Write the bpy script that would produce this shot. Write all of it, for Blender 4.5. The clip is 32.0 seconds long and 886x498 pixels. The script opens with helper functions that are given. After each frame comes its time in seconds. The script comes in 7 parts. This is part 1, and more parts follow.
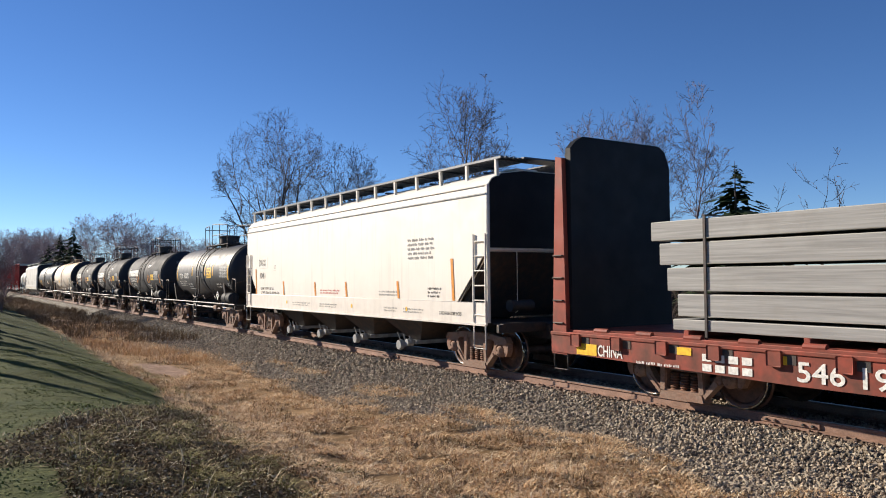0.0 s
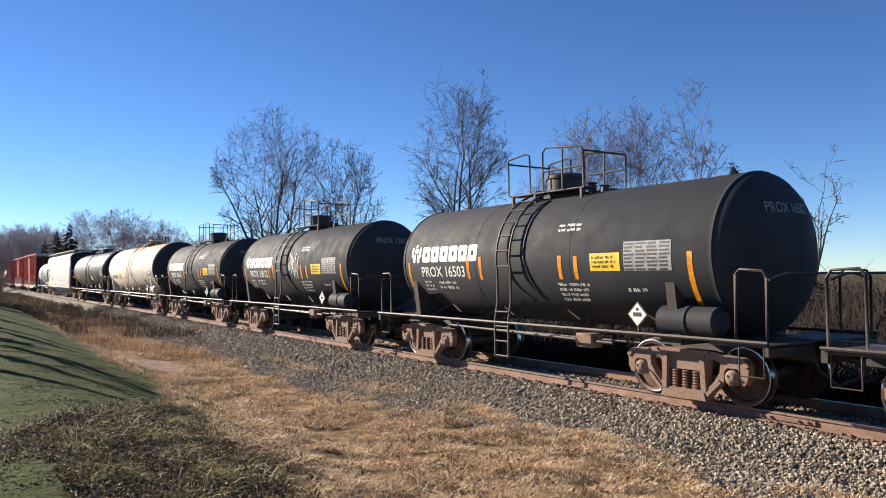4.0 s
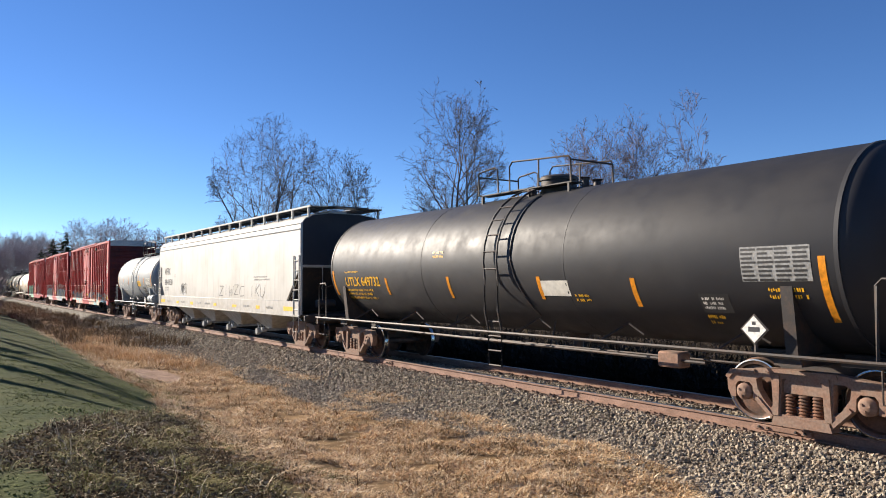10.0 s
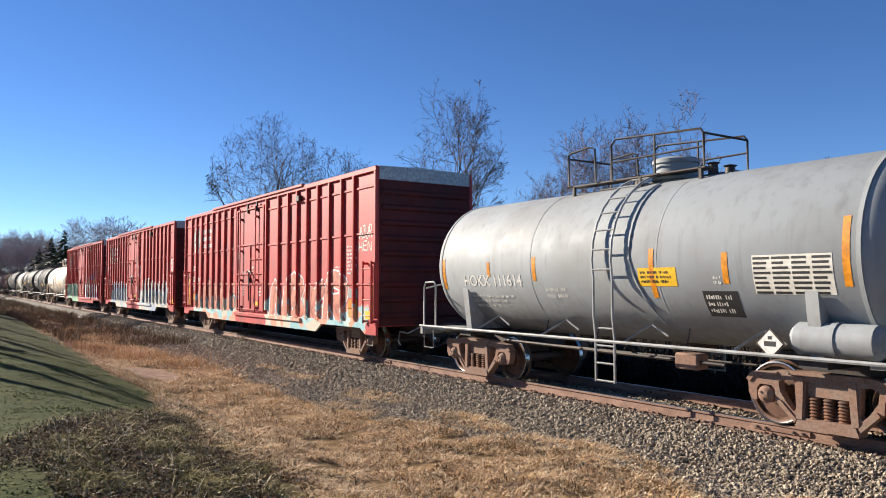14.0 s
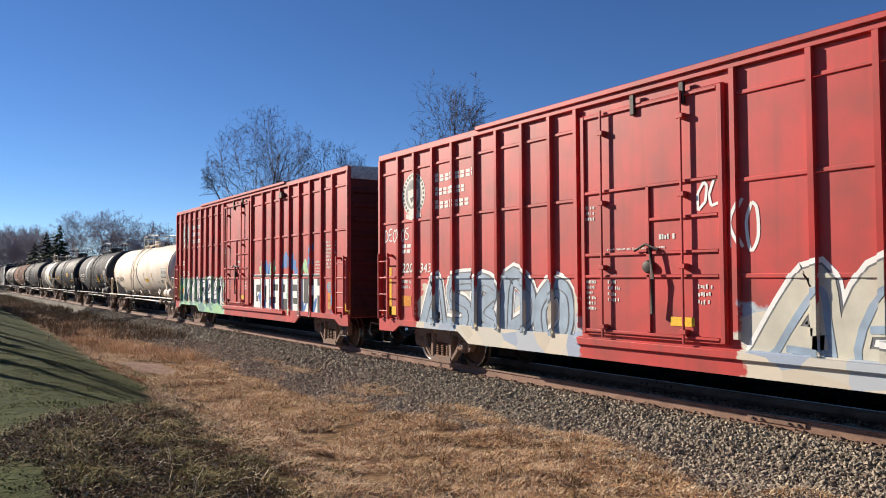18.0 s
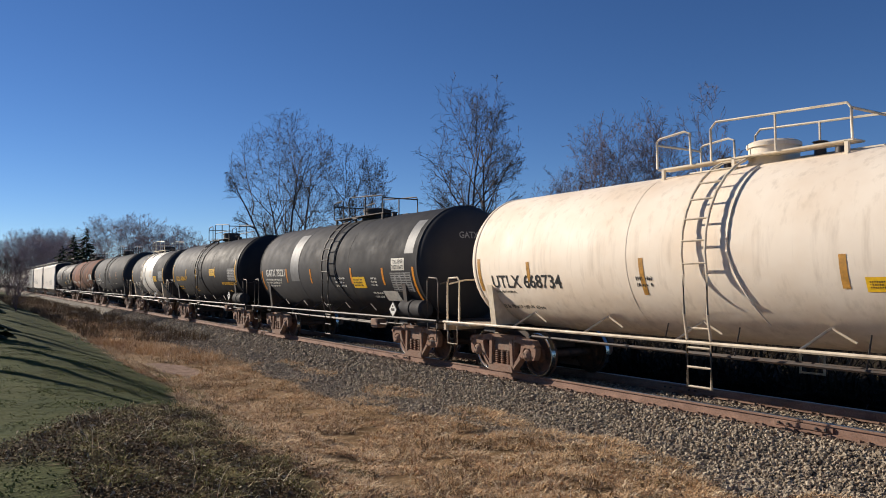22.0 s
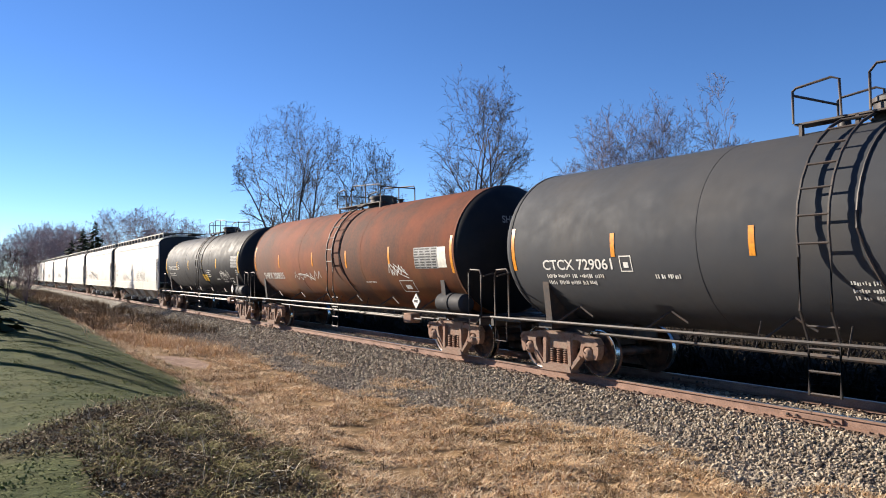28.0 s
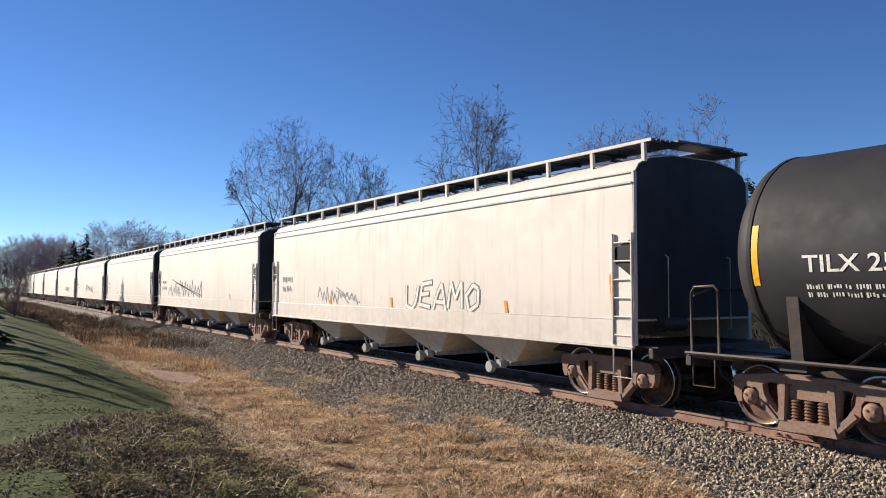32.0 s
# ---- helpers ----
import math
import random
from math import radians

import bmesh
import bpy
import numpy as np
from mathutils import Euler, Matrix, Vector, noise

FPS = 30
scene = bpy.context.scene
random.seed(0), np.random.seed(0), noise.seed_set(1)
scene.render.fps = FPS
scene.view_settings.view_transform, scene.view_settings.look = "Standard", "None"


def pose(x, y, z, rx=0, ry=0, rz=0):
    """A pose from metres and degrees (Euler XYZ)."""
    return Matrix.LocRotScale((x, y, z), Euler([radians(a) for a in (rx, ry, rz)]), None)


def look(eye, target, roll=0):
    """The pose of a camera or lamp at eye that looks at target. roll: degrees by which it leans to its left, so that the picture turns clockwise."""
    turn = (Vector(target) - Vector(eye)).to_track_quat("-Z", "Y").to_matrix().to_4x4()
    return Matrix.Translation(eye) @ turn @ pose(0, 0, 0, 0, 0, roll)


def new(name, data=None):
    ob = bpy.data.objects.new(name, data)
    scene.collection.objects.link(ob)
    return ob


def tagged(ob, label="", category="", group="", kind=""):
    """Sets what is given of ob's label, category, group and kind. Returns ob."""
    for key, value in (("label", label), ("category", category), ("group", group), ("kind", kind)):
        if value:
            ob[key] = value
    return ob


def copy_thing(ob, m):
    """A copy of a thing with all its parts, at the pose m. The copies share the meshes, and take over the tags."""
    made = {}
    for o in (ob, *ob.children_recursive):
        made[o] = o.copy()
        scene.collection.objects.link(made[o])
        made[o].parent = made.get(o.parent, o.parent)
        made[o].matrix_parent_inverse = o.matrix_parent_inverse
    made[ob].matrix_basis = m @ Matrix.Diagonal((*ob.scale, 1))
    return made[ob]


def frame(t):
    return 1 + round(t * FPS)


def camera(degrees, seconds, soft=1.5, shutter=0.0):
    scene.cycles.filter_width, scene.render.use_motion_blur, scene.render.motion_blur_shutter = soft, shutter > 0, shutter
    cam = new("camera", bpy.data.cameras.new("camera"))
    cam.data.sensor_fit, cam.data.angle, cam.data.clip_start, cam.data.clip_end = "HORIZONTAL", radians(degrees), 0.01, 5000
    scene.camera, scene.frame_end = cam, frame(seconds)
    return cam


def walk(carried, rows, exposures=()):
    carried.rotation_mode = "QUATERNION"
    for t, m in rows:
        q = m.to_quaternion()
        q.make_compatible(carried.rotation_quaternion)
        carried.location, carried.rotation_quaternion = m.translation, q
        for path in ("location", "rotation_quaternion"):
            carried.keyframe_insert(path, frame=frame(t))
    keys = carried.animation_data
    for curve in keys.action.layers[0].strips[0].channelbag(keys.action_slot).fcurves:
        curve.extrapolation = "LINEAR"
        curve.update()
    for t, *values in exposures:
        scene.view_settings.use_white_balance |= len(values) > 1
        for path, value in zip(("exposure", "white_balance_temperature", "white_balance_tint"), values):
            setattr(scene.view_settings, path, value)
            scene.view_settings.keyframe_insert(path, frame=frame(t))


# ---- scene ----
from mathutils.geometry import tessellate_polygon

cam = camera(61.42, 32.0, soft=1.0)
EYE_Z, TRACK_Y = 2.05, 11.008

SWAY = """0 92.264 0.476 56.719|0.5 92.099 0.405 56.645|1 92.043 0.475 56.606|1.5 92.012 0.578 56.619|2 92.071 0.567 56.586|2.5 92.1 0.361 56.655|3 92.042 0.224 56.68|3.5 91.928 0.295 56.515|4.5 92.05 0.45 56.56|5.5 92.247 0.594 56.582|6 92.42 0.533 56.514|6.5 92.575 0.539 56.338|7 92.786 0.403 56.196|7.5 92.849 0.374 56.086|8 92.783 0.396 55.991|8.5 92.849 0.378 56.072|9 92.786 0.371 56.133|9.5 92.78 0.252 56.216|10 92.73 0.19 56.258|10.5 92.572 0.229 56.319|11 92.471 0.131 56.441|11.5 92.412 -0.012 56.65|12 92.478 -0.056 56.61|12.5 92.528 0.007 56.445|13 92.604 0.051 56.345|13.5 92.683 0.036 56.289|14 92.679 0.059 56.16|14.5 92.558 0.024 55.998|15.5 92.33 0.02 56.05|16.5 92.143 0.027 56.223|17 92.11 0.05 56.069|17.5 92.1 0.122 56.006|18 92.158 0.284 55.889|18.5 92.334 0.118 55.943|19 92.596 -0.107 55.923|19.5 92.567 0.007 55.99|20 92.163 0.199 56.6|20.5 91.916 0.273 57.114|21 92.022 0.195 57.298|21.5 92.24 0.259 57.474|22 92.352 0.258 57.542|22.5 92.369 0.127 57.651|23 92.457 0.075 57.719|23.5 92.575 0.13 57.813|24 92.567 0.239 57.846|24.5 92.496 0.307 57.821|25 92.422 0.347 57.845|25.5 92.233 0.314 57.76|26.5 92.05 0.39 57.93|27.5 91.94 0.475 58.133|28 91.764 0.438 58.123|28.5 91.815 0.413 58.179|29 92.006 0.312 58.197|29.5 92.24 0.259 58.091|30 92.461 0.26 57.992|30.5 92.559 0.261 57.882|31 92.62 0.155 57.773|31.5 92.73 0.059 57.639|32 93.019 -0.164 57.507"""
rows = []
for entry in SWAY.split("|"):
    t, rx, ry, rz = (float(v) for v in entry.split())
    rows.append((t, pose(0, 0, EYE_Z, rx, ry, rz)))
# the camera's own brightening and darkening, in stops
EXPOSURES = ((0, 0.81), (1, 0.61), (2, 0.66), (3, 1.1), (4.5, 1.11), (6, 1.06), (7, 1.05), (8, 0.81), (9, 0.78), (10, 1.11), (11, 1.11), (12, 0.69), (13, 0.86), (14, 1.05), (17, 0.76), (18, 0.68), (19, 0.73), (20, 0.41), (21, 0.43), (22, 0.37), (23, 0.87), (25, 1.15), (28, 1.22), (30, 1.07), (32, 0.89))
walk(cam, rows, EXPOSURES)

# ---- light: low winter sun from behind the lawn trees, clear sky ----
SUN_AZ, SUN_EL = radians(27), radians(22)
world = bpy.data.worlds.new("sky")
scene.world = world
world.use_nodes = True
wn = world.node_tree.nodes
sky = wn.new("ShaderNodeTexSky")
sky.sky_type, sky.sun_disc = "NISHITA", False
sky.sun_elevation, sky.sun_rotation = SUN_EL, radians(243)
sky.altitude, sky.air_density, sky.dust_density, sky.ozone_density = 1500, 0.8, 0.0, 4.0
rich = wn.new("ShaderNodeHueSaturation")
rich.inputs["Hue"].default_value, rich.inputs["Saturation"].default_value = 0.507, 1.12
world.node_tree.links.new(sky.outputs[0], rich.inputs["Color"])
world.node_tree.links.new(rich.outputs[0], wn["Background"].inputs[0])
wn["Background"].inputs[1].default_value = 0.072
sun = new("sun", bpy.data.lights.new("sun", "SUN"))
sun.data.energy, sun.data.angle, sun.data.color = 5.0, radians(0.53), (1.0, 0.89, 0.75)
sun.matrix_world = look((0, 0, 0), (math.cos(SUN_AZ) * math.cos(SUN_EL), math.sin(SUN_AZ) * math.cos(SUN_EL), -math.sin(SUN_EL)))


# ---- materials ----
def srgb(r, g, b):
    return tuple((v / 255 / 12.92 if v / 255 < 0.04045 else ((v / 255 + 0.055) / 1.055) ** 2.4) for v in (r, g, b)) + (1.0,)


class Nodes:
    """A small writer for node materials."""

    def __init__(self, name):
        self.mat = bpy.data.materials.new(name)
        self.mat.use_nodes = True
        self.tree = self.mat.node_tree
        self.bsdf = self.tree.nodes["Principled BSDF"]
        self.coords = self.tree.nodes.new("ShaderNodeTexCoord").outputs["Object"]

    def add(self, kind, inputs=None, **settings):
        node = self.tree.nodes.new("ShaderNode" + kind)
        for key, value in settings.items():
            setattr(node, key, value)
        for key, value in (inputs or {}).items():
            self.put(node.inputs[key], value)
        return node

    def put(self, socket, value):
        if isinstance(value, bpy.types.NodeSocket):
            self.tree.links.new(value, socket)
        else:
            socket.default_value = value

    def noise(self, scale, detail=4.0, rough=0.55, stretch=None):
        vector = self.coords
        if stretch:
            vector = self.add("Mapping", {"Vector": vector, "Scale": stretch}).outputs[0]
        return self.add("TexNoise", {"Vector": vector, "Scale": scale, "Detail": detail, "Roughness": rough}).outputs["Fac"]

    def ramp(self, value, low, high, a=0.0, b=1.0):
        return self.add("MapRange", {"Value": value, "From Min": low, "From Max": high, "To Min": a, "To Max": b}).outputs[0]

    def mix(self, factor, a, b):
        node = self.add("Mix", data_type="RGBA")
        self.put(node.inputs[0], factor), self.put(node.inputs[6], a), self.put(node.inputs[7], b)
        return node.outputs[2]

    def math(self, op, a, b=0.5):
        node = self.add("Math", operation=op)
        self.put(node.inputs[0], a), self.put(node.inputs[1], b)
        return node.outputs[0]

    def axis(self, name):
        return self.add("SeparateXYZ", {"Vector": self.coords}).outputs[name]

    def bump(self, value, strength=0.2, distance=0.01):
        self.put(self.bsdf.inputs["Normal"], self.add("Bump", {"Height": value, "Strength": strength, "Distance": distance}).outputs[0])

    def done(self, colour, rough=0.5, metal=0.0):
        self.put(self.bsdf.inputs["Base Color"], colour)
        self.put(self.bsdf.inputs["Roughness"], rough)
        self.put(self.bsdf.inputs["Metallic"], metal)
        return self.mat


def paint(name, base, dirt=(90, 75, 60), amount=0.35, rough=0.45, scale=1.4, streaks=0.3):
    """Weathered paint: broad patches, rain streaks down the sides, grime near the bottom, fine grain."""
    n = Nodes(name)
    broad = n.ramp(n.noise(scale, 5), 0.42, 0.72)
    run = n.ramp(n.noise(3.0, 6, 0.6, (2.2, 2.2, 0.12)), 0.52, 0.8)
    grime = n.math("MULTIPLY", n.ramp(n.axis("Z"), 2.0, 0.7), n.ramp(n.noise(5, 5), 0.3, 0.7))
    colour = n.mix(n.math("MULTIPLY", broad, amount), srgb(*base), srgb(*dirt))
    colour = n.mix(n.math("MULTIPLY", run, streaks), colour, srgb(*[v * 0.7 for v in dirt]))
    colour = n.mix(n.math("MULTIPLY", grime, min(1, amount * 1.3)), colour, srgb(*[v * 0.75 for v in dirt]))
    n.bump(n.noise(3, 3), 0.04, 0.02)
    n.bsdf.inputs["Specular IOR Level"].default_value = 0.16 if max(base) < 80 else 0.3
    return n.done(colour, n.ramp(n.noise(2.5, 4), 0.3, 0.7, max(0.05, rough - 0.05), min(1, rough + 0.12)))


def plain(name, base, rough=0.6, metal=0.0, vary=0.25, scale=12):
    n = Nodes(name)
    f = n.ramp(n.noise(scale, 5), 0.35, 0.7)
    colour = n.mix(f, srgb(*base), srgb(*[max(0, v * (1 - vary)) for v in base]))
    n.bump(n.noise(scale * 6, 3), 0.1, 0.004)
    return n.done(colour, rough, metal)


def rusty(name, base, rust=(116, 72, 48), low=0.4, high=0.65, rough=0.75, metal=0.2, scale=6):
    n = Nodes(name)
    info = n.add("ObjectInfo").outputs["Random"]
    f = n.ramp(n.math("ADD", n.noise(scale, 7, 0.62), n.math("MULTIPLY", info, 0.12)), low, high)
    fine = n.ramp(n.noise(scale * 7, 4), 0.35, 0.7, 0.0, 0.5)
    colour = n.mix(f, srgb(*base), srgb(*rust))
    colour = n.mix(fine, colour, srgb(*[v * 0.6 for v in rust]))
    n.bump(n.noise(scale * 9, 4), 0.25, 0.006)
    return n.done(colour, rough, metal)


M = {}
M["tank_black"] = paint("black_tank_paint", (38, 38, 42), (60, 56, 54), 0.45, 0.62, 1.0, 0.3)
M["tank_gloss"] = paint("glossy_black_tank_paint", (48, 48, 51), (72, 68, 64), 0.35, 0.52, 1.0, 0.25)
M["tank_gloss"].node_tree.nodes["Principled BSDF"].inputs["Specular IOR Level"].default_value = 0.3
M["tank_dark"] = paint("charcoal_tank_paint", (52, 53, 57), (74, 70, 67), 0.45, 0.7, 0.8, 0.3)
M["tank_slate"] = paint("slate_grey_tank_paint", (58, 60, 64), (76, 72, 68), 0.4, 0.72, 0.8, 0.2)
M["tank_grey"] = paint("light_grey_tank_paint", (152, 157, 159), (116, 110, 100), 0.4, 0.6, 0.8, 0.35)
M["tank_white"] = paint("ivory_tank_paint", (234, 221, 203), (190, 156, 118), 0.35, 0.66, 0.7, 0.35)
M["band_white"] = paint("white_band_paint", (236, 232, 222), (150, 135, 115), 0.3, 0.45, 1.0, 0.2)
M["hopper_white"] = paint("cream_hopper_paint", (222, 216, 206), (170, 156, 138), 0.18, 0.6, 0.5, 0.22)
M["hopper_rear"] = paint("dull_cream_hopper_paint", (206, 199, 189), (156, 142, 126), 0.25, 0.65, 0.5, 0.3)
M["hopper_grey"] = paint("pale_grey_hopper_paint", (190, 187, 180), (130, 118, 100), 0.35, 0.55, 0.6, 0.35)
M["box_red"] = paint("oxide_red_boxcar_paint", (178, 56, 50), (118, 56, 46), 0.5, 0.55, 1.2, 0.35)
# grimy oxide red with the end's shade mixed into the colour
M["box_end"] = paint("shaded_oxide_red_end", (84, 32, 32), (48, 28, 27), 0.6, 0.7, 1.2, 0.4)
M["roof_metal"] = plain("galvanised_roof_sheet", (170, 172, 172), 0.5, 0.5)
M["flat_red"] = paint("worn_red_flatcar_paint", (150, 68, 52), (96, 70, 58), 0.6, 0.65, 2.0, 0.4)
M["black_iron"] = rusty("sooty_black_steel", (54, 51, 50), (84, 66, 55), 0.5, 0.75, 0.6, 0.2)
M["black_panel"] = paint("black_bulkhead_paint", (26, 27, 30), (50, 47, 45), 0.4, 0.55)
M["truck_iron"] = rusty("rust_dusted_cast_steel", (138, 120, 106), (140, 108, 90), 0.4, 0.66, 0.9, 0.0, 4)
M["wheel_iron"] = rusty("brown_wheel_steel", (58, 50, 46), (112, 82, 66), 0.42, 0.62, 0.6, 0.4, 5)
M["tread"] = plain("polished_wheel_rim", (200, 198, 192), 0.25, 1.0, 0.15)
M["spring"] = rusty("dull_spring_steel", (88, 74, 66), (120, 84, 64), 0.4, 0.6, 0.7, 0.3)
M["cream_iron"] = paint("cream_handrail_paint", (228, 214, 190), (140, 110, 80), 0.45, 0.5, 3, 0.2)
M["grey_iron"] = paint("grey_handrail_paint", (165, 168, 168), (110, 98, 84), 0.45, 0.5, 3, 0.2)
M["decal_white"] = plain("white_stencil_paint", (228, 226, 218), 0.6, 0, 0.18, 20)
M["decal_grey"] = plain("faded_grey_stencil_paint", (150, 150, 148), 0.65, 0, 0.3, 20)
M["decal_black"] = plain("black_stencil_paint", (40, 40, 42), 0.6, 0, 0.2, 20)
M["decal_yellow"] = plain("yellow_label_film", (240, 190, 30), 0.5, 0, 0.15, 14)
M["stripe_orange"] = plain("amber_reflective_film", (232, 148, 32), 0.4, 0, 0.25, 14)
M["stripe_yellow"] = plain("yellow_reflective_film", (246, 186, 36), 0.4, 0, 0.15, 14)
M["stripe_tan"] = plain("tan_reflective_film", (202, 148, 66), 0.5, 0, 0.25, 14)
M["decal_pale"] = plain("pale_touch_up_paint", (216, 212, 200), 0.6, 0, 0.12, 8)
M["decal_patch"] = plain("grey_touch_up_paint", (112, 113, 114), 0.6, 0, 0.2, 5)
M["decal_red"] = plain("red_stencil_paint", (190, 60, 50), 0.6)
M["grating"] = plain("galvanised_walkway_grating", (86, 88, 92), 0.5, 0.6, 0.3, 20)
M["concrete"] = None


def special_tanks():
    # cream tank, rust bleeding down from the top and out of the ring seams
    n = Nodes("rust_bled_cream_paint")
    top = n.ramp(n.math("ADD", n.axis("Z"), n.math("MULTIPLY", n.noise(0.9, 6, 0.65, (1, 1, 0.7)), 1.6)), 3.5, 4.7)
    low = n.math("MULTIPLY", n.ramp(n.axis("Z"), 1.75, 1.1), n.ramp(n.noise(2.2, 6), 0.35, 0.65))
    run = n.ramp(n.noise(2.4, 6, 0.6, (2.4, 2.4, 0.15)), 0.55, 0.8, 0, 0.4)
    colour = n.mix(top, srgb(206, 194, 178), srgb(196, 156, 116))
    colour = n.mix(n.math("MULTIPLY", top, n.ramp(n.noise(3.5, 7), 0.5, 0.72)), colour, srgb(138, 92, 66))
    colour = n.mix(run, colour, srgb(170, 142, 110))
    colour = n.mix(n.math("MULTIPLY", low, 0.8), colour, srgb(128, 100, 70))
    n.bump(n.noise(3, 3), 0.04, 0.02)
    M["tank_cream"] = n.done(colour, 0.68)
    # wholly rusted tank, brown above and ochre grey below
    n = Nodes("rusted_brown_tank_steel")
    f = n.ramp(n.noise(0.8, 7, 0.65), 0.36, 0.66)
    colour = n.mix(f, srgb(124, 70, 50), srgb(92, 60, 48))
    low = n.math("MULTIPLY", n.ramp(n.axis("Z"), 2.9, 1.3), n.ramp(n.noise(1.2, 6, 0.6, (1, 1, 0.4)), 0.3, 0.62))
    colour = n.mix(n.math("MULTIPLY", low, 0.5), colour, srgb(142, 104, 58))
    dark = n.ramp(n.noise(0.7, 5, 0.5, (1, 1, 0.25)), 0.48, 0.66, 0, 0.8)
    colour = n.mix(dark, colour, srgb(78, 64, 58))
    colour = n.mix(n.ramp(n.noise(14, 5), 0.4, 0.75, 0, 0.2), colour, srgb(150, 92, 62))
    n.bump(n.noise(45, 4), 0.15, 0.005)
    n.put(n.bsdf.inputs["Specular IOR Level"], 0.15)
    M["tank_rust"] = n.done(colour, 0.85)
    # bundles of planed boards wrapped in dull grey sheet
    n = Nodes("weathered_grey_bundle")
    grain = n.noise(2.0, 6, 0.6, (0.4, 4, 14))
    colour = n.mix(n.ramp(grain, 0.3, 0.7), srgb(122, 121, 118), srgb(158, 157, 153))
    colour = n.mix(n.ramp(n.noise(1.1, 5), 0.55, 0.75, 0, 0.5), colour, srgb(120, 116, 108))
    n.bump(grain, 0.2, 0.01)
    M["concrete"] = n.done(colour, 0.7)


special_tanks()


# ---- mesh building ----
class Geo:
    """Collects vertices and faces for one mesh."""

    def __init__(self):
        self.v, self.f = [], []

    def grow(self, verts, faces):
        k = len(self.v)
        self.v += [tuple(p) for p in verts]
        self.f += [tuple(i + k for i in face) for face in faces]
        return self

    def box(self, x0, x1, y0, y1, z0, z1, c=0.008):
        c = min(c, abs(x1 - x0) * 0.3, abs(y1 - y0) * 0.3, abs(z1 - z0) * 0.3)
        lo, hi = (x0, y0, z0), (x1, y1, z1)
        idx, verts = {}, []
        for sx in (0, 1):
            for sy in (0, 1):
                for sz in (0, 1):
                    s = (sx, sy, sz)
                    for a in range(3):
                        p = [hi[i] if s[i] else lo[i] for i in range(3)]
                        for i in range(3):
                            if i != a:
                                p[i] += -c if s[i] else c
                        idx[s + (a,)] = len(verts)
                        verts.append(p)
        faces = [tuple(idx[s + (a,)] for a in range(3)) for s in ((x, y, z) for x in (0, 1) for y in (0, 1) for z in (0, 1))]
        for a in range(3):
            b, d = (a + 1) % 3, (a + 2) % 3
            for side in (0, 1):
                ring = []
                for p, q in ((0, 0), (1, 0), (1, 1), (0, 1)):
                    s = [0, 0, 0]
                    s[a], s[b], s[d] = side, p, q
                    ring.append(idx[tuple(s) + (a,)])
                faces.append(tuple(ring))
            for p in (0, 1):
                for q in (0, 1):
                    s, t = [0, 0, 0], [0, 0, 0]
                    s[a], s[b], s[d] = 0, p, q
                    t[a], t[b], t[d] = 1, p, q
                    s, t = tuple(s), tuple(t)
                    faces.append((idx[s + (b,)], idx[t + (b,)], idx[t + (d,)], idx[s + (d,)]))
        return self.grow(verts, faces)

    def prism(self, points, axis, a0, a1):
        """A flat outline (two coordinates a point) pushed along an axis from a0 to a1."""
        n = len(points)
        make = {"x": lambda p, a: (a, p[0], p[1]), "y": lambda p, a: (p[0], a, p[1]), "z": lambda p, a: (p[0], p[1], a)}[axis]
        verts = [make(p, a0) for p in points] + [make(p, a1) for p in points]
        faces = [tuple(range(n)), tuple(range(2 * n - 1, n - 1, -1))] + [(i, (i + 1) % n, n + (i + 1) % n, n + i) for i in range(n)]
        return self.grow(verts, faces)

    def plate(self, outline, holes, y0, y1):
        """An upright cast plate: an outline in x and z with openings, from y0 to y1."""
        bm = bmesh.new()
        loops = []
        for loop in (outline, *holes):
            vs = [bm.verts.new((x, 0, z)) for x, z in loop]
            for a, b in zip(vs, vs[1:] + vs[:1]):
                bm.edges.new((a, b))
            loops.append(len(vs))
        bmesh.ops.triangle_fill(bm, use_beauty=True, edges=bm.edges[:], normal=(0, -1, 0))
        bm.verts.index_update()
        flat = [(v.co.x, v.co.z) for v in bm.verts]
        tris = [tuple(v.index for v in f.verts) for f in bm.faces]
        bm.free()
        n, start = len(flat), 0
        faces = tris + [tuple(i + n for i in f[::-1]) for f in tris]
        for count in loops:
            faces += [(start + i, start + (i + 1) % count, n + start + (i + 1) % count, n + start + i) for i in range(count)]
            start += count
        return self.grow([(x, y0, z) for x, z in flat] + [(x, y1, z) for x, z in flat], faces)

    def tube(self, points, r, n=6, cap=True):
        points = [Vector(p) for p in points]
        verts, faces = [], []
        for i, p in enumerate(points):
            d = (points[min(i + 1, len(points) - 1)] - points[max(i - 1, 0)]).normalized()
            side = d.cross(Vector((0, 0, 1)))
            side = side.normalized() if side.length > 0.05 else Vector((1, 0, 0))
            up = side.cross(d)
            rr = r[i] if isinstance(r, (list, tuple)) else r
            verts += [p + (side * math.cos(2 * math.pi * k / n) + up * math.sin(2 * math.pi * k / n)) * rr for k in range(n)]
        for i in range(len(points) - 1):
            faces += [(i * n + k, i * n + (k + 1) % n, (i + 1) * n + (k + 1) % n, (i + 1) * n + k) for k in range(n)]
        if cap:
            faces += [tuple(range(n)), tuple(range((len(points) - 1) * n, len(points) * n))]
        return self.grow(verts, faces)

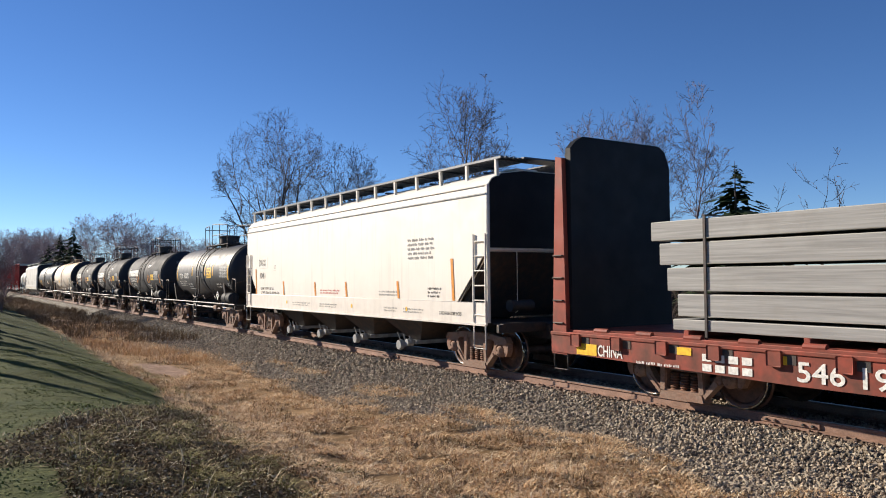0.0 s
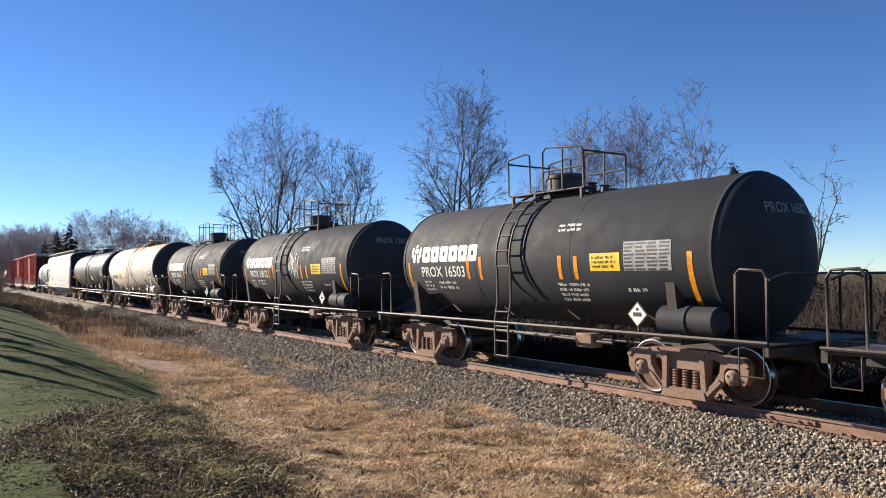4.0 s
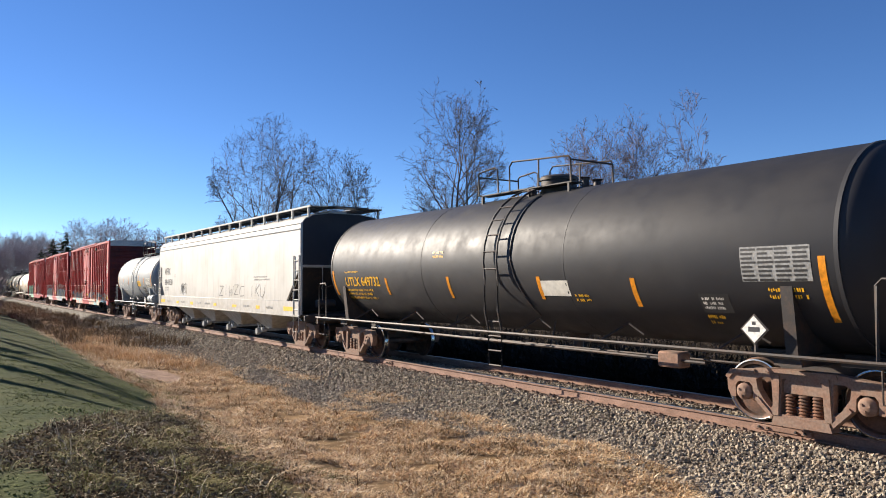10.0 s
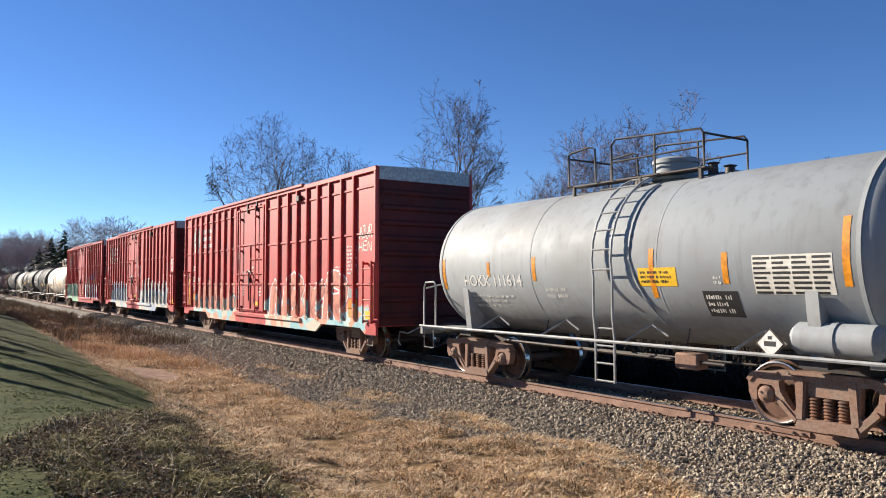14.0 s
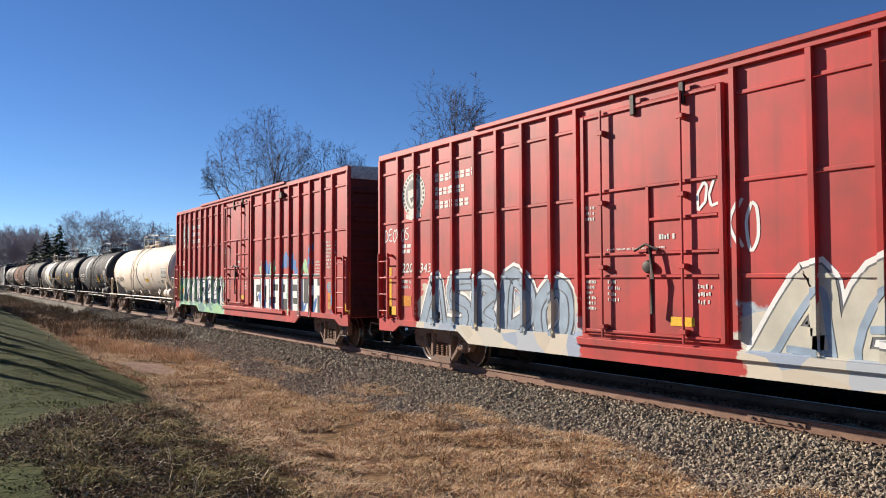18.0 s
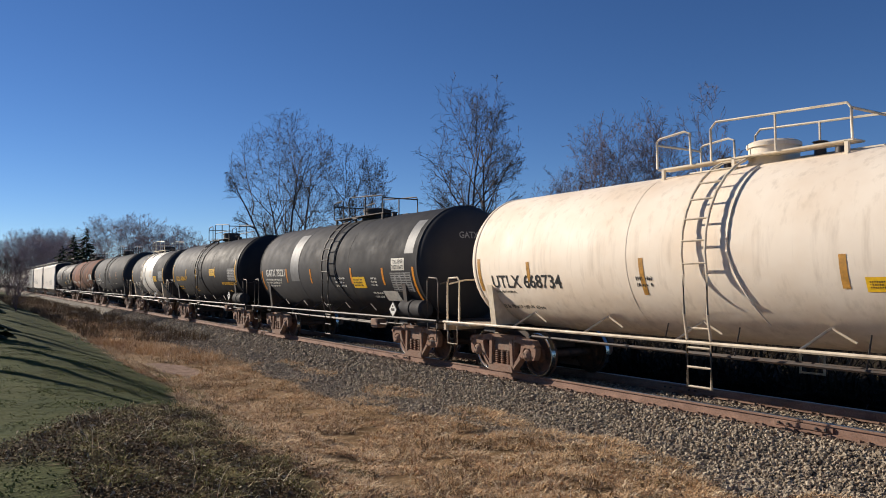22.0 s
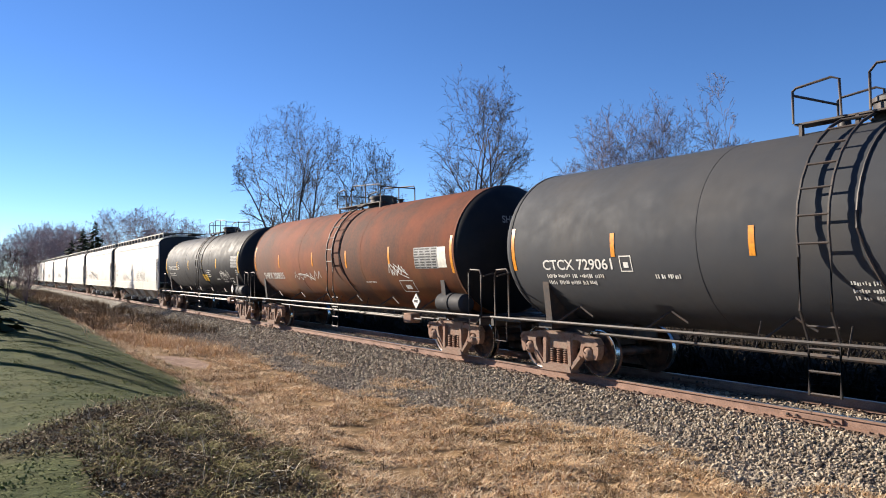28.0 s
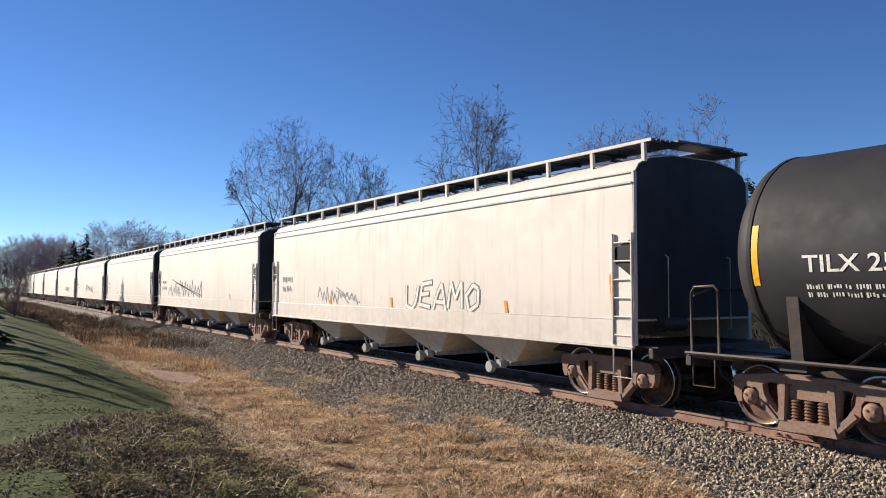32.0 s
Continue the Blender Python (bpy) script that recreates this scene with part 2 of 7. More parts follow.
    def lathe(self, profile, axis="x", centre=(0, 0, 0), n=24):
        """profile: (place along the axis, radius); a radius of 0 closes the end."""
        cx, cy, cz = centre
        verts, faces, rings = [], [], []
        for a, r in profile:
            ring = []
            for k in range(1 if r == 0 else n):
                c, s = r * math.cos(2 * math.pi * k / n), r * math.sin(2 * math.pi * k / n)
                ring.append(len(verts))
                verts.append({"x": (cx + a, cy + c, cz + s), "y": (cx + c, cy + a, cz + s), "z": (cx + c, cy + s, cz + a)}[axis])
            rings.append(ring)
        for a, b in zip(rings, rings[1:]):
            if len(a) == 1 and len(b) == 1:
                continue
            for k in range(n):
                if len(a) == 1:
                    faces.append((a[0], b[k], b[(k + 1) % n]))
                elif len(b) == 1:
                    faces.append((a[k], a[(k + 1) % n], b[0]))
                else:
                    faces.append((a[k], a[(k + 1) % n], b[(k + 1) % n], b[k]))
        for ring in (rings[0], rings[-1]):
            if len(ring) > 1:
                faces.append(tuple(ring))
        return self.grow(verts, faces)

    def mesh(self, name, smooth=True):
        me = bpy.data.meshes.new(name)
        me.from_pydata(self.v, [], self.f)
        bm = bmesh.new()
        bm.from_mesh(me)
        bmesh.ops.recalc_face_normals(bm, faces=bm.faces)
        bm.to_mesh(me)
        bm.free()
        if smooth:
            me.shade_smooth()
            me.set_sharp_from_angle(angle=radians(38))
        return me


def part(name, shape, material, parent, label=""):
    """Links a Geo or a ready mesh as one object under a thing or a part."""
    me = shape.mesh(name) if isinstance(shape, Geo) else shape
    if material and not me.materials:
        me.materials.append(material)
    ob = new(name, me)
    ob.parent = parent
    return tagged(ob, label=label)


def thing(name, label, category, group="", kind="", shape=None, material=None):
    me = None
    if shape is not None:
        me = shape.mesh(name) if isinstance(shape, Geo) else shape
        if material:
            me.materials.append(material)
    return tagged(new(name, me), label, category, group, kind)


TEXTS = {}


def letters(string):
    """The outline of a word in the built-in font, scaled to a unit box: (vertices, faces)."""
    if string not in TEXTS:
        curve = bpy.data.curves.new("word", "FONT")
        curve.body, curve.resolution_u, curve.offset = string, 3, 0.014
        ob = bpy.data.objects.new("word", curve)
        scene.collection.objects.link(ob)
        bpy.context.view_layer.update()
        me = bpy.data.meshes.new_from_object(ob.evaluated_get(bpy.context.evaluated_depsgraph_get()))
        v = np.array([p.co[:2] for p in me.vertices])
        lo, hi = v.min(0), v.max(0)
        TEXTS[string] = (((v - lo) / (hi - lo)).tolist(), [tuple(p.vertices) for p in me.polygons])
        bpy.data.objects.remove(ob)
        bpy.data.meshes.remove(me)
        bpy.data.curves.remove(curve)
    return TEXTS[string]


class Skin:
    """Maps (x, z) of a car's camera side onto its surface: a tank's round shell or a flat wall."""

    def __init__(self, y=None, zc=0, r=0):
        self.y, self.zc, self.r = y, zc, r

    def at(self, x, z, lift=0.012):
        if self.y is not None:
            return (x, self.y - lift, z)
        s = max(-0.985, min(0.985, (z - self.zc) / self.r))
        a = math.asin(s)
        return (x, -(self.r + lift) * math.cos(a), self.zc + (self.r + lift) * s)

    def patch(self, geo, x0, x1, z0, z1, lift=0.005, lean=0.0):
        n = 1 if self.y is not None else max(1, int(abs(z1 - z0) / 0.1))
        verts = []
        for i in range(n + 1):
            z = z0 + (z1 - z0) * i / n
            verts += [self.at(x0 + lean * i / n, z, lift), self.at(x1 + lean * i / n, z, lift)]
        return geo.grow(verts, [(2 * i, 2 * i + 1, 2 * i + 3, 2 * i + 2) for i in range(n)])

    def word(self, geo, string, x0, x1, z0, z1, lift=0.0055, lean=0.0):
        v, f = letters(string)
        return geo.grow([self.at(x0 + (x1 - x0) * p[0] + lean * p[1], z0 + (z1 - z0) * p[1], lift) for p in v], f)

    def bars(self, geo, x0, x1, z0, z1, seed=0, rows=0, lift=0.006):
        """Small unreadable writing: rows of short upright bars, grouped as words are."""
        rnd = random.Random(seed)
        rows = rows or max(1, round(abs(z1 - z0) / 0.1))
        h = (z1 - z0) / rows
        wide = min(0.05, max(0.022, h * 0.3))
        for i in range(rows):
            x, end = x0, x1 - rnd.uniform(0, 0.25) * (x1 - x0)
            while x < end - wide:
                for _ in range(rnd.randint(2, 7)):
                    if x > end - wide:
                        break
                    low = z0 + i * h + 0.2 * h
                    self.patch(geo, x, x + wide * rnd.uniform(0.5, 1.0), low + h * rnd.choice((0, 0, 0.12)), low + h * rnd.choice((0.6, 0.6, 0.45)), lift)
                    x += wide * 1.3
                x += wide * rnd.uniform(0.8, 1.8)
        return geo

    def line(self, geo, points, width, lift=0.006):
        """A thin sprayed line through the points."""
        for i, ((px, pz), (qx, qz)) in enumerate(zip(points, points[1:])):
            d = math.hypot(qx - px, qz - pz) or 1.0
            ox, oz = (pz - qz) / d * width / 2, (qx - px) / d * width / 2
            n = 1 if self.y is not None else max(1, int(abs(qz - pz) / 0.12))
            vs = []
            for k in range(n + 1):
                x, z = px + (qx - px) * k / n, pz + (qz - pz) * k / n
                vs += [self.at(x - ox, z - oz, lift + 0.0002 * i), self.at(x + ox, z + oz, lift + 0.0002 * i)]
            geo.grow(vs, [(2 * k, 2 * k + 1, 2 * k + 3, 2 * k + 2) for k in range(n)])
        return geo

    def scrawl(self, geo, x0, x1, z0, z1, seed, strokes=9, width=0.03, lift=0.006):
        """A spray-can tag: a running zigzag with two long flourishes."""
        rnd = random.Random(seed)
        n = strokes * 2 + 1
        run = []
        for k in range(n):
            top = 0.55 + 0.45 * rnd.random() if k % 2 else 0.4 * rnd.random()
            run.append((x0 + (x1 - x0) * (k + rnd.uniform(-0.55, 0.55)) / n, z0 + (z1 - z0) * top))
        self.line(geo, run, width, lift)
        for _ in range(2):
            a, b = rnd.uniform(0, 0.5), rnd.uniform(0.6, 1)
            self.line(geo, [(x0 + (x1 - x0) * a, z0 + (z1 - z0) * rnd.uniform(0.6, 1)), (x0 + (x1 - x0) * (a + b) / 2, z0 + (z1 - z0) * rnd.uniform(0.3, 0.7)), (x0 + (x1 - x0) * b, z0 + (z1 - z0) * rnd.uniform(0, 0.3))], width, lift + 0.005)
        return geo


# ---- rolling stock: shared running gear ----
WHEEL_R, AXLE = 0.457, 0.889
GEAR = {}
WHEELSETS, CARS = [], []


def running_gear():
    # one wheelset: axle and two wheels with dished plate, flange and bright rim
    half = [(-1.0, 0.0), (-1.0, 0.075), (-0.83, 0.085), (-0.815, 0.16), (-0.775, 0.19), (-0.765, 0.36), (-0.812, 0.385), (-0.817, 0.428), (-0.824, 0.436), (-0.82, 0.455),
            (-0.72, 0.4605), (-0.70, 0.482), (-0.685, 0.482), (-0.685, 0.40), (-0.72, 0.36), (-0.72, 0.19), (-0.69, 0.16), (-0.68, 0.085)]
    profile = half + [(-a, r) for a, r in half[::-1]]
    GEAR["wheel"] = Geo().lathe(profile, "y", n=32).mesh("wheel_pair")
    GEAR["wheel"].materials.append(M["wheel_iron"])
    GEAR["wheel"].materials.append(M["tread"])
    bright = {7, 8, 9} | {len(profile) - 2 - k for k in (7, 8, 9)}
    for k, face in enumerate(GEAR["wheel"].polygons):
        face.material_index = 1 if k // 32 in bright else 0
    # cast side frame: one casting with a spring window, two triangular windows and open pedestal jaws
    y0, y1 = -1.11, -0.97
    right = [(0.5, 0.83), (0.86, 0.79), (1.08, 0.73), (1.17, 0.62), (1.16, 0.46), (1.10, 0.36), (1.03, 0.37), (1.03, 0.54), (0.98, 0.60), (0.80, 0.60), (0.75, 0.54), (0.74, 0.38), (0.66, 0.34), (0.43, 0.10), (0.36, 0.07)]
    outline = right + [(-x, z) for x, z in right[::-1]]
    window = [(0.45, 0.70), (0.60, 0.70), (0.69, 0.66), (0.67, 0.52), (0.56, 0.36), (0.47, 0.27), (0.43, 0.31)]
    holes = [window, [(-x, z) for x, z in window[::-1]], [(-0.29, 0.70), (0.29, 0.70), (0.32, 0.20), (-0.32, 0.20)]]
    g = Geo().plate(outline, holes, y0, y1)
    g.prism([(-0.52, 0.775), (0.52, 0.775), (0.5, 0.835), (-0.5, 0.835)], "y", y0 - 0.035, y1 + 0.03)
    g.prism([(-0.44, 0.05), (0.44, 0.05), (0.40, 0.17), (-0.40, 0.17)], "y", y0 - 0.04, y1 + 0.05)
    for s in (-1, 1):
        g.prism([(s * 0.43, 0.18), (s * 0.34, 0.18), (s * 0.31, 0.76), (s * 0.40, 0.76)], "y", y0 - 0.022, y1)
        g.prism([(s * 0.70, 0.36), (s * 0.45, 0.12), (s * 0.42, 0.17), (s * 0.66, 0.41)], "y", y0 - 0.025, y1)
        g.prism([(s * 1.19, 0.66), (s * 1.10, 0.77), (s * 0.70, 0.80), (s * 0.70, 0.75), (s * 1.07, 0.70), (s * 1.13, 0.62)], "y", y0 - 0.025, y1)
    GEAR["side"] = g.mesh("side_frame")
    GEAR["side"].materials.append(M["truck_iron"])
    g = Geo()
    prof = []
    for i in range(15):
        prof.append((0.18 + i * 0.022, 0.085 if i % 2 else 0.062))
    g.lathe([(0.18, 0.0)] + prof + [(0.49, 0.0)], "z", (0, -1.03, 0), 12)
    GEAR["spring"] = g.mesh("coil_spring")
    GEAR["spring"].materials.append(M["spring"])
    g = Geo().lathe([(-1.17, 0.0), (-1.17, 0.065), (-1.155, 0.085), (-1.11, 0.125), (-1.0, 0.125)], "y", n=16)
    for k in range(3):
        a = k * 2.094 + 0.4
        g.lathe([(-1.185, 0.0), (-1.185, 0.018), (-1.16, 0.018)], "y", (0.055 * math.cos(a), 0, 0.055 * math.sin(a)), 6)
    GEAR["cap"] = g.mesh("bearing_cap")
    GEAR["cap"].materials.append(M["truck_iron"])
    g = Geo().prism([(-0.29, 0.50), (0.29, 0.50), (0.29, 0.66), (0.18, 0.74), (-0.18, 0.74), (-0.29, 0.66)], "y", -1.06, 1.06)
    g.lathe([(0.70, 0.0), (0.70, 0.26), (0.82, 0.26), (0.82, 0.0)], "z", n=16)
    GEAR["bolster"] = g.mesh("truck")
    GEAR["bolster"].materials.append(M["truck_iron"])
    g = Geo().box(-0.06, 0.06, -1.0, 1.0, 0.36, 0.46, 0.02)
    for s in (-1, 1):
        g.prism([(0.42, 0.22), (0.47, 0.28), (0.47, 0.58), (0.40, 0.60)], "y", s * 0.68, s * 0.82)
    GEAR["brake"] = g.mesh("brake_beam")
    GEAR["brake"].materials.append(M["black_iron"])
    # coupler with knuckle and draft sill
    g = Geo()
    g.box(0.0, 0.62, -0.10, 0.10, 0.82, 0.98, 0.02)
    g.prism([(0.55, -0.16), (0.74, -0.19), (0.90, -0.10), (0.86, 0.02), (0.76, -0.04), (0.76, 0.08), (0.92, 0.14), (0.90, 0.22), (0.58, 0.20)], "z", 0.76, 1.04)
    GEAR["coupler"] = g.mesh("coupler")
    GEAR["coupler"].materials.append(M["black_iron"])
    g = Geo().tube([(0.2, -0.35, 0.86), (0.35, -0.4, 0.62), (0.6, -0.36, 0.42), (0.85, -0.28, 0.55), (0.95, -0.2, 0.7)], 0.025, 6)
    GEAR["hose"] = g.mesh("brake_hose")
    GEAR["hose"].materials.append(M["black_iron"])


running_gear()


def add_truck(car, x):
    truck = part("truck", GEAR["bolster"], None, car, "rust-brown cast steel bogie")
    truck.location = (x, 0, 0)
    for turn in (0, math.pi):
        part("side_frame", GEAR["side"], None, truck).rotation_euler = (0, 0, turn)
        for dx in (-0.2, 0.0, 0.2):
            spring = part("coil_spring", GEAR["spring"], None, truck)
            spring.location, spring.rotation_euler = (dx, 0, 0), (0, 0, turn)
        part("brake_beam", GEAR["brake"], None, truck).rotation_euler = (0, 0, turn)
    for s in (-1, 1):
        pair = part("wheelset", GEAR["wheel"], None, truck, "rusty wheel pair on its axle")
        pair.location = (s * AXLE, 0, WHEEL_R)
        WHEELSETS.append(pair)
        for turn in (0, math.pi):
            cap = part("bearing_cap", GEAR["cap"], None, truck)
            cap.location, cap.rotation_euler = (s * AXLE, 0, WHEEL_R), (0, 0, turn)


def add_ends(car, half):
    """Couplers and hoses at both ends; half: from the middle to the coupler's root."""
    for turn in (0, math.pi):
        for name in ("coupler", "hose"):
            ob = part("coupler" if name == "coupler" else "brake_hose", GEAR[name], None, car)
            ob.location = (half if turn == 0 else -half, 0, 0)
            ob.rotation_euler = (0, 0, turn)


def start_car(name, label, category, group, middle, trucks):
    car = thing(name, label, category, group)
    car["middle"] = middle
    CARS.append(car)
    for x in trucks:
        add_truck(car, x)
    return car


def rung_ladder(geo, x0, x1, y, z0, z1, rungs, r=0.018):
    for x in (x0, x1):
        geo.tube([(x, y, z0), (x, y, z1)], r + 0.006, 6)
    for i in range(rungs):
        z = z0 + (z1 - z0) * (i + 0.5) / rungs
        geo.tube([(x0, y, z), (x1, y, z)], r * 0.8, 5)
    return geo


def stirrup(geo, x, y, z, w=0.4, h=0.42):
    geo.tube([(x - w / 2, y, z), (x - w / 2, y, z - h), (x + w / 2, y, z - h), (x + w / 2, y, z)], 0.016, 5)


# ---- tank cars ----
RUNGS = {}


def tank_car(label, middle, spread, body, zc, r, material, metal="black_iron", ladder=0.4, high_rail=True, reservoir=True, dome=0.42, spec=None, decal="decal_white", stripe="stripe_orange", band=None, seams=(0.33, 0.66), head_colour=None, rail_up=0.0, rail_ends=(-1.55, 1.95), top_metal=None):
    """spread: half the distance of the bogies; body: (left, right) ends of the straight shell."""
    spec = spec or {}
    car = start_car("tank_car", label, "tank car", "cars of the freight train", middle, (-spread, spread))
    iron, high = M[metal], M[top_metal or metal]
    left, right = body
    head = r * 0.42
    skin = Skin(None, zc, r)
    # shell with dished heads and slight weld rings
    prof = [(left - head, 0.0)]
    for k in range(1, 7):
        a = math.pi / 2 * k / 6
        prof.append((left - head * math.cos(a), r * math.sin(a)))
    for k in range(6, 0, -1):
        a = math.pi / 2 * k / 6
        prof.append((right + head * math.cos(a), r * math.sin(a)))
    prof.append((right + head, 0.0))
    part("tank_shell", Geo().lathe(prof, "x", (0, 0, zc), 56), M[material], car)
    for s, x in ((-1, left), (1, right)):
        part("head_ring", Geo().lathe([(x - 0.03, r + 0.002), (x - 0.03, r + 0.012), (x + 0.03, r + 0.012), (x + 0.03, r + 0.002)], "x", (0, 0, zc), 56), M[material], car)
    # separate darker heads; the cream car's have shade put into their colour
    if head_colour:
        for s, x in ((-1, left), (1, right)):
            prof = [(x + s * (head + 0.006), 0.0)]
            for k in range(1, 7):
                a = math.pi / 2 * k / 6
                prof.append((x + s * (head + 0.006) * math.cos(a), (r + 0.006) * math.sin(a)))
            part("tank_head", Geo().lathe(prof[::s], "x", (0, 0, zc), 56), M[head_colour], car, "tank head darker than the shell")
    for u in seams:
        x = left + (right - left) * u
        part("weld_seam", Geo().lathe([(x - 0.012, r), (x - 0.012, r + 0.004), (x + 0.012, r + 0.004), (x + 0.012, r)], "x", (0, 0, zc), 56), M[material], car)
    if band:
        part("painted_band", Geo().lathe([(band[0], r + 0.001), (band[0], r + 0.003), (band[1], r + 0.003), (band[1], r + 0.001)], "x", (0, 0, zc), 56), M["band_white"], car, "white painted band round the tank")
    end = spread + 1.75
    # stub sills, end platforms with rails, side pipes and saddles
    for s in (-1, 1):
        part("stub_sill", Geo().box(s * (spread - 1.3), s * end, -0.33, 0.33, 0.72, 1.05, 0.02), M["black_iron"], car)
        part("saddle", Geo().prism([(-1.30, 1.0), (1.30, 1.0), (1.42, zc - r * 0.35), (0.9, zc - r * 0.72), (0.0, zc - r * 0.95), (-0.9, zc - r * 0.72), (-1.42, zc - r * 0.35)], "x", s * spread - 0.09, s * spread + 0.09), M["black_iron"] if metal == "black_iron" else iron, car)
        part("body_bolster", Geo().prism([(-1.42, 0.92), (1.42, 0.92), (1.42, 1.06), (-1.42, 1.06)], "x", s * spread - 0.2, s * spread + 0.2), M["black_iron"], car)
        g = Geo().box(s * (spread + 0.75), s * end, -1.46, 1.46, 0.985, 1.03, 0.006)
        part("end_platform", g, M["black_iron"] if metal == "black_iron" else iron, car)
        g = Geo().box(s * (end - 0.07), s * end, -1.48, 1.48, 0.86, 1.02, 0.01)
        part("end_sill", g, iron, car)
        for y in (-1.42, 1.42):
            x0, x1 = s * (spread + 0.95), s * (end - 0.06)
            g = Geo().tube([(x1, y, 1.02), (x1, y, 1.98), (x1 - s * 0.06, y, 2.08), (x1 - s * 0.42, y, 2.10), (x1 - s * 0.5, y, 2.02), (x1 - s * 0.5, y, 1.02)], 0.022, 6)
            part("end_handrail", g, iron, car)
        g = Geo().tube([(s * (end - 0.06), -1.36, 1.95), (s * (end - 0.06), -0.9, 2.04), (s * (end - 0.06), 0.9, 2.04), (s * (end - 0.06), 1.36, 1.95)], 0.02, 6)
        part("cross_rail", g, iron, car)
        for y in (-1.44, 1.44):
            g = Geo()
            stirrup(g, s * (end - 0.3), y, 0.98)
            part("step", g, iron, car)
    for y in (-1.5, 1.5):
        g = Geo().tube([(-end, y, 1.06), (end, y, 1.06)], 0.03, 6)
        part("side_rail", g, iron, car)
        for x in np.linspace(left + 1.6, right - 1.6, 4 if right - left < 11 else 6):
            yy = math.copysign(math.sqrt(max(0.01, r * r - (zc - 1.42) ** 2)) + 0.02, y) if zc - r < 1.42 else y * 0.6
            g = Geo().tube([(x - 0.22, y, 1.06), (x, yy, 1.36), (x + 0.02, yy * 0.97, 1.36)], 0.022, 5)
            g.tube([(x, yy, 1.36), (x + 0.34, yy * 0.985, 1.18)], 0.018, 5)
            part("rail_bracket", g, iron, car)
    # ladder and folded top steps on both sides
    half = 0.22
    for side in (-1, 1):
        g = Geo()
        arc = []
        for i in range(9):
            a = radians(-12 + 96 * i / 8)
            arc.append((math.cos(a) * (r + 0.13), zc + math.sin(a) * (r + 0.13)))
        for x in (ladder - half, ladder + half):
            g.tube([(x, side * 1.5, 0.36), (x, side * 1.5, 1.1), (x, side * arc[0][0], 1.5)] + [(x, side * p[0], p[1]) for p in arc], 0.024, 6)
        rails = part("ladder", g, iron, car)
        spots = [(side * 1.5, 0.38 + i * 0.3) for i in range(4)]
        for i in range(8):
            a = radians(-6 + 88 * i / 7)
            spots.append((side * math.cos(a) * (r + 0.13), zc + math.sin(a) * (r + 0.13)))
        if metal not in RUNGS:
            RUNGS[metal] = Geo().tube([(-half, 0, 0), (half, 0, 0)], 0.018, 5).mesh("rung")
            RUNGS[metal].materials.append(iron)
        for y, z in spots:
            part("rung", RUNGS[metal], None, rails).location = (ladder, y, z)
        x = ladder + half + 0.3
        g = Geo().tube([(x + 0.5 * max(0, -math.sin(radians(b))), side * math.cos(radians(b)) * (r + 0.012), zc + math.sin(radians(b)) * (r + 0.012)) for b in range(-48, 70, 8)], 0.018, 5)
        part("wrap_strap", g, M["black_iron"] if metal == "black_iron" else M[material], car)
    # top platform, dome, valves, rails
    top = zc + r
    p0, p1 = ladder + rail_ends[0], ladder + rail_ends[1]
    g = Geo()
    for y in (-1, 1):
        g.box(p0, p1, y * 0.42 - 0.16, y * 0.42 + 0.16, top + 0.06, top + 0.09, 0.004)
        for x in (p0 + 0.1, ladder, p1 - 0.1):
            g.box(x - 0.03, x + 0.03, y * 0.55 - 0.03, y * 0.55 + 0.03, top - 0.16, top + 0.08, 0.004)
    part("top_platform", g, high, car)
    for y in (-0.6, 0.6):
        g = Geo()
        lo, hi = top + 0.09, top + rail_up + (0.62 if high_rail else 0.5)
        g.tube([(p0, y, lo), (p0, y, hi - 0.04), (p0 + 0.06, y, hi), (p0 + 0.6, y, hi + 0.05), (p0 + 0.72, y, hi), (p0 + 0.74, y, lo)], 0.02, 6)
        q = p0 + 1.15
        g.tube([(q, y, lo), (q, y, hi), (q + 0.1, y, hi + 0.1), (p1 - 0.06, y, hi - 0.02), (p1, y, hi - 0.1), (p1, y, lo)], 0.02, 6)
        g.tube([((q + p1) / 2, y, lo), ((q + p1) / 2, y, hi + 0.05)], 0.02, 6)
        if rail_up:
            g.tube([(q, y, (lo + hi) / 2), (p1, y, (lo + hi) / 2)], 0.018, 6)
        part("top_rail", g, high, car)
    for x in (p0, p1):
        part("top_cross_rail", Geo().tube([(x, -0.6, top + rail_up + 0.52), (x, 0.6, top + rail_up + 0.52)], 0.02, 6), high, car)
    hx = ladder + 0.35
    g = Geo().lathe([(0, dome), (0.05, dome), (0.05, dome * 0.92), (0.30, dome * 0.92), (0.30, dome), (0.36, dome), (0.40, dome * 0.85), (0.42, 0.0)], "z", (hx, 0, top - 0.06 + rail_up * 0.5), 20)
    if rail_up:
        g.lathe([(0, dome * 0.8), (rail_up * 0.5 + 0.02, dome * 0.8)], "z", (hx, 0, top - 0.08), 20)
    part("manway_dome", g, M[material] if metal != "black_iron" else M["black_iron"], car)
    for k, (x, h) in enumerate(((hx - 0.85, 0.2), (hx + 0.75, 0.24), (hx + 1.05, 0.16))):
        g = Geo().lathe([(0, 0.11), (0.03, 0.14), (0.06, 0.09), (h, 0.08), (h + 0.03, 0.12), (h + 0.06, 0.0)], "z", (x, 0.05 * k, top - 0.04), 10)
        part("valve", g, M["black_iron"], car)
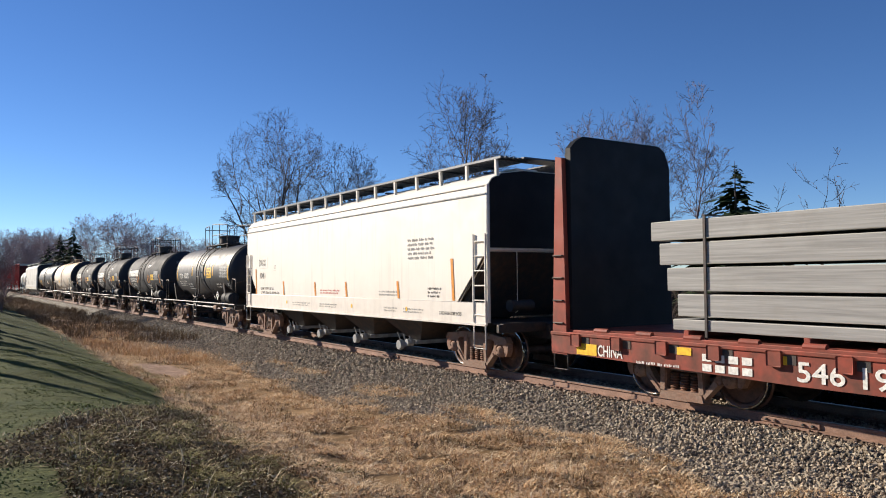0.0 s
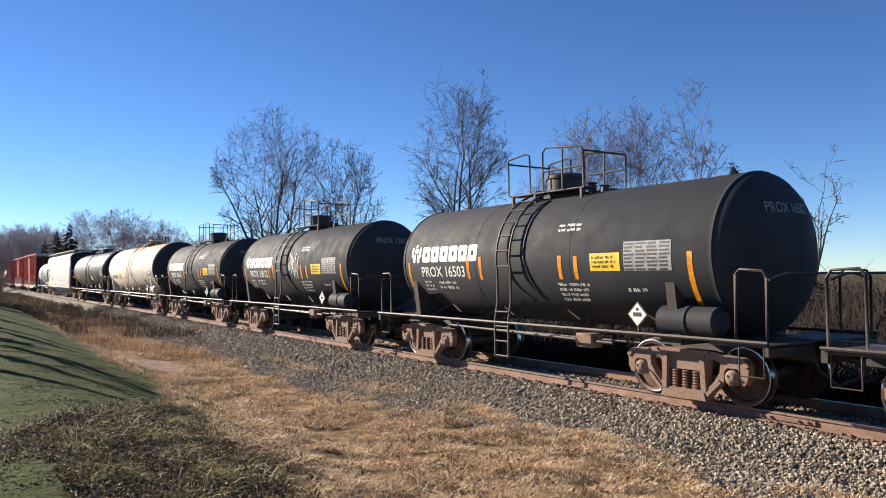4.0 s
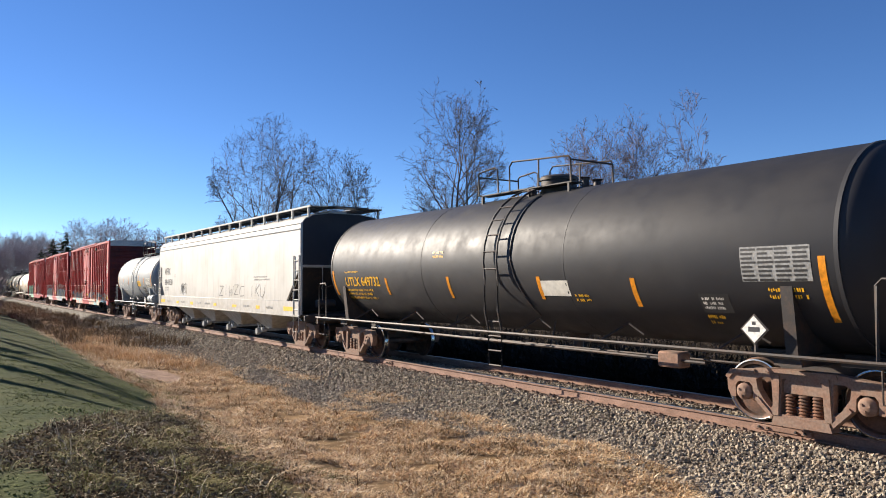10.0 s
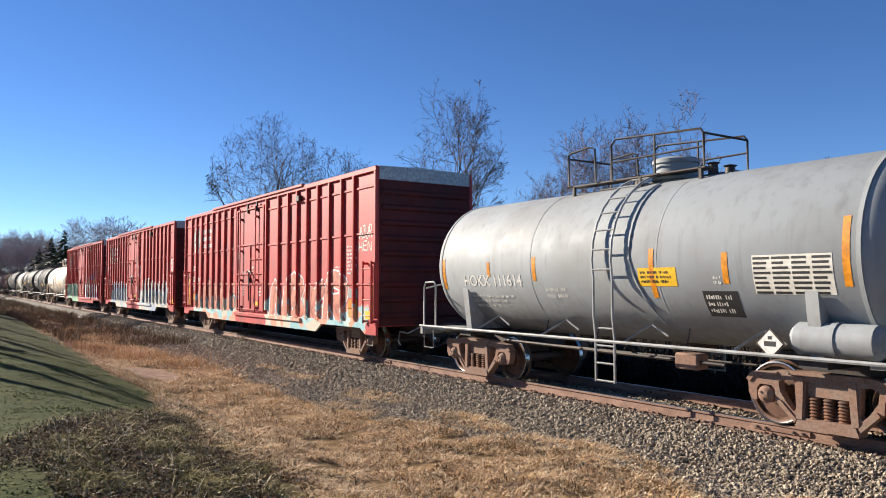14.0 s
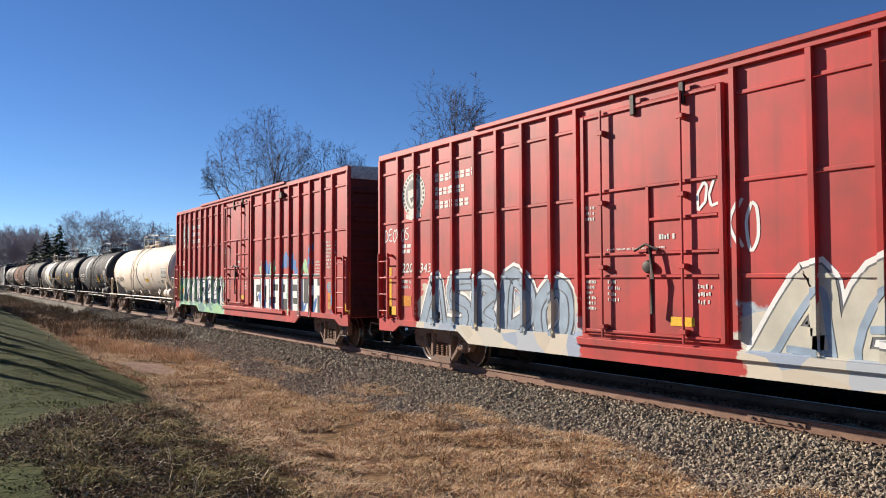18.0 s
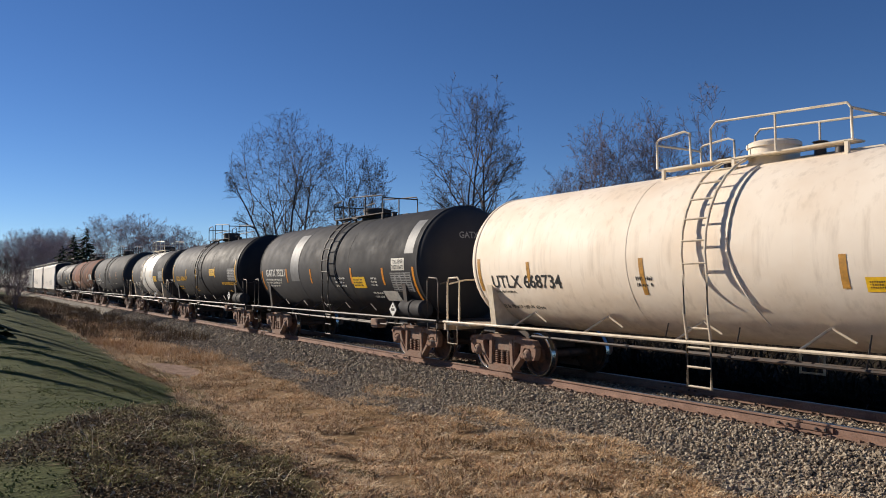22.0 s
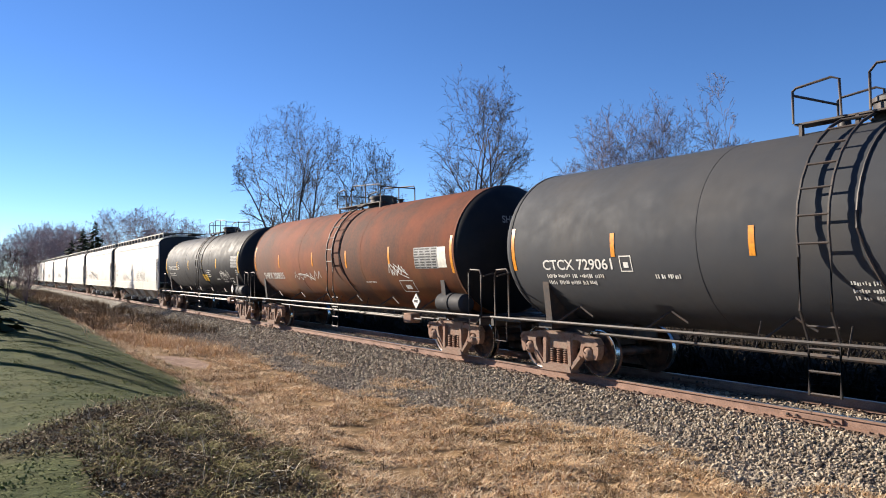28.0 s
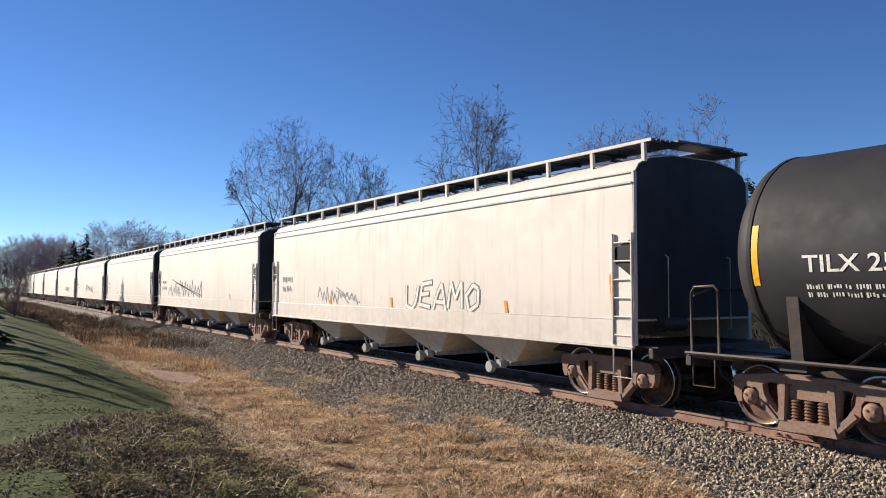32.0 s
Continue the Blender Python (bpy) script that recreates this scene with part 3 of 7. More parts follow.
    # under the tank: outlet, brake rod, reservoir
    g = Geo().lathe([(0.0, 0.24), (-0.12, 0.2), (-0.18, 0.11), (-0.34, 0.11), (-0.36, 0.0)], "z", (ladder + 0.9, 0, zc - r + 0.05), 12)
    part("bottom_outlet", g, M["black_iron"], car)
    g = Geo().tube([(-spread + 1.2, -0.45, 0.78), (spread - 1.2, -0.45, 0.78)], 0.022, 5)
    g.tube([(-spread + 1.0, -1.05, 0.86), (spread - 1.6, -1.05, 0.80)], 0.028, 5)
    for x in (-1.8, -0.4, 1.6):
        g.tube([(x, -1.05, 0.83), (x, -0.9, zc - math.sqrt(max(0.1, r * r - 0.81)))], 0.014, 4)
    part("brake_rodding", g, M["black_iron"], car)
    part("brake_lever_box", Geo().box(spread - 2.5, spread - 2.05, -1.12, -0.82, 0.68, 0.94, 0.03), M["truck_iron"], car)
    if reservoir:
        g = Geo().lathe([(-0.62, 0.0), (-0.60, 0.16), (-0.52, 0.23), (0.52, 0.23), (0.60, 0.16), (0.62, 0.0)], "x", (spread + 0.25, -1.22, 1.3), 18)
        g.lathe([(-0.04, 0.24), (-0.04, 0.25), (0.04, 0.25), (0.04, 0.24)], "x", (spread + 0.25, -1.22, 1.3), 18)
        part("air_reservoir", g, M[material] if metal != "black_iron" else M["tank_dark"], car)
    add_ends(car, end - 0.25)
    # markings
    for x, z0, z1 in spec.get("st", []):
        part("reflective_strip", skin.patch(Geo(), x - 0.05, x + 0.05, z0, z1), M[stripe], car, "amber reflective strip")
    for words, x0, x1, z0, z1 in spec.get("tx", []):
        part("car_number", skin.word(Geo(), words, x0, x1, z0, z1), M[decal], car, "stencilled lettering")
    for k, box in enumerate(spec.get("ln", [])):
        part("small_lettering", skin.bars(Geo(), *box, seed=k), M[decal], car)
    for x0, x1, z0, z1 in spec.get("br", []):
        w, h = (x1 - x0) / 6, z1 - z0
        for k in range(6):
            g = Geo()
            a, b = x0 + k * w, x0 + (k + 0.88) * w
            skin.patch(g, a + 0.03, b - 0.03, z1 - 0.36 * h, z1), skin.patch(g, a + 0.03, b - 0.03, z0, z0 + 0.36 * h)
            skin.patch(g, a, a + 0.34 * w, z0 + 0.06 * h, z1 - 0.06 * h, 0.0054), skin.patch(g, b - 0.34 * w, b, z0 + 0.06 * h, z1 - 0.06 * h, 0.0054)
            part("owner_mark", g, M["decal_white"], car, "bold white block shape")
    for x0, x1, z0, z1 in spec.get("lg", []):
        g = Geo()
        w, h = x1 - x0, z1 - z0
        skin.patch(g, x0, x0 + w * 0.2, z0 + h * 0.3, z0 + h * 0.85)
        skin.patch(g, x0 + w * 0.15, x0 + w * 0.42, z0, z0 + h * 0.45)
        skin.patch(g, x0 + w * 0.58, x0 + w * 0.85, z0, z0 + h * 0.45)
        skin.patch(g, x0 + w * 0.8, x1, z0 + h * 0.3, z0 + h * 0.85)
        skin.patch(g, x0 + w * 0.32, x0 + w * 0.68, z0 + h * 0.52, z0 + h * 0.78)
        skin.patch(g, x0 + w * 0.36, x0 + w * 0.56, z0 + h * 0.82, h + z0)
        part("emblem", g, M["decal_white"], car, "small white emblem")
    for key, m, name, text in (("ye", "decal_yellow", "yellow_label", "yellow safety label"), ("pale", "decal_pale", "touch_up_patch", "pale painted patch"), ("grey", "decal_patch", "touch_up_patch", "grey touch-up patch"), ("dk", "decal_black", "dark_label", "dark framed label")):
        for k, (x0, x1, z0, z1) in enumerate(spec.get(key, [])):
            ob = part(name, skin.patch(Geo(), x0, x1, z0, z1, 0.0045), M[m], car, text)
            if key in ("ye", "dk"):
                part("label_lettering", skin.bars(Geo(), x0 + 0.05, x1 - 0.03, z0 + 0.04, z1 - 0.04, k + 5, 3, 0.007), M["decal_black" if key == "ye" else "decal_white"], ob)
    for k, (x0, x1, z0, z1) in enumerate(spec.get("ch", [])):
        light = material in ("tank_cream", "tank_white", "tank_grey")
        ob = part("test_chart", skin.patch(Geo(), x0, x1, z0, z1, 0.0045), M["decal_pale" if material == "tank_grey" else ("decal_grey" if not light else "decal_pale")], car, "painted inspection chart")
        g = Geo()
        rnd = random.Random(k)
        for i in range(8):
            z = z0 + (z1 - z0) * (i + 0.12) / 8
            for j in range(4):
                a = x0 + (x1 - x0) * (j + 0.06) / 4
                skin.patch(g, a, a + (x1 - x0) / 4 * rnd.uniform(0.55, 0.92), z, z + (z1 - z0) / 8 * 0.5, 0.007)
        part("chart_lettering", g, M["decal_black"], ob)
    for x0, x1, z0, z1 in spec.get("pbox", []):
        g = Geo()
        for a, b, c, d in ((x0, x1, z0, z0 + 0.02), (x0, x1, z1 - 0.02, z1), (x0, x0 + 0.02, z0, z1), (x1 - 0.02, x1, z0, z1)):
            skin.patch(g, a, b, c, d)
        skin.patch(g, x0 + 0.3 * (x1 - x0), x1 - 0.3 * (x1 - x0), z0 + 0.25 * (z1 - z0), z0 + 0.6 * (z1 - z0))
        part("boxed_mark", g, M[decal], car)
    for k, (x0, x1, z0, z1) in enumerate(spec.get("gr", [])):
        part("spray_tag", skin.scrawl(Geo(), x0, x1, z0, z1, k + int(abs(middle)), 7, 0.010 if material == "tank_cream" else 0.022), M["decal_grey" if material in ("tank_cream",) else "decal_white"], car, "sprayed graffiti tag")
    for x0, x1, z0, z1 in spec.get("pl", [])[:1]:
        cx, cz, w = (x0 + x1) / 2, (z0 + z1) / 2, 0.19
        y = -1.5
        g = Geo().prism([(cx - w - 0.03, cz), (cx, cz - w - 0.03), (cx + w + 0.03, cz), (cx, cz + w + 0.03)], "y", y, y + 0.02)
        g.tube([(cx, y + 0.04, 1.03), (cx, y + 0.04, cz)], 0.03, 5)
        ob = part("placard_holder", g, M["black_iron"], car)
        g = Geo().prism([(cx - w, cz), (cx, cz - w), (cx + w, cz), (cx, cz + w)], "y", y - 0.008, y - 0.004)
        ob = part("placard", g, M["decal_white"], car, "white diamond hazard placard")
        g = Geo().box(cx - 0.09, cx + 0.09, y - 0.012, y - 0.009, cz - 0.035, cz + 0.035, 0.001)
        g.box(cx - 0.03, cx + 0.03, y - 0.012, y - 0.009, cz + 0.06, cz + 0.11, 0.001)
        part("placard_mark", g, M["decal_black"], ob)
    return car


def end_number(car, words, spread_end, zc, r, material="decal_white"):
    """Faint numbers on the dished head that faces along the train."""
    verts, faces = letters(words)
    pts = []
    for u, v in verts:
        y, z = -0.55 + 1.1 * u, zc + 0.62 + 0.17 * v
        q = min(0.98, math.hypot(y, z - zc) / r)
        pts.append((spread_end + r * 0.42 * math.sqrt(1 - q * q) + 0.012, y, z))
    g = Geo().grow(pts, faces)
    part("end_number", g, M[material], car)


# ---- covered hoppers ----
def hopper_car(label, middle, spread, half, material, bays=4, name="covered_hopper", top=4.44, cut=True, edge=None, bay_paint=None, lift=0.0):
    car = start_car(name, label, "hopper car", "cars of the freight train", middle, (-spread, spread))
    paint_ = M[material]
    W = 1.56
    # hull: straight sides, rounded roof, ends that slope inwards below
    outline = [(-W, 0), (-W, 3.84), (-W + 0.04, 4.04), (-W + 0.15, 4.2), (-W + 0.42, 4.33), (-0.55, top - 0.02), (0.55, top - 0.02), (W - 0.42, 4.33), (W - 0.15, 4.2), (W - 0.04, 4.04), (W, 3.84), (W, 0)]
    low_end = 2.66 if cut else 1.5
    stations = [(-half, low_end), (-half + 1.15, 1.5), (half - 1.15, 1.5), (half, low_end)]
    verts, faces, n = [], [], len(outline)
    for x, low in stations:
        verts += [(x, y, max(z, low)) for y, z in outline]
    for i in range(len(stations) - 1):
        faces += [(i * n + k, i * n + k + 1, (i + 1) * n + k + 1, (i + 1) * n + k) for k in range(n - 1)]
        faces.append((i * n + n - 1, i * n, (i + 1) * n, (i + 1) * n + n - 1))
    faces += [tuple(range(n)), tuple(range(3 * n, 4 * n))]
    part("hull", Geo().grow(verts, faces), paint_, car)
    for s in (-1, 1):
        part("side_sill", Geo().box(-half, half, s * W - 0.03 if s > 0 else s * W - 0.02, s * W + 0.02 if s > 0 else s * W + 0.03, 1.05, 1.53, 0.012), paint_, car)
        part("roof_seam", Geo().box(-half, half, s * W - 0.012 * (1 if s < 0 else -1) - 0.014, s * W - 0.012 * (1 if s < 0 else -1) + 0.014, 3.84, 3.87, 0.004), M["grey_iron"], car)
        part("roof_eave", Geo().box(-half, half, s * (W - 0.02) - 0.014, s * (W - 0.02) + 0.014, 4.03, 4.055, 0.004), paint_, car)
        part("sill_lip", Geo().box(-half, half, s * (W + 0.035) - 0.02, s * (W + 0.035) + 0.02, 1.03, 1.07, 0.006), paint_, car)
    part("centre_sill", Geo().box(-half - 0.55, half + 0.55, -0.3, 0.3, 0.72, 1.06, 0.02), M["black_iron"], car)
    for s in (-1, 1):
        # end frame: corner posts, slope sheet braces, ladder, platform, brake gear
        xe, xp = s * (half + 0.42), s * (half + 0.03)
        part("end_sill", Geo().box(min(xe, xe - s * 0.12), max(xe, xe - s * 0.12), -W, W, 0.9, 1.08, 0.02), M["black_iron"], car)
        for y in (-W + 0.04, W - 0.04):
            part("corner_post", Geo().box(min(xp, xp - s * 0.07), max(xp, xp - s * 0.07), y - 0.035, y + 0.035, 1.1, 4.06, 0.01), paint_, car)
            g = Geo()
            rung_ladder(g, min(xp - s * 0.04, xp - s * 0.48), max(xp - s * 0.04, xp - s * 0.48), y + math.copysign(0.07, y), 1.1, 3.0, 6)
            part("corner_ladder", g, paint_, car)
            g = Geo()
            stirrup(g, xp - s * 0.26, y + math.copysign(0.07, y), 1.05, 0.42, 0.5)
            part("step", g, paint_, car)
            part("end_grab_iron", Geo().tube([(xp + s * 0.02, y * 0.55, 1.3), (xp + s * 0.09, y * 0.55, 1.34), (xp + s * 0.09, y * 0.55, 2.6), (xp + s * 0.02, y * 0.55, 2.64)], 0.012, 5), paint_, car)
            if not cut:
                # no hole is cut: a black panel paints in its shade
                part("end_opening", Geo().prism([(s * (half - 0.02), 2.9), (s * (half - 0.42), 2.75), (s * (half - 0.42), 2.5), (s * (half - 0.02), 2.25)], "y", y - math.copysign(0.02, y), y + math.copysign(0.048, y)), M["black_panel"], car, "black panel painting the dark of a cut-out in the side")
                continue
            g = Geo().prism([(s * half, 2.66), (s * (half - 0.06), 2.6), (s * (half - 1.15), 1.5), (s * (half - 1.05), 1.5)], "y", y - 0.02, y + 0.02)
            part("slope_brace", g, M["black_iron"], car)
        low = 2.7 if cut else 1.54
        # dark sheet laid over the pale end, painting in its shade
        part("end_sheet", Geo().prism([(y * 0.992, max(low, z) if z < 3 else z - 0.02) for y, z in outline], "x", s * half, s * (half + 0.012)), M["black_panel" if edge else "tank_dark"], car, "thin end sheet, dark for the shade on it")
        if cut:
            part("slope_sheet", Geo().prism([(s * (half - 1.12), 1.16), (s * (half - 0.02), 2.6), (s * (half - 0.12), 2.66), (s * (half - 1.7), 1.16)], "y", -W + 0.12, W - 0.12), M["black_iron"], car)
        part("end_floor", Geo().box(min(s * (half - 1.2), xe), max(s * (half - 1.2), xe), -W + 0.1, W - 0.1, 1.06, 1.1, 0.004), M["black_iron"], car)
        part("brake_cylinder", Geo().lathe([(-0.3, 0.0), (-0.3, 0.13), (0.3, 0.13), (0.34, 0.08), (0.34, 0.0)], "y", (s * (half + 0.05), -0.7, 1.45), 14), M["black_iron"], car)
        # running board ends
        part("end_walk", Geo().box(min(s * (half - 0.25), s * (half + 0.3)), max(s * (half - 0.25), s * (half + 0.3)), -0.75, 0.75, 4.58 + lift, 4.62 + lift, 0.004), M["grating"], car)
    # roof: hatch trough, running boards on posts
    part("hatch_trough", Geo().box(-half + 0.5, half - 0.5, -0.34, 0.34, top - 0.05, top + 0.11, 0.03), paint_, car)
    for k in range(6):
        x = -half + 1.6 + k * (2 * half - 3.2) / 5
        g = Geo().box(x - 0.04, x + 0.04, -0.42, 0.42, top + 0.1, top + 0.15, 0.01)
        part("hatch_batten", g, M["grating"], car)
    for s in (-1, 1):
        g = Geo()
        for j in range(8):
            y = s * (0.44 + j * 0.115)
            g.box(-half - 0.2, half + 0.2, y - 0.045, y + 0.045, 4.575 + lift, 4.61 + lift, 0.004)
        nx = 14
        for k in range(nx + 1):
            x = -half + k * 2 * half / nx
            g.box(x - 0.03, x + 0.03, s * 0.85 - 0.44, s * 0.85 + 0.44, 4.545 + lift, 4.575 + lift, 0.004)
        part("running_board", g, M["grating"], car)
        part("board_edge", Geo().box(-half - 0.2, half + 0.2, s * 1.3 - 0.014, s * 1.3 + 0.014, 4.56 + lift, 4.62 + lift, 0.004), M[edge] if edge else paint_, car)
        for k in range(nx + 1):
            x = -half + k * 2 * half / nx
            part("board_post", Geo().prism([(s * 1.31, 4.56 + lift), (s * 1.25, 4.56 + lift), (s * 1.23, 4.24), (s * 1.30, 4.24)], "x", x - 0.035, x + 0.035), paint_, car)
    # hopper bays with gates
    for k in range(bays):
        span = 2 * spread - 3.2
        x = -span / 2 + span * (k + 0.5) / bays
        w = span / bays * 0.46
        g = Geo()
        top_, low = 1.12, 0.46
        vs = [(x - w, -1.45, top_), (x + w, -1.45, top_), (x + w, 1.45, top_), (x - w, 1.45, top_), (x - w * 0.18, -0.95, low), (x + w * 0.18, -0.95, low), (x + w * 0.18, 0.95, low), (x - w * 0.18, 0.95, low)]
        g.grow(vs, [(0, 1, 5, 4), (1, 2, 6, 5), (2, 3, 7, 6), (3, 0, 4, 7), (4, 5, 6, 7), (0, 1, 2, 3)])
        part("hopper_bay", g, M[bay_paint] if bay_paint else paint_, car)
        g = Geo().box(x - 0.28, x + 0.28, -1.1, 1.1, 0.38, 0.48, 0.01)
        g.lathe([(-1.3, 0.0), (-1.3, 0.09), (-1.12, 0.09), (-1.1, 0.04), (1.1, 0.04), (1.12, 0.09), (1.3, 0.09), (1.3, 0.0)], "y", (x + 0.1, 0, 0.42), 10)
        g.tube([(x - 0.12, -1.2, 0.4), (x - 0.12, -1.25, 0.62)], 0.02, 5)
        g.tube([(x - 0.3, -1.22, 0.40), (x - 0.42, -1.26, 0.66)], 0.016, 5).tube([(x + 0.25, -1.22, 0.40), (x + 0.16, -1.26, 0.6)], 0.016, 5)
        g.lathe([(-1.42, 0.0), (-1.42, 0.12), (-1.36, 0.14), (-1.3, 0.12), (-1.28, 0.05), (-1.1, 0.05)], "y", (x - 0.1, 0, 0.36), 12)
        part("discharge_gate", g, M["grey_iron"], car)
    add_ends(car, half + 0.5)
    return car


# ---- boxcars ----
BOX_SKIN = Skin(-1.50)


def spray_paint(name, base, zone, colours, seed):
    """Oxide red with sprayed lettering ground over the lower panels: patches of colour below a ragged edge."""
    n = Nodes(name)
    x, z = n.axis("X"), n.axis("Z")
    wob = n.math("MULTIPLY", n.noise(1.6 + seed * 0.1, 4), 0.9)
    red = n.mix(n.ramp(n.noise(1.2, 6), 0.4, 0.7, 0, 0.55), srgb(*base), srgb(112, 56, 46))
    red = n.mix(n.ramp(n.noise(3.0, 6, 0.6, (2.2, 2.2, 0.12)), 0.52, 0.8, 0, 0.35), red, srgb(88, 50, 42))
    colour = red
    for x0, x1, top in zone:
        inside = n.math("MULTIPLY", n.ramp(n.math("ADD", x, wob), x0 + 0.4, x0 + 0.46), n.ramp(n.math("ADD", x, wob), x1 + 0.5, x1 + 0.44))
        inside = n.math("MULTIPLY", inside, n.ramp(n.math("ADD", z, wob), top + 0.5, top + 0.42))
        cells = n.add("TexVoronoi", {"Vector": n.add("Mapping", {"Vector": n.coords, "Scale": (1.0, 0.0, 1.3), "Location": (seed, 0, 0)}).outputs[0], "Scale": 1.7, "Randomness": 1.0})
        pick = n.add("SeparateColor", {"Color": cells.outputs["Color"]}).outputs[0]
        ground = srgb(*colours[0])
        for k, c in enumerate(colours[1:]):
            edge = (k + 1) / len(colours)
            ground = n.mix(n.ramp(pick, edge, edge + 0.01), ground, srgb(*c))
        colour = n.mix(n.math("MULTIPLY", inside, 0.92), colour, ground)
    n.bump(n.noise(60, 3), 0.05, 0.004)
    return n.done(colour, 0.55)


REAR_RIBS = (-8.2, -7.45, -6.65, -5.85, -5.03, -4.26, -3.45, -2.65, -1.95)
FRONT_RIBS = (1.25, 2.4, 3.25, 4.0, 4.78, 5.6, 6.42, 7.23, 8.0)
SIDE_RAILS = (2.05, 3.42, 4.68)


def box_ribs(half):
    return (-half + 0.04, *REAR_RIBS, *FRONT_RIBS, half - 0.04)


def box_car(label, middle, spread, half, material, door=(-1.8, 1.1)):
    car = start_car("boxcar", label, "boxcar", "cars of the freight train", middle, (-spread, spread))
    W, lo, hi = 1.50, 0.92, 5.19
    part("body_shell", Geo().box(-half, half, -W, W, lo, hi, 0.02), material, car)
    part("roof", Geo().prism([(-W + 0.02, hi - 0.02), (W - 0.02, hi - 0.02), (W - 0.02, hi), (0, hi + 0.03), (-W + 0.02, hi)], "x", -half - 0.02, half + 0.02), M["roof_metal"], car, "galvanised sheet roof")
    for s in (-1, 1):
        x = s * half
        part("end_cap_panel", Geo().box(min(x, x + s * 0.02), max(x, x + s * 0.02), -W + 0.03, W - 0.03, hi - 0.36, hi - 0.02, 0.004), M["roof_metal"], car, "pale sheet along the top of the end")
        for i in range(9):
            z = lo + 0.3 + i * 0.41
            g = Geo().prism([(z - 0.1, 0), (z - 0.04, 0.07), (z + 0.04, 0.07), (z + 0.1, 0)], "y", -W + 0.1, W - 0.1)
            g.v = [(x + s * q[2], q[1], q[0]) for q in g.v]
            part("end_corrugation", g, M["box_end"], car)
        # thin sheet over the body's end, carrying its shade as colour
        part("end_sheet", Geo().box(min(x, x + s * 0.012), max(x, x + s * 0.012), -W + 0.03, W - 0.03, lo + 0.02, hi - 0.36, 0.003), M["box_end"], car, "red end sheet, darkened for the shade on it")
    for side in (-1, 1):
        y = side * W
        d0, d1 = door
        part("top_chord", Geo().box(-half, half, min(y, y + side * 0.07), max(y, y + side * 0.07), hi - 0.14, hi, 0.01), material, car)
        part("side_sill", Geo().prism([(-half, 0.92), (-half, 0.70), (-spread - 1.5, 0.70), (-spread - 1.2, 0.86), (-spread + 1.3, 0.86), (-spread + 1.7, 0.62), (spread - 1.7, 0.62), (spread - 1.3, 0.86), (spread + 1.2, 0.86), (spread + 1.5, 0.70), (half, 0.70), (half, 0.92), (half, 1.0), (-half, 1.0)], "y", min(y, y + side * 0.06), max(y, y + side * 0.06)), material, car)
        for x in box_ribs(half):
            part("side_post", Geo().prism([(min(y, y + side * 0.085), lo + 0.22), (max(y, y + side * 0.085), lo + 0.22), (max(y, y + side * 0.085), hi - 0.14), (min(y, y + side * 0.085), hi - 0.14)] if abs(x) < 2.2 or abs(x) > half - 0.1 else [(y, lo + 0.02), (y + side * 0.085, lo + 0.2), (y + side * 0.085, hi - 0.14), (y, hi - 0.14)], "x", x - 0.04, x + 0.04), material, car)
        for z in SIDE_RAILS:
            for a, b in ((-half, d0 - 0.15), (d1 + 0.15, half)):
                part("side_rail", Geo().box(a, b, min(y, y + side * 0.03), max(y, y + side * 0.03), z - 0.03, z + 0.03, 0.008), material, car)
        # plug door on its tracks
        dy0, dy1 = y, y + side * 0.06
        g = Geo().box(d0, d1, min(dy0, dy1), max(dy0, dy1), lo + 0.12, hi - 0.3, 0.015)
        door_ob = part("sliding_door", g, material, car, "red plug door with operating bars")
        g = Geo()
        e0, e1 = min(dy1, dy1 + side * 0.04), max(dy1, dy1 + side * 0.04)
        for x in (d0 + 0.05, d1 - 0.05):
            g.box(x - 0.045, x + 0.045, e0, e1, lo + 0.14, hi - 0.32, 0.01)
        for z in (1.12, 2.05, 2.42, 3.5, hi - 0.36):
            g.box(d0 + 0.1, d1 - 0.1, e0, e1 - 0.004, z - 0.025, z + 0.025, 0.008)
        g.box(d0 + 1.46, d0 + 1.53, e0, e1 - 0.006, 1.15, 3.5, 0.008)
        g.box(d0 + 1.53, d1 - 0.1, e0, e1 - 0.008, 2.93, 2.98, 0.008)
        part("door_frame", g, material, door_ob)
        for x in (d0 + 0.54, d0 + 2.2):
            g = Geo().tube([(x, dy1 + side * 0.085, lo + 0.1), (x, dy1 + side * 0.085, hi - 0.3)], 0.024, 6)
            for z in (1.2, 2.2, 3.3, 4.5):
                g.box(x - 0.06, x + 0.06, min(dy1, dy1 + side * 0.11), max(dy1, dy1 + side * 0.11), z - 0.04, z + 0.04, 0.01)
            part("locking_bar", g, material, door_ob, "vertical locking bar of the door")
        xm = d0 + 1.5
        g = Geo().tube([(xm - 0.24, dy1 + side * 0.08, 2.46), (xm, dy1 + side * 0.1, 2.56), (xm + 0.24, dy1 + side * 0.08, 2.46)], 0.022, 6)
        g.tube([(xm + 0.1, dy1 + side * 0.1, 2.5), (xm + 0.16, dy1 + side * 0.13, 2.0), (xm + 0.13, dy1 + side * 0.12, 1.45)], 0.03, 6)
        g.lathe([(side * 0.05, 0.0), (side * 0.05, 0.11), (side * 0.09, 0.09), (side * 0.12, 0.0)], "y", (xm, dy1 - side * 0.01, 2.2), 12)
        part("operating_handle", g, M["black_iron"], door_ob, "dark operating lever of the door")
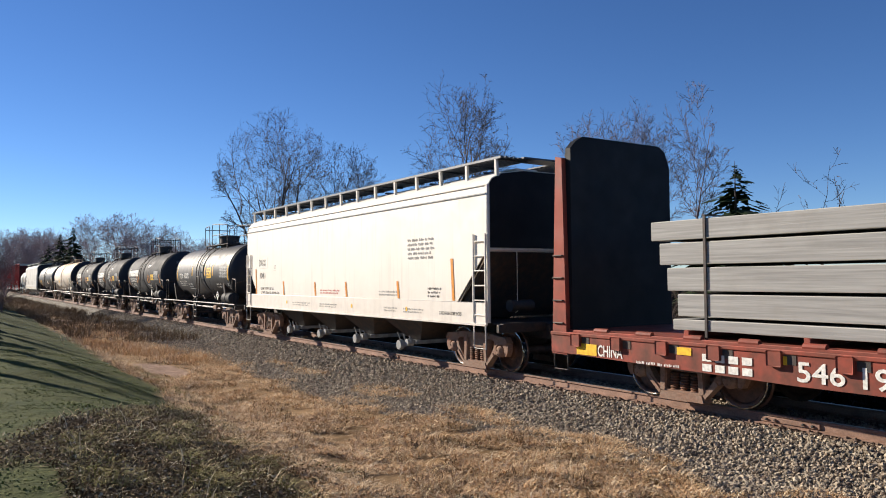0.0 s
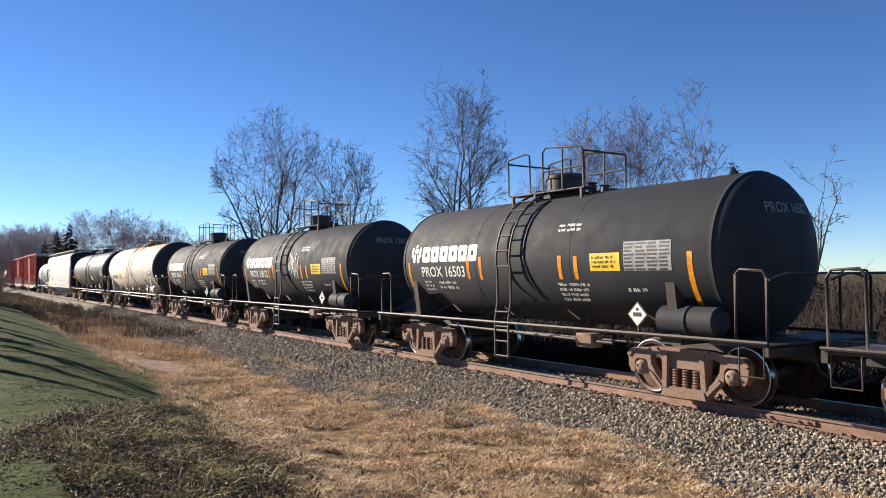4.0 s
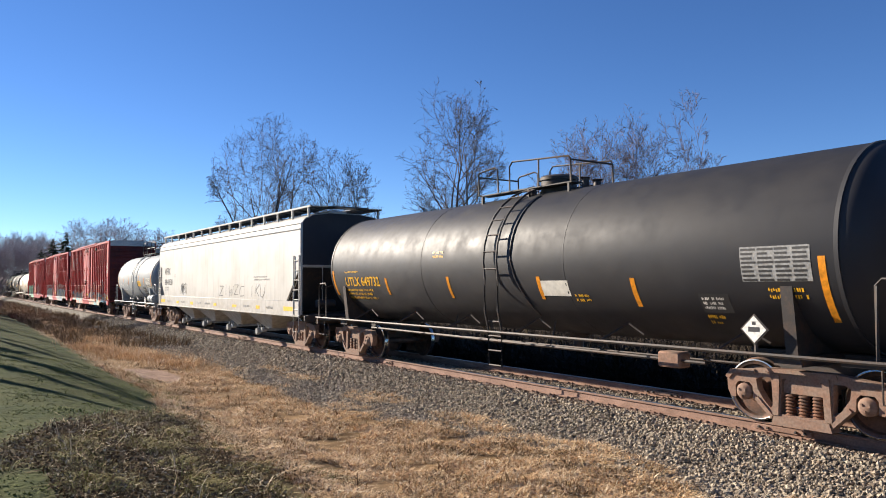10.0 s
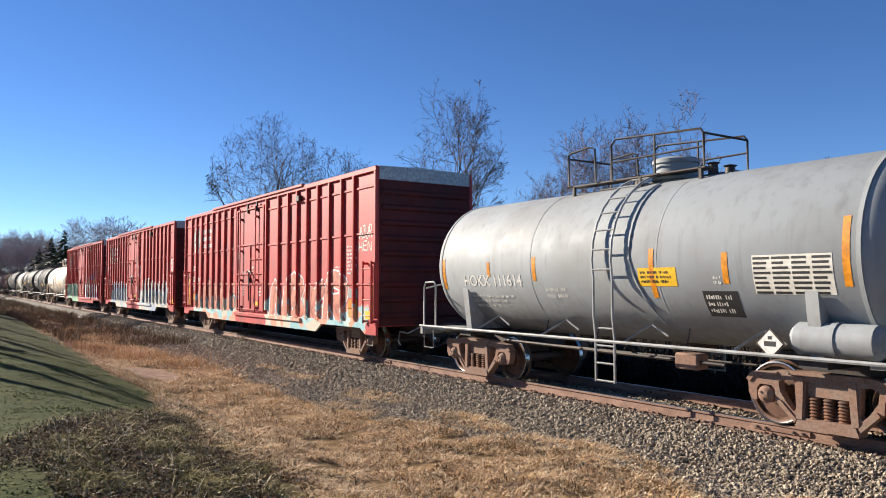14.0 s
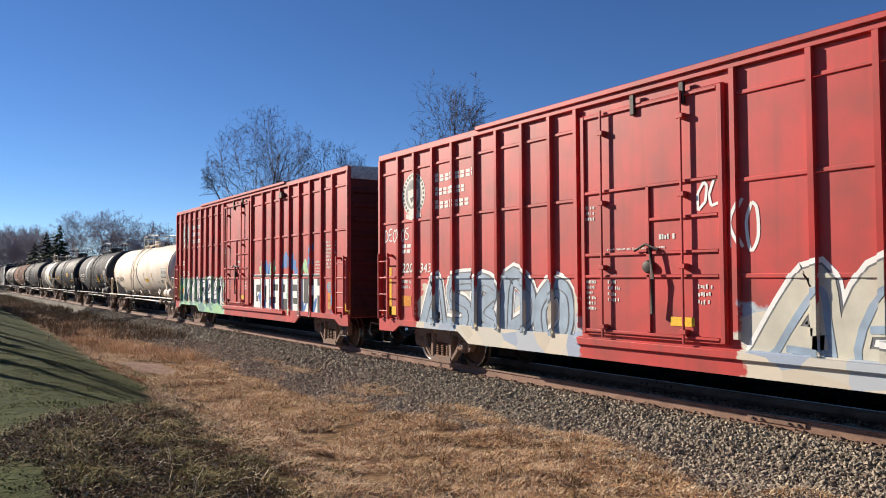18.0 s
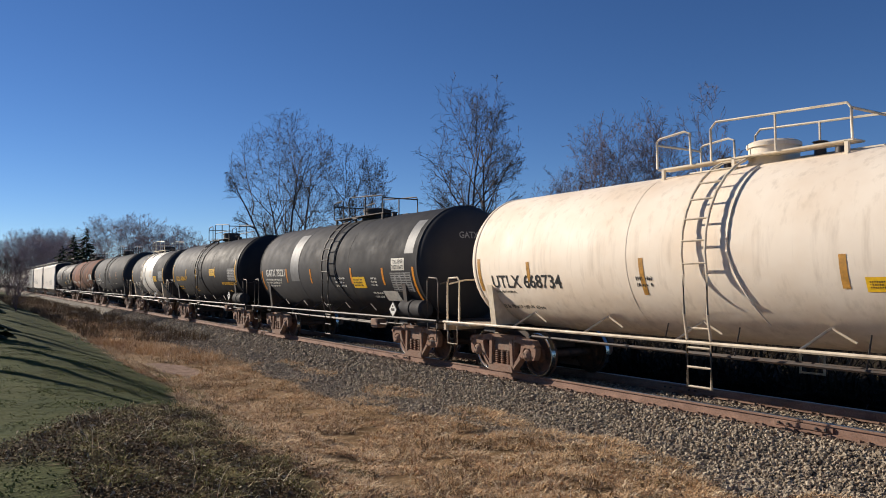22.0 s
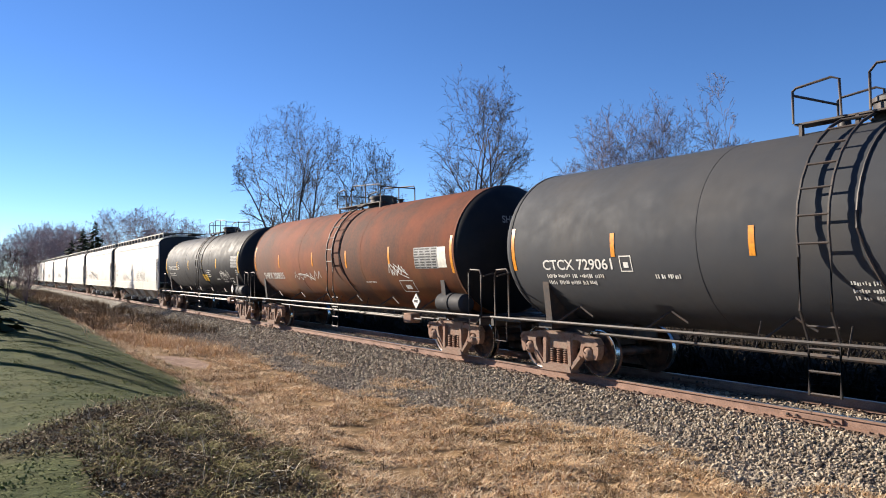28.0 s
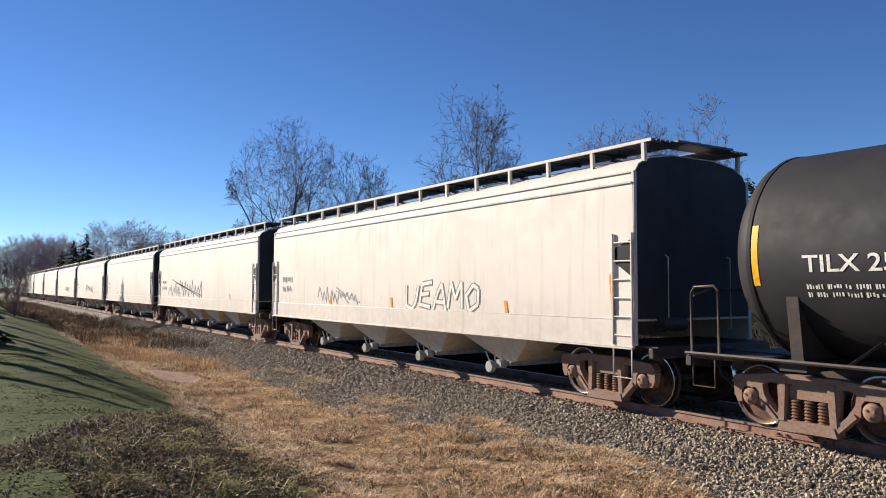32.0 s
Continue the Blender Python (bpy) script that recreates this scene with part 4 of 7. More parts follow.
        for x in (d0 + 1.22, d0 + 2.2):
            part("roller_hanger", Geo().box(x - 0.05, x + 0.05, min(dy1, dy1 + side * 0.06), max(dy1, dy1 + side * 0.06), hi - 0.5, hi - 0.16, 0.012), M["black_iron"], door_ob)
        part("door_track", Geo().box(d0 - 3.1, d1 + 3.4, min(y, y + side * 0.12), max(y, y + side * 0.12), hi - 0.04, hi + 0.05, 0.01), material, car)
        part("lower_track", Geo().box(d0 - 0.2, d1 + 3.3, min(y, y + side * 0.13), max(y, y + side * 0.13), 0.86, 0.98, 0.01), material, car)
        part("track_bracket", Geo().box(d1 + 2.95, d1 + 3.2, min(y, y + side * 0.13), max(y, y + side * 0.13), hi - 0.5, hi - 0.3, 0.02), M["black_iron"], car)
        for s in (-1, 1):
            g = Geo()
            x0 = s * (half - 0.12)
            rung_ladder(g, min(x0, x0 - s * 0.46), max(x0, x0 - s * 0.46), y + side * 0.14, 1.0, 2.66, 4, 0.022)
            for x in (x0, x0 - s * 0.46):
                for z in (1.05, 2.6):
                    g.box(x - 0.03, x + 0.03, min(y, y + side * 0.15), max(y, y + side * 0.15), z - 0.03, z + 0.03, 0.006)
            part("corner_ladder", g, material, car)
            g = Geo()
            stirrup(g, x0 - s * 0.24, y + side * 0.03, 0.72, 0.4, 0.3)
            part("step", g, M["black_iron"], car)
    part("underframe", Geo().box(-half - 0.5, half + 0.5, -0.32, 0.32, 0.62, 0.95, 0.02), M["black_iron"], car)
    for x in np.linspace(-spread + 2.0, spread - 2.0, 6):
        part("crossbearer", Geo().prism([(-1.4, 0.92), (1.4, 0.92), (1.4, 0.82), (0.5, 0.66), (-0.5, 0.66), (-1.4, 0.82)], "x", x - 0.06, x + 0.06), M["black_iron"], car)
    for s in (-1, 1):
        g = Geo().tube([(s * (half + 0.25), -0.3, 0.9), (s * (half + 0.3), -0.75, 0.75), (s * (half + 0.3), -1.0, 0.8), (s * (half + 0.3), -1.05, 0.55), (s * (half + 0.3), -0.98, 0.45)], 0.022, 5)
        part("uncoupling_lever", g, M["grey_iron"], car)
    add_ends(car, half + 0.5)
    return car


def disc(geo, skin, cx, cz, r, lift, n=24, squash=1.0):
    geo.grow([skin.at(cx, cz, lift)] + [skin.at(cx + r * squash * math.cos(2 * math.pi * k / n), cz + r * math.sin(2 * math.pi * k / n), lift) for k in range(n)], [(0, k + 1, (k + 1) % n + 1) for k in range(n)])
    return geo


class RibbedSkin:
    """Paint laid over a boxcar's ribbed side: each patch is cut where a rib begins or ends."""

    def __init__(self, half):
        self.ribs = [(x - 0.04, x + 0.04) for x in box_ribs(half)]

    def fill(self, geo, points, lift=0.006):
        """A flat shape on the wall, carried over the ribs and rails that cross it."""
        strips = [(0, a, b, 0.085) for a, b in self.ribs] + [(1, z - 0.03, z + 0.03, 0.03) for z in SIDE_RAILS]
        for tri in tessellate_polygon([[Vector((x, z, 0)) for x, z in points]]):
            flat = [(points[k][0], max(points[k][1], 0.95)) for k in tri]
            if max(z for _, z in flat) < 0.951:
                continue
            geo.grow([(x, -1.50 - lift, z) for x, z in flat], [(0, 1, 2)])
            for axis, lo, hi, out in strips:
                cut = flat
                for bound, sign in ((lo, 1), (hi, -1)):
                    kept = []
                    for p, q in zip(cut, cut[1:] + cut[:1]):
                        a, b = sign * (p[axis] - bound), sign * (q[axis] - bound)
                        if a >= 0:
                            kept.append(p)
                        if (a > 0) != (b > 0) and a != b:
                            u = a / (a - b)
                            kept.append((p[0] + (q[0] - p[0]) * u, p[1] + (q[1] - p[1]) * u))
                    cut = kept
                    if len(cut) < 3:
                        break
                if len(cut) >= 3:
                    geo.grow([(x, -1.50 - out - lift, z) for x, z in cut], [tuple(range(len(cut)))])
        return geo

    def stroke(self, geo, points, width, lift=0.006):
        """A sprayed line of even width through the points, rounded between them."""
        path = []
        ends = [points[0], *points, points[-1]]
        for p, q, r, t in zip(ends, ends[1:], ends[2:], ends[3:]):
            for i in range(4):
                u = i / 4
                path.append(tuple(0.5 * (2 * q[k] + (r[k] - p[k]) * u + (2 * p[k] - 5 * q[k] + 4 * r[k] - t[k]) * u * u + (3 * q[k] - p[k] - 3 * r[k] + t[k]) * u ** 3) for k in (0, 1)))
        path.append(points[-1])
        left, right = [], []
        for i, p in enumerate(path):
            a, b = path[max(0, i - 1)], path[min(len(path) - 1, i + 1)]
            d = math.hypot(b[0] - a[0], b[1] - a[1]) or 1.0
            o = ((a[1] - b[1]) / d * width / 2, (b[0] - a[0]) / d * width / 2)
            left.append((p[0] + o[0], p[1] + o[1])), right.append((p[0] - o[0], p[1] - o[1]))
        for i in range(len(path) - 1):
            self.fill(geo, [left[i], right[i], right[i + 1], left[i + 1]], lift + 0.00012 * i)
        return geo

    def patch(self, geo, x0, x1, z0, z1, lift=0.006, lean=0.0, rows=1):
        for i in range(rows):
            za, zb = z0 + (z1 - z0) * i / rows, z0 + (z1 - z0) * (i + 1) / rows
            o = lean * ((za + zb) / 2 - 0.9)
            cuts = sorted({x0 + o, x1 + o} | {c for rib in self.ribs for c in rib if x0 + o < c < x1 + o})
            for a, b in zip(cuts, cuts[1:]):
                m = (a + b) / 2
                on_rib = any(p < m < q for p, q in self.ribs)
                y = -1.50 - (0.085 if on_rib else 0.0) - lift
                geo.grow([(a, y, za), (b, y, za), (b, y, zb), (a, y, zb)], [(0, 1, 2, 3)])
        return geo

    def blob(self, geo, cx, cz, rx, rz, lift=0.003, turn=0.0):
        n = 18
        for i in range(n):
            u = -1 + 2 * (i + 0.5) / n
            w = rx * math.sqrt(1 - u * u)
            o = turn * u * rz
            self.patch(geo, cx - w + o, cx + w + o, cz + rz * (u - 1 / n), cz + rz * (u + 1 / n), lift)
        return geo


BLOCK = {  # strokes of each block letter in a unit cell: x0, x1, z0, z1
    "G": ((0, 0.34, 0, 1), (0, 1, 0.78, 1), (0, 1, 0, 0.22), (0.68, 1, 0, 0.52), (0.5, 1, 0.4, 0.54)),
    "O": ((0, 0.38, 0, 1), (0.62, 1, 0, 1), (0, 1, 0.75, 1), (0, 1, 0, 0.22)),
    "S": ((0, 0.34, 0.4, 1), (0.66, 1, 0, 0.6), (0, 1, 0.8, 1), (0, 1, 0.4, 0.6), (0, 1, 0, 0.2)),
    "P": ((0, 0.34, 0, 1), (0.66, 1, 0.38, 1), (0, 1, 0.8, 1), (0, 1, 0.36, 0.56)),
    "E": ((0, 0.36, 0, 1), (0, 1, 0.8, 1), (0, 0.9, 0.4, 0.6), (0, 1, 0, 0.22)),
    "L": ((0, 0.42, 0, 1), (0, 1, 0, 0.26)),
    "+": ((0.3, 0.72, 0, 1), (0, 1, 0.5, 0.78)),
}


HAND = {  # bent strokes of sprayed letters in a unit cell
    "G": (((0.95, 0.92), (0.3, 0.9), (0.04, 0.4), (0.35, 0.02), (0.85, 0.1), (0.9, 0.45), (0.5, 0.45)),),
    "O": (((0.5, 1.0), (0.08, 0.6), (0.35, 0.02), (0.9, 0.3), (0.85, 0.85), (0.5, 1.0)),),
    "S": (((0.95, 0.95), (0.25, 0.9), (0.2, 0.6), (0.8, 0.42), (0.75, 0.08), (0.0, 0.04)),),
    "P": (((0.1, -0.1), (0.2, 1.0)), ((0.1, 0.95), (0.85, 0.95), (0.95, 0.65), (0.6, 0.42), (0.2, 0.42))),
    "E": (((0.98, 1.0), (0.2, 0.92), (0.08, 0.1), (0.95, 0.0)), ((0.12, 0.5), (0.8, 0.55))),
    "L": (((0.3, 1.05), (0.1, 0.2), (0.5, 0.02), (1.1, -0.1)),),
    "M": (((0.0, 0.0), (0.12, 1.0), (0.5, 0.35), (0.85, 1.0), (1.0, 0.0)),),
    "A": (((0.0, 0.0), (0.3, 0.7), (0.55, 1.05), (0.75, 0.6), (1.0, -0.05)), ((0.25, 0.35), (0.8, 0.32))),
    "N": (((0.0, 0.0), (0.1, 1.0), (0.8, 0.05), (0.95, 1.0)),),
    "K": (((0.1, 0.0), (0.2, 1.0)), ((0.95, 1.0), (0.25, 0.5), (0.95, 0.0))),
    "R": (((0.05, 0.0), (0.15, 1.0), (0.85, 0.9), (0.75, 0.55), (0.2, 0.5)), ((0.4, 0.5), (1.0, -0.05))),
    "D": (((0.1, 0.0), (0.15, 1.0), (0.8, 0.8), (0.85, 0.3), (0.1, 0.0)),),
    "Z": (((0.0, 0.95), (0.9, 0.95), (0.1, 0.05), (1.0, 0.05)),),
    "W": (((0.0, 1.0), (0.25, 0.0), (0.5, 0.7), (0.75, 0.0), (1.0, 1.0)),),
    "U": (((0.0, 1.0), (0.1, 0.15), (0.6, 0.0), (0.9, 0.3), (1.0, 1.0)),),
    "I": (((0.4, 1.0), (0.5, 0.0)),),
    "C": (((0.95, 0.9), (0.3, 0.95), (0.05, 0.4), (0.4, 0.02), (1.0, 0.1)),),
    "B": (((0.1, 0.0), (0.12, 1.0), (0.8, 0.85), (0.3, 0.52), (0.9, 0.3), (0.1, 0.0)),),
    "F": (((0.1, 0.0), (0.15, 1.0), (0.9, 1.0)), ((0.13, 0.55), (0.7, 0.55))),
    "H": (((0.1, 0.0), (0.15, 1.0)), ((0.9, 0.0), (0.85, 1.0)), ((0.1, 0.5), (0.9, 0.5))),
}


def hand_strokes(string, x0, x1, z0, z1, lean=0.0, drop=0.0):
    """The strokes of a sprayed word, letter by letter."""
    w = (x1 - x0) / len(string)
    for k, ch in enumerate(string):
        up = 0.06 * (z1 - z0) * (1 if k % 2 else -1)
        yield ch, [[(x0 + (k + 0.06 + 0.88 * u) * w + lean * v, z0 + up + drop * k + (z1 - z0) * v) for u, v in line] for line in HAND.get(ch, ())]


def sprayed_word(car, skin, string, x0, x1, z0, z1, passes, lean=0.0, drop=0.0, label="sprayed graffiti letter"):
    """passes: (material, width, shift in x, shift in z), from the back to the front; each letter is a part."""
    for k, (ch, lines) in enumerate(hand_strokes(string, x0, x1, z0, z1, lean, drop)):
        below = None
        for j, (material, width, dx, dz) in enumerate(passes):
            g = Geo()
            for i, line in enumerate(lines):
                skin.stroke(g, [(x + dx, z + dz) for x, z in line], width, 0.004 + 0.0055 * j + 0.0012 * i + 0.0003 * (k % 2))
            ob = part("sprayed_letter" if j == 0 else "letter_face", g, material, below or car, label if j == 0 else "")
            below = below or ob


def block_letters(car, skin, string, x0, x1, z0, z1, back, fill, lean=0.0, rows=1, grow=0.1):
    """Sprayed block letters: a dark backing for each with its pale strokes over it."""
    w = (x1 - x0) / len(string)
    for k, ch in enumerate(string):
        a = x0 + k * w + grow
        b = x0 + (k + 1) * w - grow
        rim = skin.patch(Geo(), a - grow - 0.025, b + grow + 0.025, z0 - grow - 0.025, z1 + grow + 0.025, 0.006 + 0.0003 * k, lean, rows)
        part("letter_rim", rim, fill, car)
        backing = part("letter_backing", skin.patch(Geo(), a - grow + 0.004, b + grow - 0.004, z0 - grow, z1 + grow, 0.010, lean, rows), back, car)
        g = Geo()
        for j, (u0, u1, v0, v1) in enumerate(BLOCK[ch]):
            skin.patch(g, a + (b - a) * u0, a + (b - a) * u1, z0 + (z1 - z0) * v0, z0 + (z1 - z0) * v1, 0.013 + 0.0006 * j, lean, rows)
        part("letter_fill", g, fill, backing, "white sprayed block letter")


# ---- the train, from its head back ----
def flat_car():
    mid = 171.12 + 8.2
    car = start_car("bulkhead_flatcar", "red bulkhead flatcar with black end wall, loaded with grey bundles", "flatcar", "cars of the freight train", mid, (-8.2, 8.2))
    half, red = 10.9, M["flat_red"]
    part("deck", Geo().box(-half, half, -1.42, 1.42, 1.0, 1.08, 0.01), red, car, "worn red plank deck")
    for s in (-1, 1):
        y = s * 1.46
        part("side_sill", Geo().prism([(-half, 1.0), (half, 1.0), (half, 0.66), (6.0, 0.56), (-6.0, 0.56), (-half, 0.66)], "y", y - 0.04, y + 0.04), red, car)
        part("deck_rail", Geo().box(-half, half, y - 0.07, y + 0.07, 0.98, 1.04, 0.01), red, car)
        for k in range(22):
            x = -half + 0.7 + k * 0.98
            part("stake_pocket", Geo().box(x - 0.11, x + 0.11, y + s * 0.03, y + s * 0.1, 0.80, 1.02, 0.012), red, car)
            part("stake_hole", Geo().box(x + 0.13, x + 0.30, y + s * 0.035, y + s * 0.046, 0.84, 0.97, 0.003), M["black_iron"], car)
        for k in range(22):
            x = -half + 1.2 + k * 0.98
            part("winch", Geo().lathe([(-0.16, 0.0), (-0.16, 0.05), (0.16, 0.05), (0.16, 0.0)], "x", (x, y - s * 0.08, 1.09), 8), red, car)
    part("underframe", Geo().box(-half - 0.3, half + 0.3, -0.35, 0.35, 0.6, 1.0, 0.02), M["black_iron"], car)
    for s in (-1, 1):
        x = s * (half - 0.12)
        outline = [(-1.38, 0.95), (1.38, 0.95), (1.38, 4.3), (1.24, 4.62), (1.06, 4.72), (-1.06, 4.72), (-1.24, 4.62), (-1.38, 4.48)]
        part("bulkhead_panel", Geo().prism(outline, "x", x - s * 0.34, x - s * 0.2), M["black_panel"], car, "black sheeted end wall with cut corners")
        for y in (-1.42, 1.42):
            g = Geo().prism([(x + s * 0.12, 0.62), (x - s * 0.28, 0.62), (x - s * 0.2, 4.3), (x - s * 0.03, 4.34)], "y", y - 0.06, y + 0.06)
            post = part("bulkhead_post", g, red, car, "tapered red bulkhead post")
            g = Geo()
            for i in range(4):
                z = 1.2 + i * 0.42
                g.tube([(x + s * 0.07, y - math.copysign(0.02, -y), z), (x + s * 0.05, y + math.copysign(0.09, y), z), (x - s * 0.2, y + math.copysign(0.09, y), z), (x - s * 0.22, y, z)], 0.014, 5)
            part("grab_iron", g, M["black_iron"], post)
        for y in (-0.7, 0.0, 0.7):
            part("bulkhead_rib", Geo().box(min(x - s * 0.2, x), max(x - s * 0.2, x), y - 0.06, y + 0.06, 0.95, 4.3, 0.01), M["black_panel"], car)
        g = Geo()
        stirrup(g, x - s * 0.1, -1.46, 0.64, 0.36, 0.3)
        part("step", g, M["black_iron"], car)
    # strapped bundles, uneven at the end
    ends = (-8.2, -8.1, -8.3, -8.45, -8.62)
    z = 1.2
    for k, (e, h) in enumerate(zip(ends, (0.22, 0.40, 0.42, 0.40, 0.36))):
        for y0, y1 in ((-1.3, -0.02), (0.02, 1.3)):
            part("load_pack", Geo().box(e, 8.6, y0, y1, z, z + h - 0.05, 0.012), M["concrete"], car, "long grey wrapped pack")
        z += h
    for x in (-7.55, -3.0, 1.5, 6.0):
        g = Geo().box(x - 0.025, x + 0.025, -1.325, -1.302, 1.08, z, 0.003).box(x - 0.025, x + 0.025, -1.325, 1.325, z - 0.012, z + 0.008, 0.003)
        part("strap", g, M["black_iron"], car, "black tie-down strap over the bundles")
    for x in np.linspace(-7.9, 8.0, 9):
        part("dunnage", Geo().box(x - 0.05, x + 0.05, -1.35, 1.35, 1.08, 1.2, 0.01), M["flat_red"], car)
    sk = Skin(-1.505)
    dx = -8.2
    for k in range(4):
        w = 0.91 / 4
        a = 0.71 + dx + k * w
        g = sk.patch(Geo(), a, a + w * 0.72, 0.62, 0.73)
        sk.patch(g, a, a + w * 0.72, 0.77, 0.88)
        part("owner_mark", g, M["decal_white"], car, "white block shape")
    part("car_number", sk.word(Geo(), "546 19", 2.23 + dx, 3.45 + dx, 0.62, 0.9), M["decal_white"], car)
    part("chalk_word", sk.word(Geo(), "CHINA", -1.48 + dx, -0.9 + dx, 0.66, 0.86), M["decal_white"], car)
    for x0, x1, z0, z1 in ((-2.01, -1.51, 0.66, 0.86), (0.24, 0.51, 0.83, 0.95), (1.89, 2.09, 0.83, 0.95)):
        part("reflective_strip", sk.patch(Geo(), x0 + dx, x1 + dx, z0, z1), M["decal_yellow"], car)
    part("small_lettering", sk.bars(Geo(), -0.6 + dx, 0.4 + dx, 0.6, 0.68, 3), M["decal_white"], car)
    add_ends(car, half + 0.25)


def dakx():
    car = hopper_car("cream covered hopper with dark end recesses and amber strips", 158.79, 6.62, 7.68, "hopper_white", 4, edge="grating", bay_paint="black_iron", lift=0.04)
    sk, sill = Skin(-1.56), Skin(-1.58)
    part("number_ground", sk.patch(Geo(), -6.5, -5.52, 2.47, 2.87, 0.004), M["band_white"], car, "fresh white patch behind the lettering")
    part("car_number", sk.word(Geo(), "DAKX", -6.36, -5.66, 2.55, 2.79), M["decal_black"], car)
    part("car_number", sk.word(Geo(), "1041", -6.29, -5.74, 2.1, 2.32), M["decal_black"], car)
    for k, z in enumerate((1.70, 1.55)):
        part("small_lettering", sk.word(Geo(), ("LD LMT  197900  LBS  LO", "LT WT   65100  LBS  NEW 04-1980")[k], -6.2 + 0.06 * k, (-4.9, -4.35)[k], z, z + 0.09), M["decal_black"], car)
    part("boxed_mark", sk.bars(Geo(), -4.85, -4.65, 2.35, 2.58, 2, 3), M["decal_grey"], car)
    part("small_lettering", sk.bars(Geo(), 4.4, 5.8, 2.5, 3.05, 5), M["decal_grey"], car)
    part("test_chart", sk.bars(Geo(), 5.33, 5.98, 1.59, 1.86, 6), M["decal_black"], car)
    for x, z0, z1 in ((-6.65, 1.53, 2.45), (-3.9, 1.54, 2.0), (-1.25, 1.55, 1.97), (0.95, 1.55, 1.97), (3.94, 1.56, 1.99), (6.42, 1.55, 2.5)):
        part("reflective_strip", sk.patch(Geo(), x - 0.05, x + 0.05, z0, z1, 0.01, -0.06), M["stripe_orange"], car)
    for k, (x0, x1) in enumerate(((-0.9, 0.75), (2.9, 4.0))):
        part("small_lettering", sk.bars(Geo(), x0, x1, 1.6, 1.76, k, 2), M["decal_red" if k == 0 else "decal_grey"], car)
    for k, (x0, x1) in enumerate(((-3.1, -1.6), (-0.9, 0.5), (3.2, 3.9), (4.2, 5.2))):
        part("small_lettering", sill.bars(Geo(), x0, x1, 1.2, 1.34, k + 9, 2), M["decal_grey"], car)
    part("small_lettering", sill.word(Geo(), "2 INCH HIGH COMP SHOES", 5.85, 6.75, 1.22, 1.3), M["decal_black"], car)
    for x in (-3.6, 1.3, 4.35):
        part("yellow_dot", disc(Geo(), sill, x, 1.3, 0.06, 0.004, 12), M["decal_yellow"], car)


def tag_lines(skin, string, x0, x1, z0, z1, width):
    """A tag in one sprayed line a stroke, on a flat wall."""
    g = Geo()
    for _, lines in hand_strokes(string, x0, x1, z0, z1, 0.08):
        for line in lines:
            skin.line(g, line, width)
    return g


def wfrx():
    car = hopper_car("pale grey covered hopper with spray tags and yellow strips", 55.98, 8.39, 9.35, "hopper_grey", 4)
    sk, sill = Skin(-1.56), Skin(-1.58)
    part("car_number", sk.word(Geo(), "WFRX", -8.25, -7.08, 2.6, 2.93), M["decal_black"], car)
    part("car_number", sk.word(Geo(), "884338", -8.19, -6.66, 2.07, 2.37), M["decal_black"], car)
    part("small_lettering", sk.bars(Geo(), -8.14, -7.27, 1.77, 2.0, 3, 2), M["decal_grey"], car)
    part("boxed_mark", sk.bars(Geo(), -6.27, -6.04, 2.38, 2.63, 2, 3), M["decal_grey"], car)
    part("spray_tag", tag_lines(sk, "MWPSI", -5.08, -3.94, 1.66, 2.14, 0.035), M["decal_black"], car, "black sprayed tag")
    part("spray_tag", tag_lines(sk, "ZIWZC", 0.9, 4.0, 1.64, 2.06, 0.02), M["decal_black"], car, "thin black sprayed tag")
    part("spray_tag", tag_lines(sk, "IKU", 4.6, 6.2, 1.64, 2.06, 0.02), M["decal_black"], car, "thin black sprayed tag")
    part("small_lettering", sk.bars(Geo(), 5.08, 6.84, 2.2, 2.4, 8, 2), M["decal_grey"], car)
    for x0, x1, z0, z1 in ((-8.93, -8.01, 1.2, 1.35), (-5.78, -5.35, 1.19, 1.3), (-3.32, -2.87, 1.18, 1.31), (0.25, 0.64, 1.2, 1.31), (2.67, 3.2, 1.2, 1.3), (5.36, 5.76, 1.2, 1.32), (8.02, 8.97, 1.2, 1.34)):
        part("reflective_strip", sill.patch(Geo(), x0, x1, z0, z1), M["decal_yellow"], car, "yellow reflective strip")
    for k, x in enumerate((-7.6, -4.9, -2.2, -1.0, 4.0, 6.4)):
        part("small_lettering", sill.bars(Geo(), x, x + 0.8, 1.2, 1.34, k, 1), M["decal_grey"], car)


